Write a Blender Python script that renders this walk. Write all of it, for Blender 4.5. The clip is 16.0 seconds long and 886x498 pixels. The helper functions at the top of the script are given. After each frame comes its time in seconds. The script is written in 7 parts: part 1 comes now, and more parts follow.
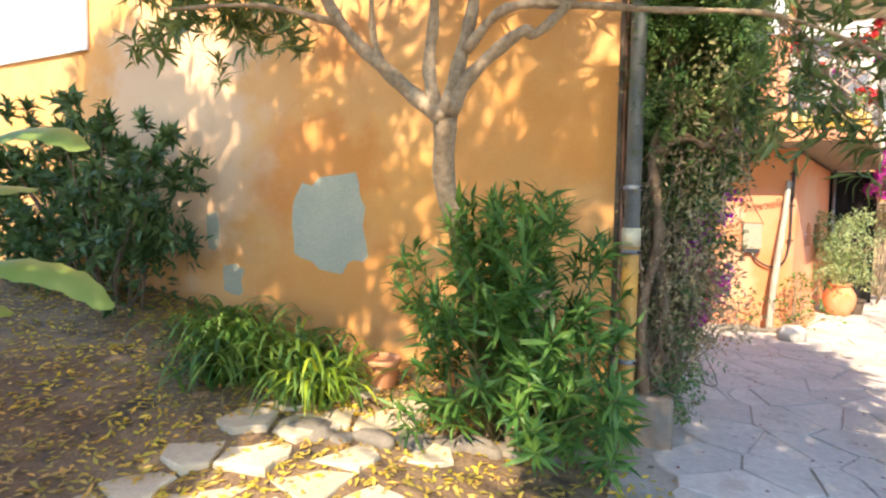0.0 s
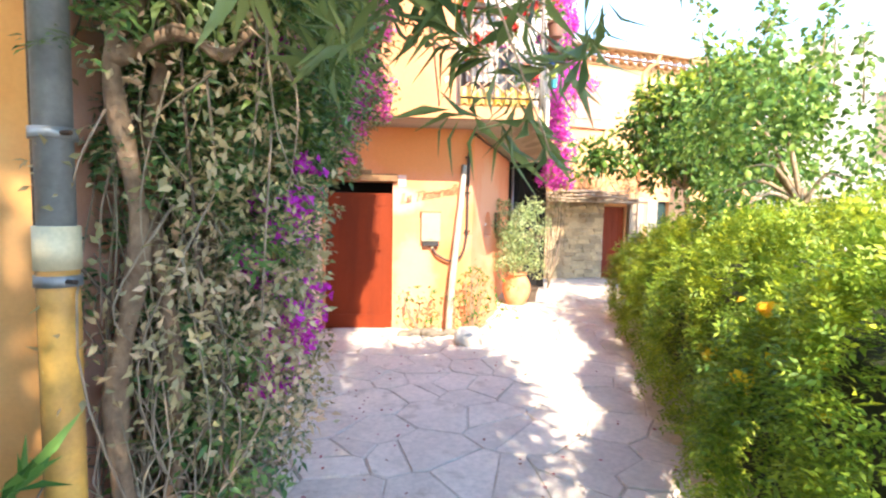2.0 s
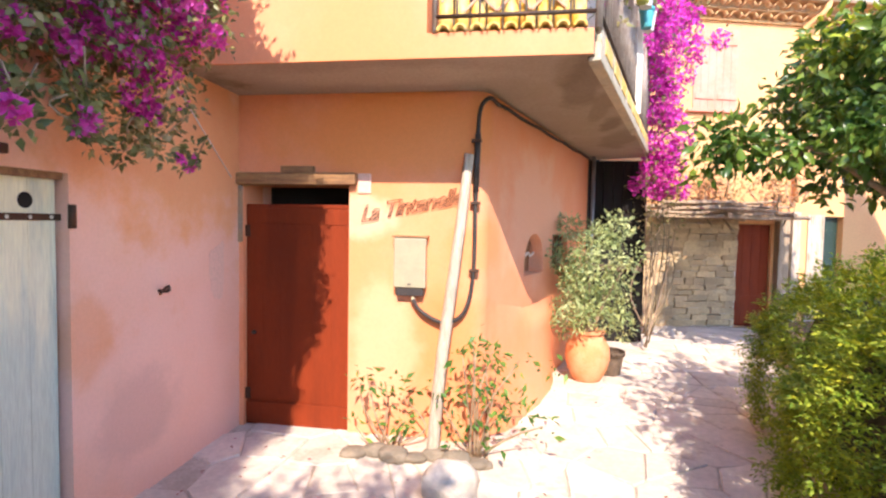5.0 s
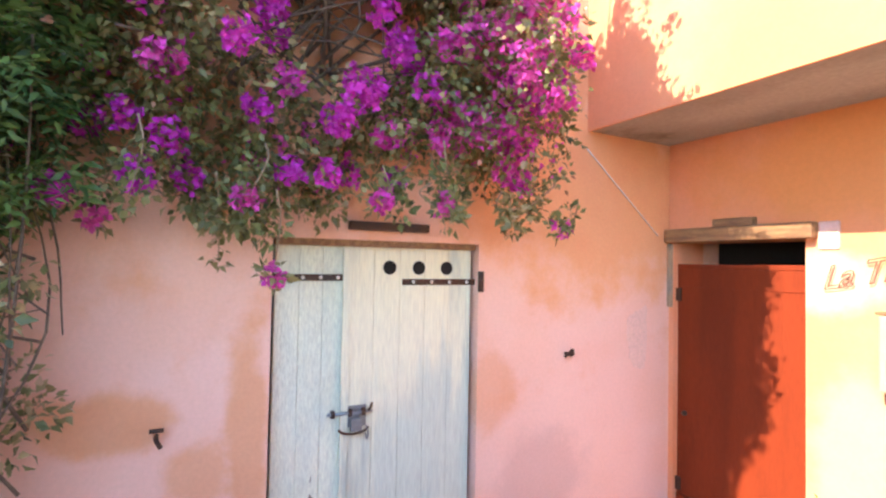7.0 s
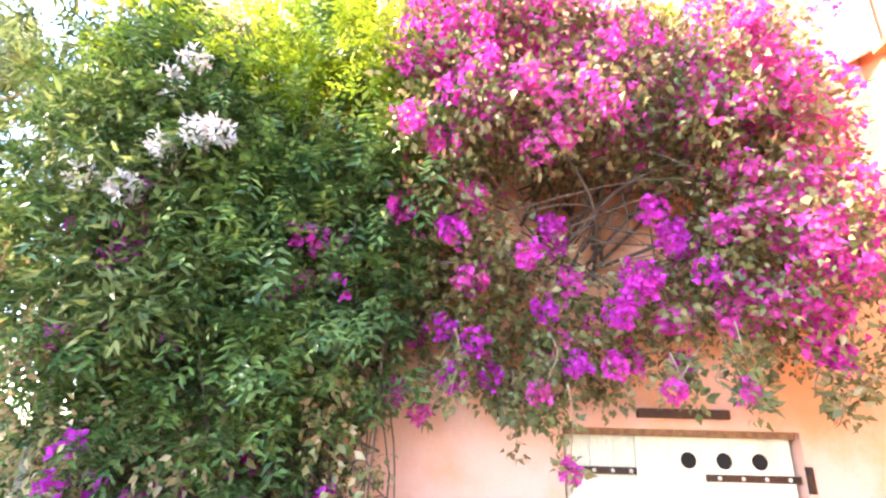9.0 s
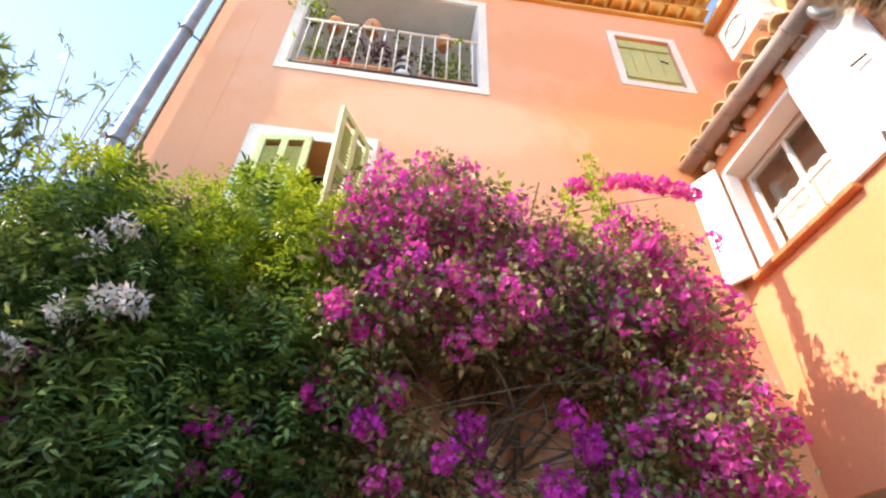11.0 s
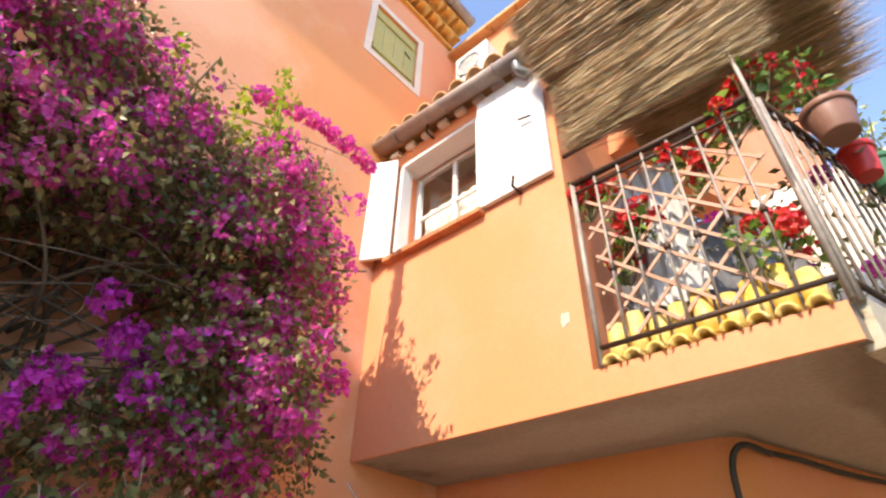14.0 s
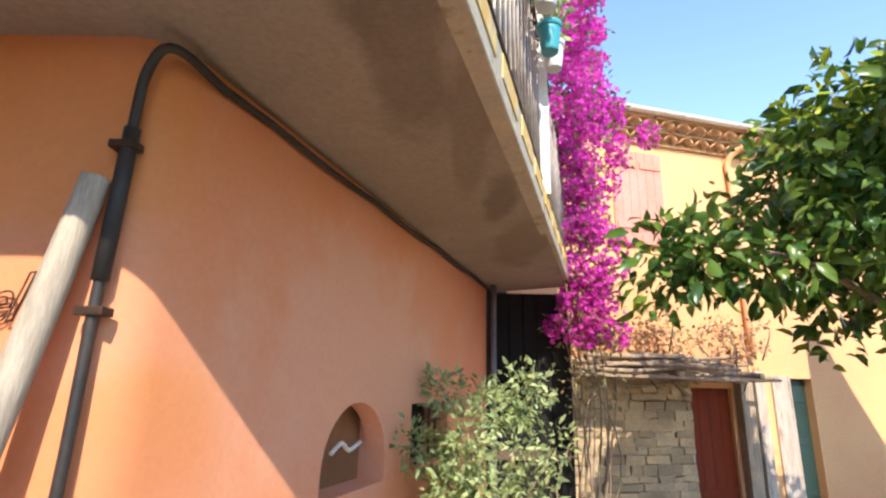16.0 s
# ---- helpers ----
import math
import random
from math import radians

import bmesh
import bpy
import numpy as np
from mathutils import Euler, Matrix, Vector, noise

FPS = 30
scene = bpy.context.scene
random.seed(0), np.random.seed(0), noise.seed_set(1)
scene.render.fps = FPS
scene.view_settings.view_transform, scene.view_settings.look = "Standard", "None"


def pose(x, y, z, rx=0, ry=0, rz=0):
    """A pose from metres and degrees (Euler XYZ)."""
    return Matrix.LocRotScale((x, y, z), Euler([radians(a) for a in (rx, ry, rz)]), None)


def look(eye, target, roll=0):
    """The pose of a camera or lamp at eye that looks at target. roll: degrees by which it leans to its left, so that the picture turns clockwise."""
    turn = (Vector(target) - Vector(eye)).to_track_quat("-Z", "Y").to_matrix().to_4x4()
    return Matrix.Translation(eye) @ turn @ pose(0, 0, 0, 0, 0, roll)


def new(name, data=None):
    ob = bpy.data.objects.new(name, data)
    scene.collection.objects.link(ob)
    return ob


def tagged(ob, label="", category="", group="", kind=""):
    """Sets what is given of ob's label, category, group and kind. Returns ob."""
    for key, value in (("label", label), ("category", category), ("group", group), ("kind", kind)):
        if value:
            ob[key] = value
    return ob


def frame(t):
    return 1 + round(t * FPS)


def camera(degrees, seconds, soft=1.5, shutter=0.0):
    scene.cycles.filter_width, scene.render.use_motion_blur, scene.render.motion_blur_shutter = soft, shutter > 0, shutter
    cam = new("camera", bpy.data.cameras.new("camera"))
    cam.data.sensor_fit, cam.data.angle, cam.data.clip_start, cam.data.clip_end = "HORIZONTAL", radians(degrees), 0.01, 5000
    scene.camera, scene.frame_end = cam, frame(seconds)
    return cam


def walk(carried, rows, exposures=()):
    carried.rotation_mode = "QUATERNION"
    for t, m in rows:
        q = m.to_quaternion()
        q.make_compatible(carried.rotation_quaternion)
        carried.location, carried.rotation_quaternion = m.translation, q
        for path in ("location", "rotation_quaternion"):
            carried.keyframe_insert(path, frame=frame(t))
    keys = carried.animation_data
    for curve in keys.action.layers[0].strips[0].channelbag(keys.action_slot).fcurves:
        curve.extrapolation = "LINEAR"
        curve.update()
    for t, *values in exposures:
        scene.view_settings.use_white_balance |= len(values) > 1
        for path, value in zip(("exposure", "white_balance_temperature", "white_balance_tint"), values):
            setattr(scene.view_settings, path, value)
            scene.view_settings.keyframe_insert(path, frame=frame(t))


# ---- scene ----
cam = camera(80.6, 16.0, soft=2.3)
METRES, EYE, TILT, LEAN, TURN = 9.6, 1.6, 0.0, 0.0, 23.8
ROWS = [
    (0.0, 0.0, 0.0, 0.0, 0.06, -3.55, -0.94),
    (0.5, 0.0453, 0.0468, -0.0025, -8.38, -3.79, -0.97),
    (1.0, 0.0907, 0.091, -0.0018, -15.51, -4.04, -1.01),
    (1.5, 0.138, 0.1361, 0.0006, -21.86, -4.16, -0.97),
    (2.0, 0.1773, 0.1854, 0.0012, -27.61, -4.28, -0.96),
    (2.5, 0.2306, 0.2251, -0.0013, -32.04, -4.29, -0.88),
    (3.0, 0.2748, 0.2734, -0.0036, -34.43, -4.33, -0.84),
    (5.5, 0.4517, 0.4753, 0.0134, -5.09, -2.01, -1.15),
    (6.0, 0.4663, 0.4986, 0.0153, 7.71, -1.47, -1.19),
    (6.5, 0.4924, 0.5083, 0.0172, 23.73, -0.38, -1.12),
    (7.0, 0.5037, 0.505, 0.0213, 39.11, 1.6, -1.06),
    (7.5, 0.5036, 0.4968, 0.0238, 51.01, 4.29, -1.13),
    (8.0, 0.5024, 0.4909, 0.0241, 59.35, 7.85, -1.16),
    (8.5, 0.5069, 0.4869, 0.027, 64.62, 12.75, -1.26),
    (9.0, 0.511, 0.4849, 0.0298, 67.02, 19.32, -1.38),
    (9.5, 0.5127, 0.4845, 0.0328, 67.41, 26.32, -1.48),
    (12.0, 0.5187, 0.4915, 0.0387, 49.42, 42.45, -1.71),
    (12.5, 0.5202, 0.496, 0.0384, 43.78, 42.79, -1.74),
    (13.0, 0.5243, 0.5048, 0.0373, 37.3, 42.26, -1.77),
    (13.5, 0.5275, 0.5182, 0.0336, 28.95, 40.27, -1.64),
    (14.0, 0.5202, 0.536, 0.0293, 17.9, 36.28, -1.39),
    (14.5, 0.5249, 0.5665, 0.0219, 5.12, 31.04, -1.19),
    (15.0, 0.5519, 0.6036, 0.0166, -6.87, 25.39, -1.21),
    (15.5, 0.5753, 0.6476, 0.0115, -16.44, 19.89, -1.24),
    (16.0, 0.6073, 0.6864, 0.0081, -23.2, 15.0, -1.31),
]
EXPOSURES = [(0.0, 2.35, 6900, 13), (1.5, 2.8, 6700, 10), (3.0, 2.95, 6500, 18), (5.5, 2.2, 6600, 22), (6.5, 2.55, 6600, 24), (7.5, 3.4, 6700, 20), (8.2, 3.8, 6900, 22), (9.0, 4.05, 7000, 24),
             (9.7, 3.5, 7000, 24), (11.8, 1.92, 7200, 13), (14.0, 1.9, 7100, 15), (15.2, 1.45, 6700, 3), (16.0, 1.85, 6300, 12)]
walk(cam, [(t, pose(0, 0, EYE, TILT, LEAN, TURN) @ pose(METRES * x, METRES * y, METRES * z, 90 + pitch, roll, yaw)) for t, x, y, z, yaw, pitch, roll in ROWS], EXPOSURES)

# ---- sky and sun ----
SUN_WAY = Vector((0.15, -1.0, 0.88)).normalized()
world = bpy.data.worlds.new("sky")
scene.world = world
world.use_nodes = True
wn = world.node_tree.nodes
sky = wn.new("ShaderNodeTexSky")
sky.sky_type = "NISHITA"
sky.sun_disc = False
sky.sun_elevation = math.asin(SUN_WAY.z)
sky.sun_rotation = math.atan2(SUN_WAY.x, SUN_WAY.y)
sky.altitude = 1500
sky.air_density, sky.dust_density, sky.ozone_density = 1.0, 0.05, 1.5
world.node_tree.links.new(sky.outputs["Color"], wn["Background"].inputs["Color"])
wn["Background"].inputs["Strength"].default_value = 0.15
lamp = bpy.data.lights.new("sun", "SUN")
lamp.energy, lamp.angle, lamp.color = 2.0, radians(0.55), (1.0, 0.91, 0.76)
sun = new("sun", lamp)
sun.matrix_world = look(SUN_WAY * 60, (0, 0, 0))

# ---- materials ----
def rgb(c):
    return (c[0], c[1], c[2], 1.0)


def mat(name, base, second=None, scale=1.5, rough=0.8, bump=0.15, fine=60.0, metal=0.0, stain=None, stain_scale=1.2,
        stain_edge=(0.56, 0.66), thin=0.0, vary=0.0, stretch=(1, 1, 1), grain=0.12, spec=0.4, piece=False, bump_dist=0.01, spots=()):
    """A procedural surface: two colours at a large scale, fine grain and relief, stains, and leaf-to-leaf or piece-to-piece variation."""
    m = bpy.data.materials.new(name)
    m.use_nodes = True
    n, l = m.node_tree.nodes, m.node_tree.links
    b = n["Principled BSDF"]
    coord = n.new("ShaderNodeTexCoord")
    mapping = n.new("ShaderNodeMapping")
    mapping.inputs["Scale"].default_value = stretch
    l.new(coord.outputs["Object"], mapping.inputs["Vector"])

    def noise_at(s, detail=4.0, roughness=0.6):
        t = n.new("ShaderNodeTexNoise")
        t.inputs["Scale"].default_value, t.inputs["Detail"].default_value, t.inputs["Roughness"].default_value = s, detail, roughness
        l.new(mapping.outputs["Vector"], t.inputs["Vector"])
        return t.outputs["Fac"]

    def ramp(fac, lo, hi):
        r = n.new("ShaderNodeMapRange")
        r.interpolation_type = "SMOOTHSTEP"
        r.inputs["From Min"].default_value, r.inputs["From Max"].default_value = lo, hi
        l.new(fac, r.inputs["Value"])
        return r.outputs["Result"]

    def mix(fac, a, c, kind="MIX"):
        x = n.new("ShaderNodeMix")
        x.data_type, x.blend_type = "RGBA", kind
        for sock, v in ((x.inputs["Factor"], fac), (x.inputs[6], a), (x.inputs[7], c)):
            if isinstance(v, bpy.types.NodeSocket):
                l.new(v, sock)
            else:
                sock.default_value = v
        return x.outputs[2]

    colour = mix(ramp(noise_at(scale), 0.35, 0.65), rgb(base), rgb(second or [0.8 * c for c in base]))
    if stain:
        colour = mix(ramp(noise_at(stain_scale, 6.0, 0.62), *stain_edge), colour, rgb(stain))
    for centre, radius, tint, amount in spots:
        # soft-edged tint patches, each its own shape: stains, worn paint, a painted glow
        off = n.new("ShaderNodeVectorMath")
        off.operation = "SUBTRACT"
        l.new(coord.outputs["Object"], off.inputs[0])
        off.inputs[1].default_value = centre
        fit_to = n.new("ShaderNodeVectorMath")
        fit_to.operation = "DIVIDE"
        l.new(off.outputs[0], fit_to.inputs[0])
        fit_to.inputs[1].default_value = radius
        far = n.new("ShaderNodeVectorMath")
        far.operation = "LENGTH"
        l.new(fit_to.outputs[0], far.inputs[0])
        ragged = n.new("ShaderNodeMath")
        ragged.operation = "MULTIPLY_ADD"
        l.new(noise_at(2.6, 5.0), ragged.inputs[0])
        ragged.inputs[1].default_value = 1.5
        l.new(far.outputs["Value"], ragged.inputs[2])
        soft_edge = n.new("ShaderNodeMapRange")
        soft_edge.interpolation_type = "SMOOTHSTEP"
        for key, value in (("From Min", 1.35), ("From Max", 1.95), ("To Min", amount), ("To Max", 0.0)):
            soft_edge.inputs[key].default_value = value
        l.new(ragged.outputs[0], soft_edge.inputs["Value"])
        colour = mix(soft_edge.outputs["Result"], colour, rgb(tint))
    grain_fac = noise_at(fine, 3.0)
    if grain:
        g = n.new("ShaderNodeMapRange")
        g.inputs["From Min"].default_value, g.inputs["From Max"].default_value = 0.25, 0.75
        g.inputs["To Min"].default_value, g.inputs["To Max"].default_value = 1 - grain, 1 + grain
        l.new(grain_fac, g.inputs["Value"])
        colour = mix(1.0, colour, g.outputs["Result"], "MULTIPLY")
    if vary:
        if piece:
            r = n.new("ShaderNodeObjectInfo").outputs["Random"]
        else:
            r = n.new("ShaderNodeNewGeometry").outputs["Random Per Island"]
        v = n.new("ShaderNodeMapRange")
        v.inputs["To Min"].default_value, v.inputs["To Max"].default_value = 1 - vary, 1 + vary
        l.new(r, v.inputs["Value"])
        hs = n.new("ShaderNodeHueSaturation")
        l.new(colour, hs.inputs["Color"])
        l.new(v.outputs["Result"], hs.inputs["Value"])
        if not piece:
            h = n.new("ShaderNodeMapRange")
            h.inputs["To Min"].default_value, h.inputs["To Max"].default_value = 0.5 + 0.06 * vary, 0.5 - 0.06 * vary
            l.new(r, h.inputs["Value"])
            l.new(h.outputs["Result"], hs.inputs["Hue"])
        colour = hs.outputs["Color"]
    l.new(colour, b.inputs["Base Color"])
    b.inputs["Roughness"].default_value, b.inputs["Metallic"].default_value = rough, metal
    b.inputs["Specular IOR Level"].default_value = spec
    if bump:
        bp = n.new("ShaderNodeBump")
        bp.inputs["Strength"].default_value, bp.inputs["Distance"].default_value = bump, bump_dist
        l.new(grain_fac, bp.inputs["Height"])
        l.new(bp.outputs["Normal"], b.inputs["Normal"])
    if thin:
        tr = n.new("ShaderNodeBsdfTranslucent")
        l.new(colour, tr.inputs["Color"])
        ms = n.new("ShaderNodeMixShader")
        ms.inputs["Fac"].default_value = thin
        l.new(b.outputs["BSDF"], ms.inputs[1])
        l.new(tr.outputs["BSDF"], ms.inputs[2])
        l.new(ms.outputs["Shader"], n["Material Output"].inputs["Surface"])
    return m


M = {}
RUST, PALE = (0.7, 0.27, 0.07), (0.8, 0.6, 0.5)
M["plaster_orange"] = mat("plaster_orange", (0.77, 0.34, 0.085), (0.79, 0.4, 0.14), 0.9, 0.85, 0.1, 45, stain=(0.68, 0.25, 0.06), stain_scale=0.7, stain_edge=(0.52, 0.7), grain=0.05, bump_dist=0.006,
    spots=(((-3.3, 4.2, 2.0), (0.9, 3, 0.6), (0.68, 0.23, 0.045), 0.75), ((-2.9, 4.2, 0.9), (1.3, 3, 0.4), (0.7, 0.27, 0.06), 0.6), ((-5.2, 4.2, 2.4), (1.4, 3, 1.6), (0.8, 0.56, 0.36), 0.6), ((-1.2, 4.2, 2.0), (0.9, 3, 0.7), (0.7, 0.26, 0.05), 0.5)))
# the spot at y 9.1, z 2.4 paints an orange glow near the corner
M["plaster_pink"] = mat("plaster_pink", (0.83, 0.46, 0.32), (0.84, 0.52, 0.4), 0.7, 0.85, 0.1, 45, stain=(0.72, 0.33, 0.14), stain_scale=0.9, stain_edge=(0.6, 0.8), grain=0.04, bump_dist=0.006,
    spots=(((-0.4, 6.12, 1.04), (3, 0.3, 0.16), RUST, 0.6), ((-0.4, 6.52, 0.72), (3, 0.18, 0.17), RUST, 0.5), ((-0.4, 6.74, 0.9), (3, 0.12, 0.6), RUST, 0.6), ((-0.4, 8.2, 1.0), (3, 0.18, 0.28), (0.76, 0.36, 0.2), 0.7), ((-0.4, 8.6, 0.42), (3, 0.4, 0.32), (0.62, 0.38, 0.3), 0.6), ((-0.4, 9.1, 2.4), (3, 1.1, 0.9), (0.78, 0.35, 0.13), 0.8), ((-0.4, 9.2, 5.5), (3, 1.2, 1.2), (0.8, 0.4, 0.2), 0.45), ((-0.4, 7.0, 7.8), (4, 9.0, 5.6), (0.77, 0.33, 0.15), 0.8), ((-0.4, 8.7, 6.1), (3, 1.5, 1.0), (0.74, 0.3, 0.09), 0.6), ((-0.4, 6.6, 5.9), (3, 1.3, 0.45), (0.83, 0.46, 0.28), 0.6), ((-0.4, 5.0, 7.4), (3, 0.7, 1.6), (0.8, 0.44, 0.28), 0.5), ((-0.4, 7.9, 7.3), (3, 0.9, 0.5), (0.74, 0.29, 0.12), 0.5), ((-0.4, 6.9, 2.6), (3, 1.0, 0.5), (0.74, 0.32, 0.12), 0.5)))
M["plaster_apricot"] = mat("plaster_apricot", (0.78, 0.28, 0.115), (0.78, 0.32, 0.165), 0.8, 0.85, 0.1, 40, stain=(0.74, 0.3, 0.1), stain_scale=0.8, stain_edge=(0.6, 0.8), grain=0.04, bump_dist=0.006,
    spots=(((2.3, 11.2, 1.8), (0.8, 1.2, 0.7), (0.78, 0.4, 0.24), 0.7), ((1.0, 9.84, 2.45), (1.2, 0.3, 0.4), (0.74, 0.26, 0.06), 0.6), ((1.45, 9.84, 0.75), (0.42, 0.5, 0.4), (0.66, 0.22, 0.06), 0.6), ((0.95, 9.84, 0.7), (0.3, 0.3, 0.6), (0.8, 0.42, 0.24), 0.6), ((1.75, 9.9, 1.5), (0.3, 0.4, 0.25), (0.7, 0.24, 0.07), 0.5), ((0.75, 9.84, 1.75), (0.3, 0.3, 0.2), (0.82, 0.5, 0.34), 0.6)))
M["plaster_cream"] = mat("plaster_cream", (0.78, 0.44, 0.19), (0.74, 0.38, 0.17), 0.8, 0.85, 0.2, 40)
M["plaster_pale"] = mat("plaster_pale", (0.78, 0.5, 0.38), (0.76, 0.46, 0.36), 2, 0.85, 0.15, 45)
M["plaster_rust"] = mat("plaster_rust", (0.66, 0.26, 0.08), (0.74, 0.36, 0.18), 4, 0.85, 0.2, 45)
M["plaster_dull"] = mat("plaster_dull", (0.68, 0.36, 0.26), (0.62, 0.36, 0.27), 4, 0.85, 0.2, 45)
M["sign_iron"] = mat("sign_iron", (0.06, 0.028, 0.016), (0.09, 0.04, 0.02), 8, 0.7, 0.1)
M["pole_wood"] = mat("pole_wood", (0.5, 0.42, 0.32), (0.38, 0.31, 0.23), 4, 0.8, 0.3, 25, stretch=(6, 6, 0.8), grain=0.15)
M["render_grey"] = mat("render_grey", (0.5, 0.45, 0.3), (0.44, 0.41, 0.28), 3, 0.9, 0.3, 50)
M["white_trim"] = mat("white_trim", (0.78, 0.7, 0.58), (0.7, 0.62, 0.52), 2, 0.8, 0.15, 50)
M["concrete"] = mat("concrete", (0.4, 0.33, 0.26), (0.34, 0.28, 0.21), 0.9, 0.9, 0.3, 35, stain=(0.17, 0.13, 0.09), stain_scale=0.8, stain_edge=(0.6, 0.72),
    spots=(((2.4, 9.35, 2.75), (0.14, 0.5, 1), (0.24, 0.18, 0.12), 0.5), ((2.75, 10.4, 2.72), (0.09, 0.9, 1), (0.2, 0.15, 0.1), 0.5), ((1.0, 9.4, 2.77), (0.9, 0.25, 1), (0.5, 0.43, 0.34), 0.5), ((2.5, 9.7, 2.72), (0.16, 0.9, 1), (0.15, 0.11, 0.07), 0.55), ((2.95, 11.3, 2.72), (0.12, 0.35, 1), (0.14, 0.1, 0.07), 0.6), ((3.2, 12.2, 2.72), (0.2, 0.8, 1), (0.2, 0.15, 0.1), 0.5)))
M["soil"] = mat("soil", (0.17, 0.1, 0.05), (0.26, 0.17, 0.09), 1.6, 0.95, 0.6, 30, stain=(0.1, 0.07, 0.045), stain_scale=2.5, grain=0.35, bump_dist=0.03)
M["flagstone"] = mat("flagstone", (0.68, 0.58, 0.48), (0.6, 0.52, 0.43), 2.5, 0.75, 0.5, 22, stain=(0.52, 0.43, 0.34), stain_scale=3, vary=0.1, piece=True, grain=0.14, bump_dist=0.012)
M["mortar"] = mat("mortar", (0.56, 0.48, 0.39), (0.42, 0.35, 0.27), 4, 0.95, 0.6, 40)
M["red_door"] = mat("red_door", (0.21, 0.03, 0.006), (0.15, 0.022, 0.005), 1.2, 0.7, 0.12, 30, stretch=(3, 3, 0.5), spec=0.2)
M["green_door"] = mat("green_door", (0.76, 0.72, 0.5), (0.7, 0.69, 0.5), 1.1, 0.7, 0.35, 22, stain=(0.47, 0.5, 0.39), stain_scale=1.0, stain_edge=(0.5, 0.62), stretch=(5, 5, 0.5), grain=0.12,
    spots=(((-0.44, 7.62, 1.5), (3, 0.42, 0.62), (0.82, 0.75, 0.5), 0.9), ((-0.44, 7.85, 0.5), (3, 0.5, 0.7), (0.53, 0.59, 0.47), 0.8)))
M["green_door_worn"] = mat("green_door_worn", (0.72, 0.71, 0.52), (0.62, 0.65, 0.5), 1.3, 0.75, 0.5, 24, stain=(0.24, 0.19, 0.12), stain_scale=3.4, stain_edge=(0.67, 0.7), stretch=(4, 4, 1.1), grain=0.16)
# near-black that paints in the shade of rooms, holes and the passage
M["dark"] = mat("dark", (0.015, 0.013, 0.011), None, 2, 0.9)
M["iron"] = mat("iron", (0.06, 0.045, 0.035), (0.1, 0.05, 0.03), 8, 0.6, 0.2, 60, metal=0.6)
M["black_plastic"] = mat("black_plastic", (0.03, 0.026, 0.024), (0.05, 0.04, 0.035), 5, 0.55, 0.1)
M["zinc"] = mat("zinc", (0.32, 0.33, 0.32), (0.22, 0.23, 0.23), 4, 0.45, 0.1, 40, metal=0.5)
M["gutter_brown"] = mat("gutter_brown", (0.36, 0.27, 0.22), (0.27, 0.2, 0.17), 4, 0.55, 0.1, 40, metal=0.2)
M["ochre_pipe"] = mat("ochre_pipe", (0.6, 0.33, 0.07), (0.5, 0.26, 0.07), 4, 0.6, 0.15, 50)
M["cream_pvc"] = mat("cream_pvc", (0.68, 0.58, 0.36), None, 4, 0.5, 0.05)
M["wood_old"] = mat("wood_old", (0.32, 0.17, 0.07), (0.2, 0.1, 0.045), 4, 0.75, 0.4, 25, stretch=(1, 8, 8), grain=0.25)
M["wood_grey"] = mat("wood_grey", (0.4, 0.3, 0.2), (0.28, 0.2, 0.13), 4, 0.8, 0.4, 25, stretch=(6, 6, 0.8), grain=0.25)
M["wood_pale"] = mat("wood_pale", (0.52, 0.43, 0.34), (0.42, 0.33, 0.25), 4, 0.8, 0.3, 25, stretch=(6, 6, 0.8), stain=(0.3, 0.2, 0.13), stain_scale=2.5, grain=0.15)
M["bark"] = mat("bark", (0.28, 0.19, 0.11), (0.42, 0.3, 0.19), 5, 0.9, 0.7, 30, grain=0.3, bump_dist=0.02)
M["bark_dark"] = mat("bark_dark", (0.1, 0.07, 0.05), (0.17, 0.12, 0.08), 6, 0.9, 0.7, 30, grain=0.3, bump_dist=0.02)
M["creeper_bark"] = mat("creeper_bark", (0.26, 0.17, 0.1), (0.18, 0.11, 0.065), 6, 0.9, 0.7, 30, grain=0.3, bump_dist=0.02)
M["niche_shade"] = mat("niche_shade", (0.34, 0.15, 0.06), (0.26, 0.12, 0.05), 5, 0.9, 0.2, 40)
M["terracotta"] = mat("terracotta", (0.62, 0.25, 0.1), (0.68, 0.33, 0.17), 5, 0.8, 0.2, 50)
M["tile"] = mat("tile", (0.58, 0.31, 0.13), (0.64, 0.4, 0.19), 4, 0.85, 0.3, 40, vary=0.16, stain=(0.4, 0.24, 0.12), stain_scale=5)
M["tile_paint"] = mat("tile_paint", (0.7, 0.36, 0.08), (0.72, 0.42, 0.13), 3, 0.85, 0.2, 40, vary=0.1)
M["stone"] = mat("stone", (0.5, 0.36, 0.2), (0.4, 0.29, 0.17), 3, 0.9, 0.6, 25, vary=0.25, piece=True, grain=0.2, bump_dist=0.02)
M["rock"] = mat("rock", (0.62, 0.55, 0.47), (0.52, 0.46, 0.38), 5, 0.85, 0.5, 25, bump_dist=0.02)
M["white_paint"] = mat("white_paint", (0.8, 0.78, 0.74), (0.74, 0.72, 0.68), 3, 0.5, 0.08, 50, grain=0.04)
M["meter_box"] = mat("meter_box", (0.38, 0.34, 0.22), (0.34, 0.3, 0.2), 4, 0.5, 0.05, 40, grain=0.05)
M["olive_paint"] = mat("olive_paint", (0.46, 0.45, 0.16), (0.42, 0.42, 0.17), 4, 0.6, 0.12, 40)
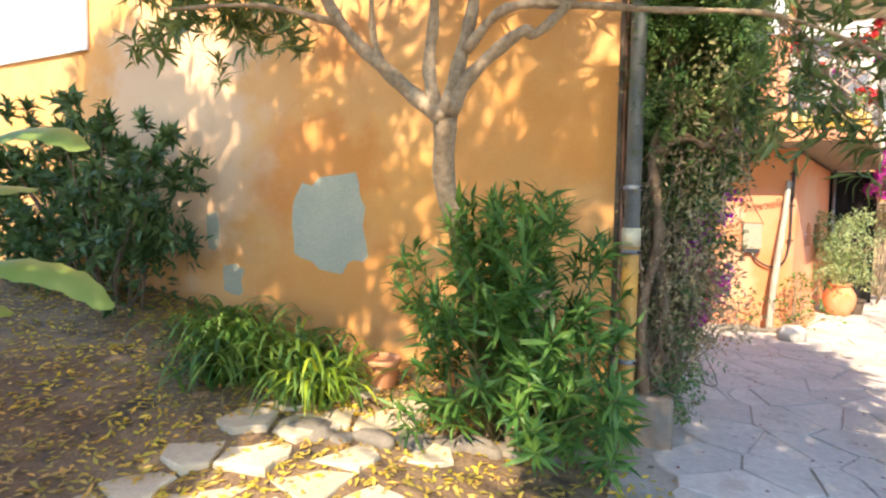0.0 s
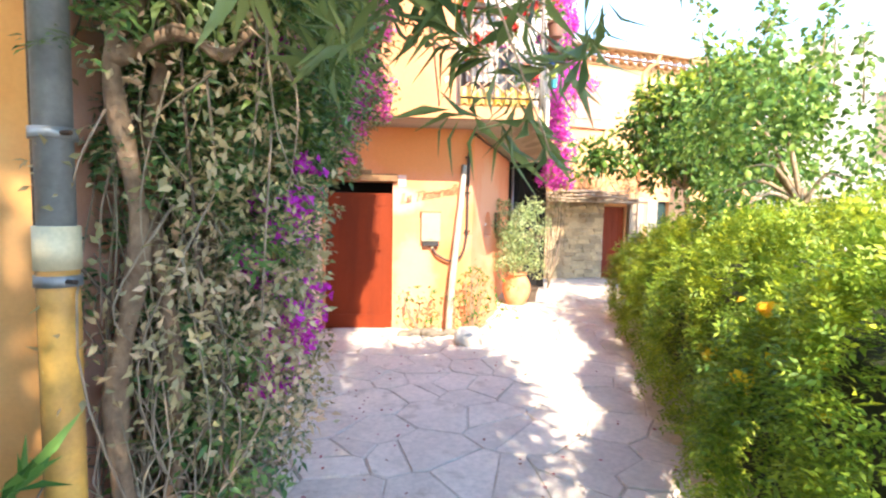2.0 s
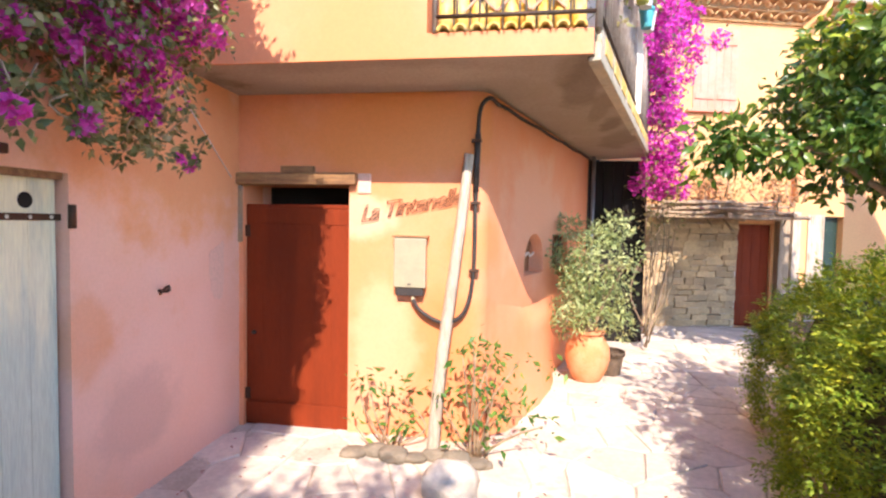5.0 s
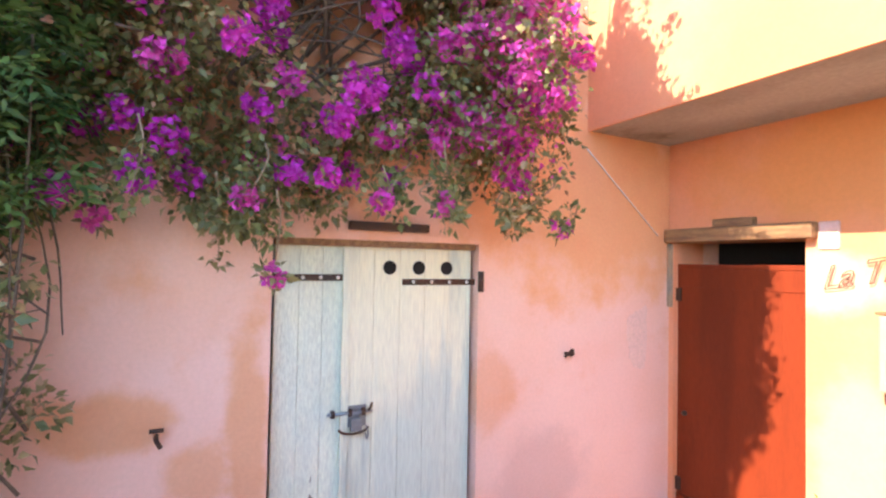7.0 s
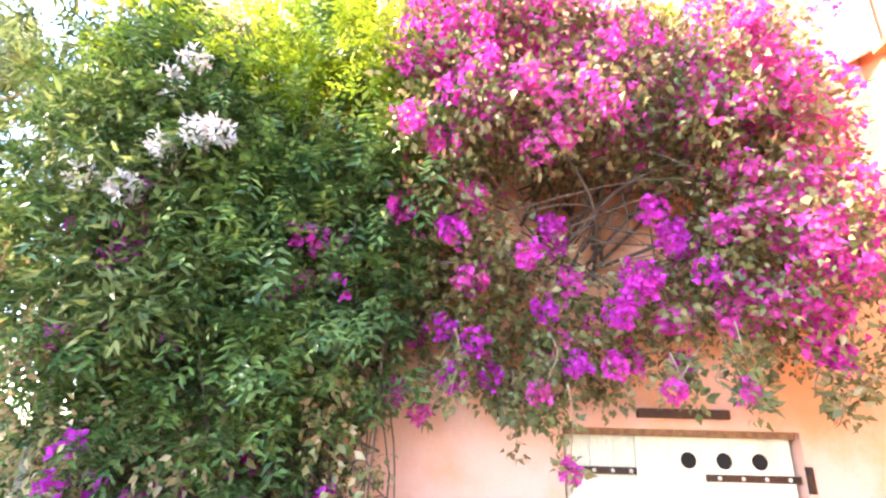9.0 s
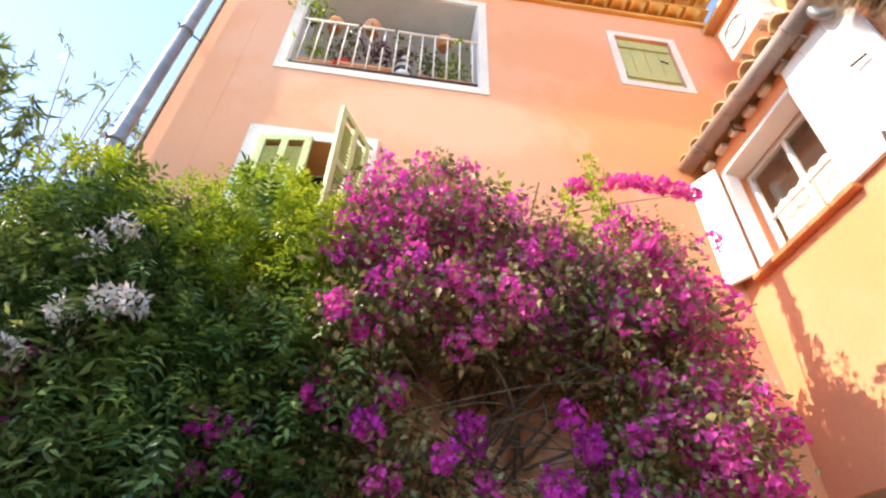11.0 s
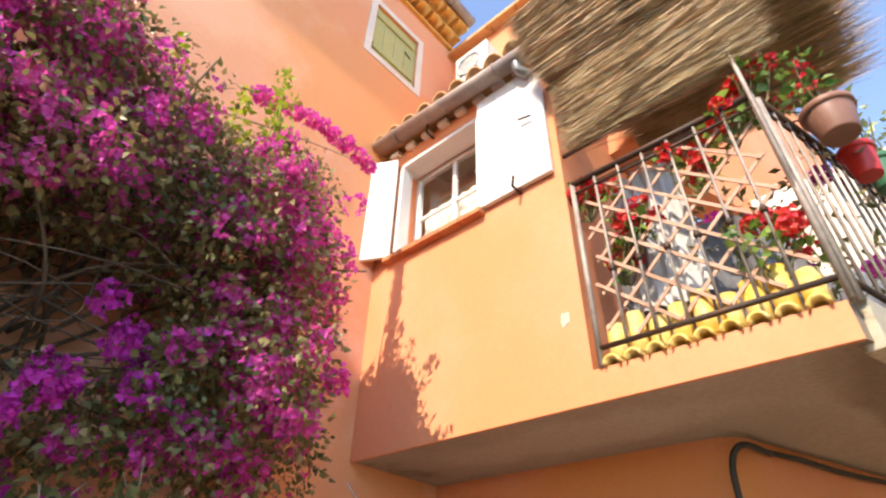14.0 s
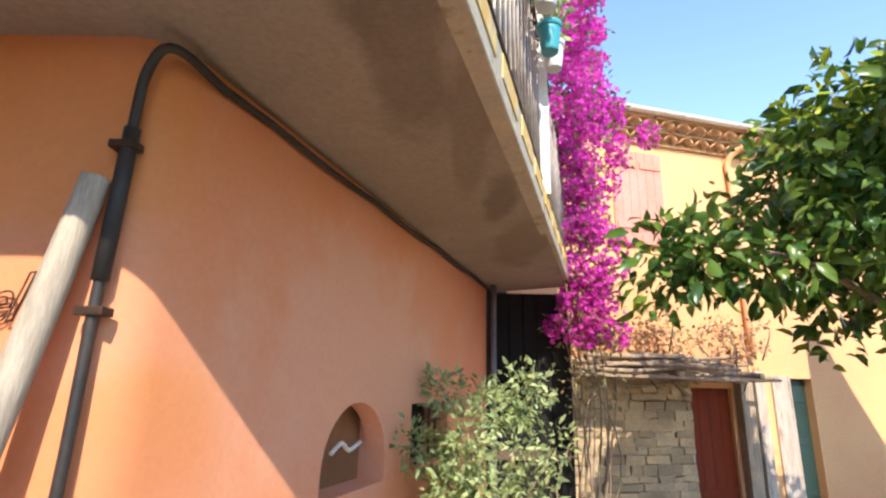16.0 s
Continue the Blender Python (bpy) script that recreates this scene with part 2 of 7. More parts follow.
M["lime_paint"] = mat("lime_paint", (0.52, 0.54, 0.24), (0.46, 0.5, 0.22), 4, 0.6, 0.12, 40)
M["pink_paint"] = mat("pink_paint", (0.72, 0.26, 0.17), (0.68, 0.3, 0.22), 3, 0.7, 0.1, 40)
M["brick_sill"] = mat("brick_sill", (0.5, 0.17, 0.07), (0.58, 0.24, 0.1), 6, 0.8, 0.2, 50)
M["reed"] = mat("reed", (0.72, 0.57, 0.36), (0.5, 0.37, 0.22), 5, 0.9, 0.2, 50, vary=0.35, thin=0.3)
M["brush"] = mat("brush", (0.72, 0.56, 0.36), (0.48, 0.35, 0.21), 5, 0.9, 0.2, 50, vary=0.35, thin=0.3)
M["cloth"] = mat("cloth", (0.56, 0.54, 0.5), (0.48, 0.46, 0.44), 5, 0.9, 0.1)
M["yellow_tile"] = mat("yellow_tile", (0.7, 0.42, 0.06), (0.72, 0.55, 0.2), 9, 0.5, 0.2, vary=0.15, stain=(0.5, 0.36, 0.16), stain_scale=9)
M["rose_wood"] = mat("rose_wood", (0.46, 0.25, 0.16), (0.52, 0.32, 0.22), 5, 0.7, 0.15)
M["edge_concrete"] = mat("edge_concrete", (0.55, 0.47, 0.33), (0.45, 0.4, 0.3), 4, 0.9, 0.3, 40, stain=(0.3, 0.22, 0.12), stain_scale=5)
M["rail_iron"] = mat("rail_iron", (0.42, 0.35, 0.29), (0.3, 0.24, 0.2), 8, 0.6, 0.2, 60, metal=0.3)
M["cover_grey"] = mat("cover_grey", (0.16, 0.16, 0.17), (0.22, 0.22, 0.23), 4, 0.7, 0.1)
M["dark_green"] = mat("dark_green", (0.02, 0.045, 0.035), None, 4, 0.5, 0.1)
M["render_ledge"] = mat("render_ledge", (0.27, 0.22, 0.17), (0.36, 0.23, 0.13), 3.5, 0.9, 0.5, 25, stain=(0.14, 0.11, 0.09), stain_scale=2)
M["step_stone"] = mat("step_stone", (0.62, 0.5, 0.32), (0.54, 0.42, 0.27), 3, 0.85, 0.5, 25, vary=0.15, piece=True, bump_dist=0.015)
M["stone_border"] = mat("stone_border", (0.26, 0.21, 0.15), (0.18, 0.15, 0.11), 5, 0.9, 0.6, 25, bump_dist=0.02)
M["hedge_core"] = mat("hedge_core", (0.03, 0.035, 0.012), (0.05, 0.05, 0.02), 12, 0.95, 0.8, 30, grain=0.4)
M["twig_grey"] = mat("twig_grey", (0.3, 0.23, 0.15), (0.19, 0.14, 0.09), 6, 0.9, 0.3, 30, vary=0.3)
for key, col in (("pot_red", (0.6, 0.03, 0.02)), ("pot_green", (0.05, 0.18, 0.09)), ("pot_blue", (0.02, 0.08, 0.4)), ("pot_teal", (0.06, 0.36, 0.4)), ("pot_lime", (0.5, 0.55, 0.06)), ("pot_brown", (0.3, 0.14, 0.09)), ("pot_white", (0.75, 0.73, 0.7)), ("ac_white", (0.75, 0.74, 0.7))):
    M[key] = mat(key, col, None, 5, 0.45, 0.05, grain=0.05)


def leafy(name, a, b, thin=0.3, vary=0.4, rough=0.45, scale=2.0):
    M[name] = mat(name, a, b, scale, rough, 0.0, 60, thin=thin, vary=vary, grain=0.0, spec=0.35)


leafy("leaf_boug", (0.16, 0.18, 0.06), (0.3, 0.25, 0.1), vary=0.5, rough=0.38)
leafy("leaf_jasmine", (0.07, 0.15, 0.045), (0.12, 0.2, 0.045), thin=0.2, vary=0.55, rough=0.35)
# yellow-green growth; also paints sunlight on the upper jasmine leaves
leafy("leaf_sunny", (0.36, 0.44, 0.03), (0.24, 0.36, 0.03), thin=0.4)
leafy("bract", (0.78, 0.07, 0.5), (0.8, 0.13, 0.46), thin=0.45, vary=0.25, rough=0.6, scale=1.3)
# violet copy of bract, with the shade of low blossoms put in
leafy("bract_violet_shade", (0.6, 0.04, 0.5), (0.66, 0.05, 0.42), thin=0.4, vary=0.25, rough=0.6)
leafy("leaf_ivy", (0.13, 0.15, 0.05), (0.25, 0.22, 0.09))
leafy("leaf_oleander", (0.06, 0.15, 0.025), (0.11, 0.23, 0.04))
leafy("leaf_olive", (0.2, 0.25, 0.08), (0.14, 0.2, 0.06), thin=0.4)
leafy("leaf_laurel", (0.05, 0.11, 0.03), (0.09, 0.16, 0.05))
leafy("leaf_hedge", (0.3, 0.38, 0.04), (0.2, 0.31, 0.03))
leafy("leaf_tree", (0.2, 0.32, 0.06), (0.13, 0.24, 0.04), thin=0.35, vary=0.5)
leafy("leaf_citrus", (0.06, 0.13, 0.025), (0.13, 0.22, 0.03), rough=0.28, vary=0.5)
leafy("leaf_pot", (0.4, 0.47, 0.22), (0.3, 0.38, 0.14))
leafy("leaf_banana", (0.24, 0.33, 0.06), (0.32, 0.38, 0.1), vary=0.15)
leafy("leaf_strap", (0.06, 0.15, 0.025), (0.15, 0.25, 0.04))
# yellow-green; also paints sunlight on the hedge top and citrus crown
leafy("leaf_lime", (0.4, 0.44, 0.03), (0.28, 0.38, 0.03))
leafy("leaf_rosy", (0.38, 0.2, 0.11), (0.3, 0.24, 0.1))
leafy("leaf_plum", (0.1, 0.03, 0.06), (0.16, 0.05, 0.08))
leafy("pink_bud", (0.6, 0.25, 0.28), (0.55, 0.2, 0.2), vary=0.15)
leafy("bract_bright", (0.8, 0.1, 0.55), (0.72, 0.06, 0.5), thin=0.45, vary=0.3, rough=0.6)
leafy("leaf_dull", (0.36, 0.32, 0.14), (0.52, 0.38, 0.22))
leafy("leaf_dry", (0.45, 0.29, 0.08), (0.72, 0.5, 0.05), thin=0.1, rough=0.7)
leafy("petal_yellow", (0.85, 0.5, 0.02), (0.85, 0.6, 0.03), thin=0.3, vary=0.1)
leafy("petal_white", (0.8, 0.76, 0.72), (0.8, 0.72, 0.7), thin=0.3, vary=0.08)
leafy("petal_red", (0.75, 0.03, 0.015), (0.7, 0.04, 0.05), thin=0.3, vary=0.15)
leafy("petal_fallen", (0.35, 0.06, 0.08), (0.3, 0.12, 0.08), thin=0.1, vary=0.3)
glass = bpy.data.materials.new("window_glass")
glass.use_nodes = True
gb = glass.node_tree.nodes["Principled BSDF"]
gb.inputs["Base Color"].default_value, gb.inputs["Roughness"].default_value = (0.9, 0.93, 0.92, 1), 0.03
gb.inputs["Transmission Weight"].default_value, gb.inputs["IOR"].default_value = 1.0, 1.45
M["glass"] = glass


# ---- building tools ----
RNG = np.random.default_rng(7)


def thing(name, at, label, category, group="", kind=""):
    """An Empty at a thing's base, to which its parts are joined."""
    ob = new(name)
    ob.empty_display_size = 0.1
    ob.location = at
    return tagged(ob, label, category, group, kind)


def link_mesh(name, me, material, parent=None, label=""):
    me.materials.append(M[material])
    ob = new(name, me)
    if parent:
        ob.parent = parent
        ob.matrix_parent_inverse = Matrix.Translation(-parent.location)
    if label:
        ob["label"] = label
    return ob


def part(name, bm, material, parent=None, label="", smooth=False):
    me = bpy.data.meshes.new(name)
    bmesh.ops.recalc_face_normals(bm, faces=bm.faces)
    if smooth:
        for f in bm.faces:
            f.smooth = True
    bm.to_mesh(me)
    bm.free()
    return link_mesh(name, me, material, parent, label)


def box(lo, hi, bevel=0.0, m=None, bm=None):
    """A bevelled block between two corners, turned by m if given."""
    one = bmesh.new()
    c = [(a + b) / 2 for a, b in zip(lo, hi)]
    s = [abs(b - a) for a, b in zip(lo, hi)]
    bmesh.ops.create_cube(one, size=1.0, matrix=Matrix.Translation(c) @ Matrix.Diagonal((*s, 1)))
    if bevel:
        bmesh.ops.bevel(one, geom=one.edges[:], offset=bevel, segments=2, profile=0.6, affect="EDGES")
    if m is not None:
        bmesh.ops.transform(one, matrix=m, verts=one.verts)
    return join(bm, one)


def join(bm, one):
    if bm is None:
        return one
    tmp = bpy.data.meshes.new("tmp")
    one.to_mesh(tmp)
    one.free()
    bm.from_mesh(tmp)
    bpy.data.meshes.remove(tmp)
    return bm


def tube(points, radii, sides=10, bm=None, caps=True):
    """A round bar along a line of points, smoothed between them by its own rings."""
    bm = bm or bmesh.new()
    pts = [Vector(p) for p in points]
    if not hasattr(radii, "__len__"):
        radii = [radii] * len(pts)
    rings = []
    side = None
    for i, p in enumerate(pts):
        d = (pts[min(i + 1, len(pts) - 1)] - pts[max(i - 1, 0)]).normalized()
        side = d.orthogonal().normalized() if side is None else (side - d * side.dot(d)).normalized()
        other = d.cross(side)
        rings.append([bm.verts.new(p + radii[i] * (math.cos(a) * side + math.sin(a) * other)) for a in (2 * math.pi * k / sides for k in range(sides))])
    for a, b in zip(rings, rings[1:]):
        for k in range(sides):
            f = bm.faces.new((a[k], a[(k + 1) % sides], b[(k + 1) % sides], b[k]))
            f.smooth = True
    if caps:
        bm.faces.new(rings[0][::-1])
        bm.faces.new(rings[-1])
    return bm


def curve_points(points, steps=6):
    """A smooth line through the given points."""
    p = [Vector(q) for q in points]
    p = [2 * p[0] - p[1]] + p + [2 * p[-1] - p[-2]]
    out = []
    for i in range(1, len(p) - 2):
        for k in range(steps):
            t = k / steps
            out.append(0.5 * (2 * p[i] + (p[i + 1] - p[i - 1]) * t + (2 * p[i - 1] - 5 * p[i] + 4 * p[i + 1] - p[i + 2]) * t * t + (3 * p[i] - p[i - 1] - 3 * p[i + 1] + p[i + 2]) * t ** 3))
    return out + [p[-2]]


def turned(profile, at, sides=28, bm=None):
    """A body turned about the upright through at, from (radius, height) pairs."""
    bm = bm or bmesh.new()
    rings = [[bm.verts.new((at[0] + r * math.cos(a), at[1] + r * math.sin(a), at[2] + z)) for a in (2 * math.pi * k / sides for k in range(sides))] for r, z in profile]
    for a, b in zip(rings, rings[1:]):
        for k in range(sides):
            f = bm.faces.new((a[k], a[(k + 1) % sides], b[(k + 1) % sides], b[k]))
            f.smooth = True
    bm.faces.new(rings[0][::-1])
    bm.faces.new(rings[-1])
    return bm


def wall(name, origin, way, length, z0, z1, thick, openings, material, label="", step=0.0, wobble=0.0):
    """An upright wall from origin along way, its outer face on that line, with its thickness to the left of way and openings (u0, u1, z0, z1) through it."""
    way = Vector((way[0], way[1], 0)).normalized()
    back = Vector((-way.y, way.x, 0))
    us = sorted({0.0, length, *(u for o in openings for u in o[:2])})
    zs = sorted({z0, z1, *(z for o in openings for z in o[2:])})
    bm = bmesh.new()
    verts = {}

    def vert(i, j, k):
        if (i, j, k) not in verts:
            verts[i, j, k] = bm.verts.new(Vector((origin[0], origin[1], 0)) + way * us[i] + back * (thick * k) + Vector((0, 0, zs[j])))
        return verts[i, j, k]

    def solid(i, j):
        if not (0 <= i < len(us) - 1 and 0 <= j < len(zs) - 1):
            return False
        u, z = (us[i] + us[i + 1]) / 2, (zs[j] + zs[j + 1]) / 2
        return not any(o[0] < u < o[1] and o[2] < z < o[3] for o in openings)

    for i in range(len(us) - 1):
        for j in range(len(zs) - 1):
            if not solid(i, j):
                continue
            for k in (0, 1):
                bm.faces.new([vert(i, j, k), vert(i + 1, j, k), vert(i + 1, j + 1, k), vert(i, j + 1, k)])
            for di, dj, e in ((-1, 0, ((0, 0), (0, 1))), (1, 0, ((1, 0), (1, 1))), (0, -1, ((0, 0), (1, 0))), (0, 1, ((0, 1), (1, 1)))):
                if not solid(i + di, j + dj):
                    (a, b), (c, d) = e
                    bm.faces.new([vert(i + a, j + b, 0), vert(i + c, j + d, 0), vert(i + c, j + d, 1), vert(i + a, j + b, 1)])
    return tagged(part(name, bm, material), label, "wall", kind="structure")


def unit(v):
    return v / np.maximum(np.linalg.norm(v, axis=-1, keepdims=True), 1e-9)


def raw_mesh(name, verts, faces):
    """A mesh from arrays of corners and of triangles."""
    me = bpy.data.meshes.new(name)
    faces = np.asarray(faces, np.int32)
    me.vertices.add(len(verts))
    me.vertices.foreach_set("co", np.asarray(verts, np.float32).ravel())
    me.loops.add(faces.size)
    me.loops.foreach_set("vertex_index", faces.ravel())
    me.polygons.add(len(faces))
    me.polygons.foreach_set("loop_start", np.arange(0, faces.size, 3, dtype=np.int32))
    me.update(calc_edges=True)
    return me


def leaf_mesh(name, p, d, n, length, width, wide_at=0.42, droop=0.15, fold=0.18):
    """Folded, drooping leaves at points p, along d, facing n."""
    d = unit(d)
    s = unit(np.cross(d, n))
    u = np.cross(s, d)
    length, width = np.broadcast_to(length, len(p))[:, None], np.broadcast_to(width, len(p))[:, None]
    mid = p + d * length * wide_at
    rise = u * width * fold
    v = np.stack([p, mid + s * width / 2 + rise, mid - u * 0.01 * length, mid - s * width / 2 + rise, p + d * length - u * droop * length], 1)
    f = np.array([[0, 1, 2], [1, 4, 2], [0, 2, 3], [3, 2, 4]])
    return raw_mesh(name, v.reshape(-1, 3), (f[None] + 5 * np.arange(len(p))[:, None, None]).reshape(-1, 3))


def broad_leaf_mesh(name, p, d, n, length, width, droop=0.15, fold=0.18):
    """Rounded leaves with a folded midrib and a short point."""
    d = unit(d)
    s = unit(np.cross(d, n))
    u = np.cross(s, d)
    length, width = np.broadcast_to(length, len(p))[:, None], np.broadcast_to(width, len(p))[:, None]
    m1, m2 = p + d * length * 0.3, p + d * length * 0.7 - u * 0.35 * droop * length
    lift = u * width * fold
    v = np.stack([p, m1 + s * width * 0.46 + lift, m2 + s * width * 0.4 + lift, m1, m2, m1 - s * width * 0.46 + lift, m2 - s * width * 0.4 + lift, p + d * length - u * droop * length], 1)
    f = np.array([[0, 1, 3], [0, 3, 5], [1, 2, 4], [1, 4, 3], [3, 4, 6], [3, 6, 5], [2, 7, 4], [4, 7, 6]])
    return raw_mesh(name, v.reshape(-1, 3), (f[None] + 8 * np.arange(len(p))[:, None, None]).reshape(-1, 3))


def clumps(centres, radius, count, flat=1.0, inner=0.55, down=0.0):
    """Points in and on many round clumps, with the way out of each."""
    k = len(centres)
    idx = RNG.integers(0, k, count)
    way = unit(RNG.normal(size=(count, 3)))
    r = np.broadcast_to(radius, k)[idx] * (inner + (1 - inner) * RNG.random(count) ** 0.6)
    off = way * r[:, None] * np.array([1, 1, flat])
    out = unit(way + 0.5 * RNG.normal(size=(count, 3)) + np.array([0, 0, -down]))
    return centres[idx] + off, out, idx


def foliage(name, p, out, material, parent, length=0.05, width=0.022, droop=0.2, up=0.6, label="", wide_at=0.42, spread=0.25, kind="stuff", broad=False):
    n = unit(RNG.normal(size=p.shape) * 0.7 + np.array([0, 0, up]) + 0.3 * out)
    scale = 1 + spread * RNG.normal(size=len(p)).clip(-2, 2)
    me = broad_leaf_mesh(name, p, out, n, length * scale, width * scale, droop) if broad else leaf_mesh(name, p, out, n, length * scale, width * scale, wide_at, droop)
    return tagged(link_mesh(name, me, material, parent, label), kind=kind)


def flower_points(centres, radius, count):
    """Loose bunches of papery bracts: three round a stalk."""
    p, out, _ = clumps(centres, radius, count, inner=0.3)
    p3 = np.repeat(p, 3, 0)
    a = np.tile(np.array([0, 2.094, 4.189]), count) + np.repeat(RNG.random(count) * 6.28, 3)
    o3 = np.repeat(out, 3, 0)
    s = unit(np.cross(o3, RNG.normal(size=o3.shape)))
    s = np.repeat(s[::3], 3, 0)
    t = np.cross(o3, s)
    d = unit(np.cos(a)[:, None] * s + np.sin(a)[:, None] * t + 0.7 * o3)
    return p3, d, o3


def blossoms(name, centres, radius, count, material, parent, length=0.035, width=0.03, label=""):
    p, d, o = flower_points(centres, radius, count)
    return tagged(link_mesh(name, leaf_mesh(name, p, d, o, length, width, 0.55, 0.05, 0.25), material, parent, label), kind="stuff")


def twigs(name, starts, ends, radius, material, parent, sag=0.1, sides=5, label=""):
    bm = bmesh.new()
    for a, b in zip(starts, ends):
        a, b = Vector(a), Vector(b)
        mid = (a + b) / 2 + Vector((RNG.normal() * sag, RNG.normal() * sag, RNG.normal() * sag))
        pts = curve_points([a, mid, b], 4)
        tube(pts, [radius * (1 - 0.6 * i / (len(pts) - 1)) for i in range(len(pts))], sides, bm)
    return tagged(part(name, bm, material, parent, label), kind="stuff" if len(starts) > 3 else "")


# ---- ground ----
PATH_Z = -0.12


def smooth(a, b, v):
    t = min(1.0, max(0.0, (v - a) / (b - a)))
    return t * t * (3 - 2 * t)


def garden_height(x, y):
    """The garden bed climbs away from the paved path towards the old wall."""
    rise = 0.16 * max(0.0, -x - 0.2) * (0.35 + 0.65 * smooth(0.5, 4.2, y))
    rise = min(rise, 0.95) * smooth(-14.0, -10.0, x) * (1 - smooth(5.0, 9.0, y))
    right = 0.1 * smooth(0.2, 0.8, x - hedge_line(y))
    return PATH_Z - 0.03 + rise + right + 0.02 * noise.noise(Vector((x * 1.7, y * 1.7, 0)))


def hedge_line(y):
    return 2.72 + 0.31 * (y - 5.0)


def make_ground():
    xs = np.concatenate([[-400, -120, -40, -20], np.linspace(-12, 12, 97), [20, 40, 120, 400]])
    ys = np.concatenate([[-400, -120, -40, -15], np.linspace(-8, 20, 113), [40, 120, 400]])
    v = [(x, y, garden_height(x, y)) for y in ys for x in xs]
    w = len(xs)
    f = []
    for j in range(len(ys) - 1):
        for i in range(w - 1):
            a = j * w + i
            f += [(a, a + 1, a + w + 1), (a, a + w + 1, a + w)]
    me = raw_mesh("ground", v, f)
    me.polygons.foreach_set("use_smooth", [True] * len(f))
    tagged(link_mesh("ground", me, "soil"), "brown garden soil with leaf litter", "ground", kind="structure")


make_ground()

# ---- walls ----
GX, AY, UY, RY = -0.38, 4.2, 8.99, 9.84          # faces of the door wall, garden wall, upper room, red-door wall
wall_a = wall("wall_garden", (-9.4, AY), (1, 0), 9.4 + GX, -0.3, 8.6, 0.4, [], "plaster_orange", "orange plastered garden wall, stained and patched")
wall_g = wall("wall_house", (GX, AY + 0.4), (0, 1), 7.4, -0.3, 8.6, 0.4,
              [(2.24, 3.5, -0.02, 1.93), (0.42, 2.32, 6.46, 8.1), (0.46, 1.3, 4.2, 5.38), (3.97, 4.65, 6.98, 7.9)], "plaster_pink", "salmon pink plastered house wall with orange stains")
wall_r = wall("wall_red_door", (GX, RY), (1, 0), 1.6 - GX, -0.3, 2.8, 0.35, [(0.04, 1.0, -0.14, 2.0)], "plaster_apricot", "orange plastered wall under the balcony")
SIDE = Vector((1.3, 3.96, 0)).normalized()
wall_s = wall("wall_side", (1.75 + 0.15 * SIDE.x, RY + 0.15 * SIDE.y), (1.3, 3.96), 4.02, -0.3, 2.8, 0.3, [(0.98, 1.67, 1.17, 1.6), (2.05, 2.8, 1.18, 1.58)], "plaster_apricot", "orange plastered side wall with an arched niche")
bm = bmesh.new()
turn_a, turn_b, turn_c = Vector((1.6, RY, 0)), Vector((1.75, RY, 0)), Vector((1.75, RY, 0)) + 0.15 * SIDE
arc = [(1 - t) ** 2 * turn_a + 2 * t * (1 - t) * turn_b + t * t * turn_c for t in (k / 36 for k in range(37))]
low = [bm.verts.new((q.x, q.y, -0.3)) for q in arc]
high = [bm.verts.new((q.x, q.y, 2.8)) for q in arc]
for k in range(36):
    bm.faces.new((low[k], low[k + 1], high[k + 1], high[k])).smooth = True
for q in (arc[0], arc[36]):
    bm.faces.new([bm.verts.new(c) for c in ((q.x, q.y, -0.3), (q.x, q.y, 2.8), (1.55, RY + 0.25, 2.8), (1.55, RY + 0.25, -0.3))])
tagged(part("wall_corner", bm, "plaster_apricot"), "rounded orange plaster corner under the balcony", "wall", kind="structure")
wall_u = wall("wall_upper_room", (GX, UY), (1, 0), 1.42 - GX, 2.93, 5.52, 0.3, [(0.22, 1.14, 4.3, 5.36)], "plaster_apricot", "sunlit apricot wall of the upper room")
wall_uf = wall("wall_balcony_front", (GX, UY), (1, 0), 2.48 - GX, 2.77, 2.93, 0.02, [], "plaster_apricot", "plastered front edge of the overhanging floor")
wall_us = wall("wall_upper_side", (1.42, UY + 0.3), (0, 1), 3.0, 2.93, 5.52, 0.25, [], "plaster_apricot", "apricot side wall of the upper room")
wall_ub = wall("wall_balcony_back", (1.42, 11.6), (1, 0), 1.9, 2.93, 5.4, 0.2, [], "white_trim", "pale wall at the back of the balcony")
wall_b = wall("wall_back_house", (GX, 9.94), (1, 0), 1.64 - GX, 5.2, 8.25, 0.3, [(1.0, 1.32, 7.25, 7.75)], "plaster_apricot", "apricot wall of the house behind, above the roof")
wall_bs = wall("wall_back_side", (1.64, 10.24), (0.35, 1), 4.0, 5.2, 8.25, 0.3, [], "plaster_apricot", "apricot gable of the house behind")

bm = bmesh.new()
ring = [(GX, UY + 0.02), (2.48, UY + 0.02), (2.55, 9.2), (3.86, 13.7), (3.0, 14.2), (GX, 14.2)]
lower = [bm.verts.new((x, y, 2.775 if y < 9.5 else 2.725)) for x, y in ring]
upper = [bm.verts.new((x, y, 2.93)) for x, y in ring]
bm.faces.new(lower[::-1]), bm.faces.new(upper)
for i in range(len(ring)):
    j = (i + 1) % len(ring)
    bm.faces.new((lower[i], lower[j], upper[j], upper[i]))
slab = tagged(part("ceiling_slab", bm, "concrete"), "stained concrete slab under the balcony", "slab", kind="structure")

tagged(part("wall_corner_skin", box((GX - 0.1, AY + 0.004, -0.3), (GX + 0.003, AY + 0.4, 8.6)), "plaster_pink"), "salmon pink plaster at the house corner", "wall", kind="structure")

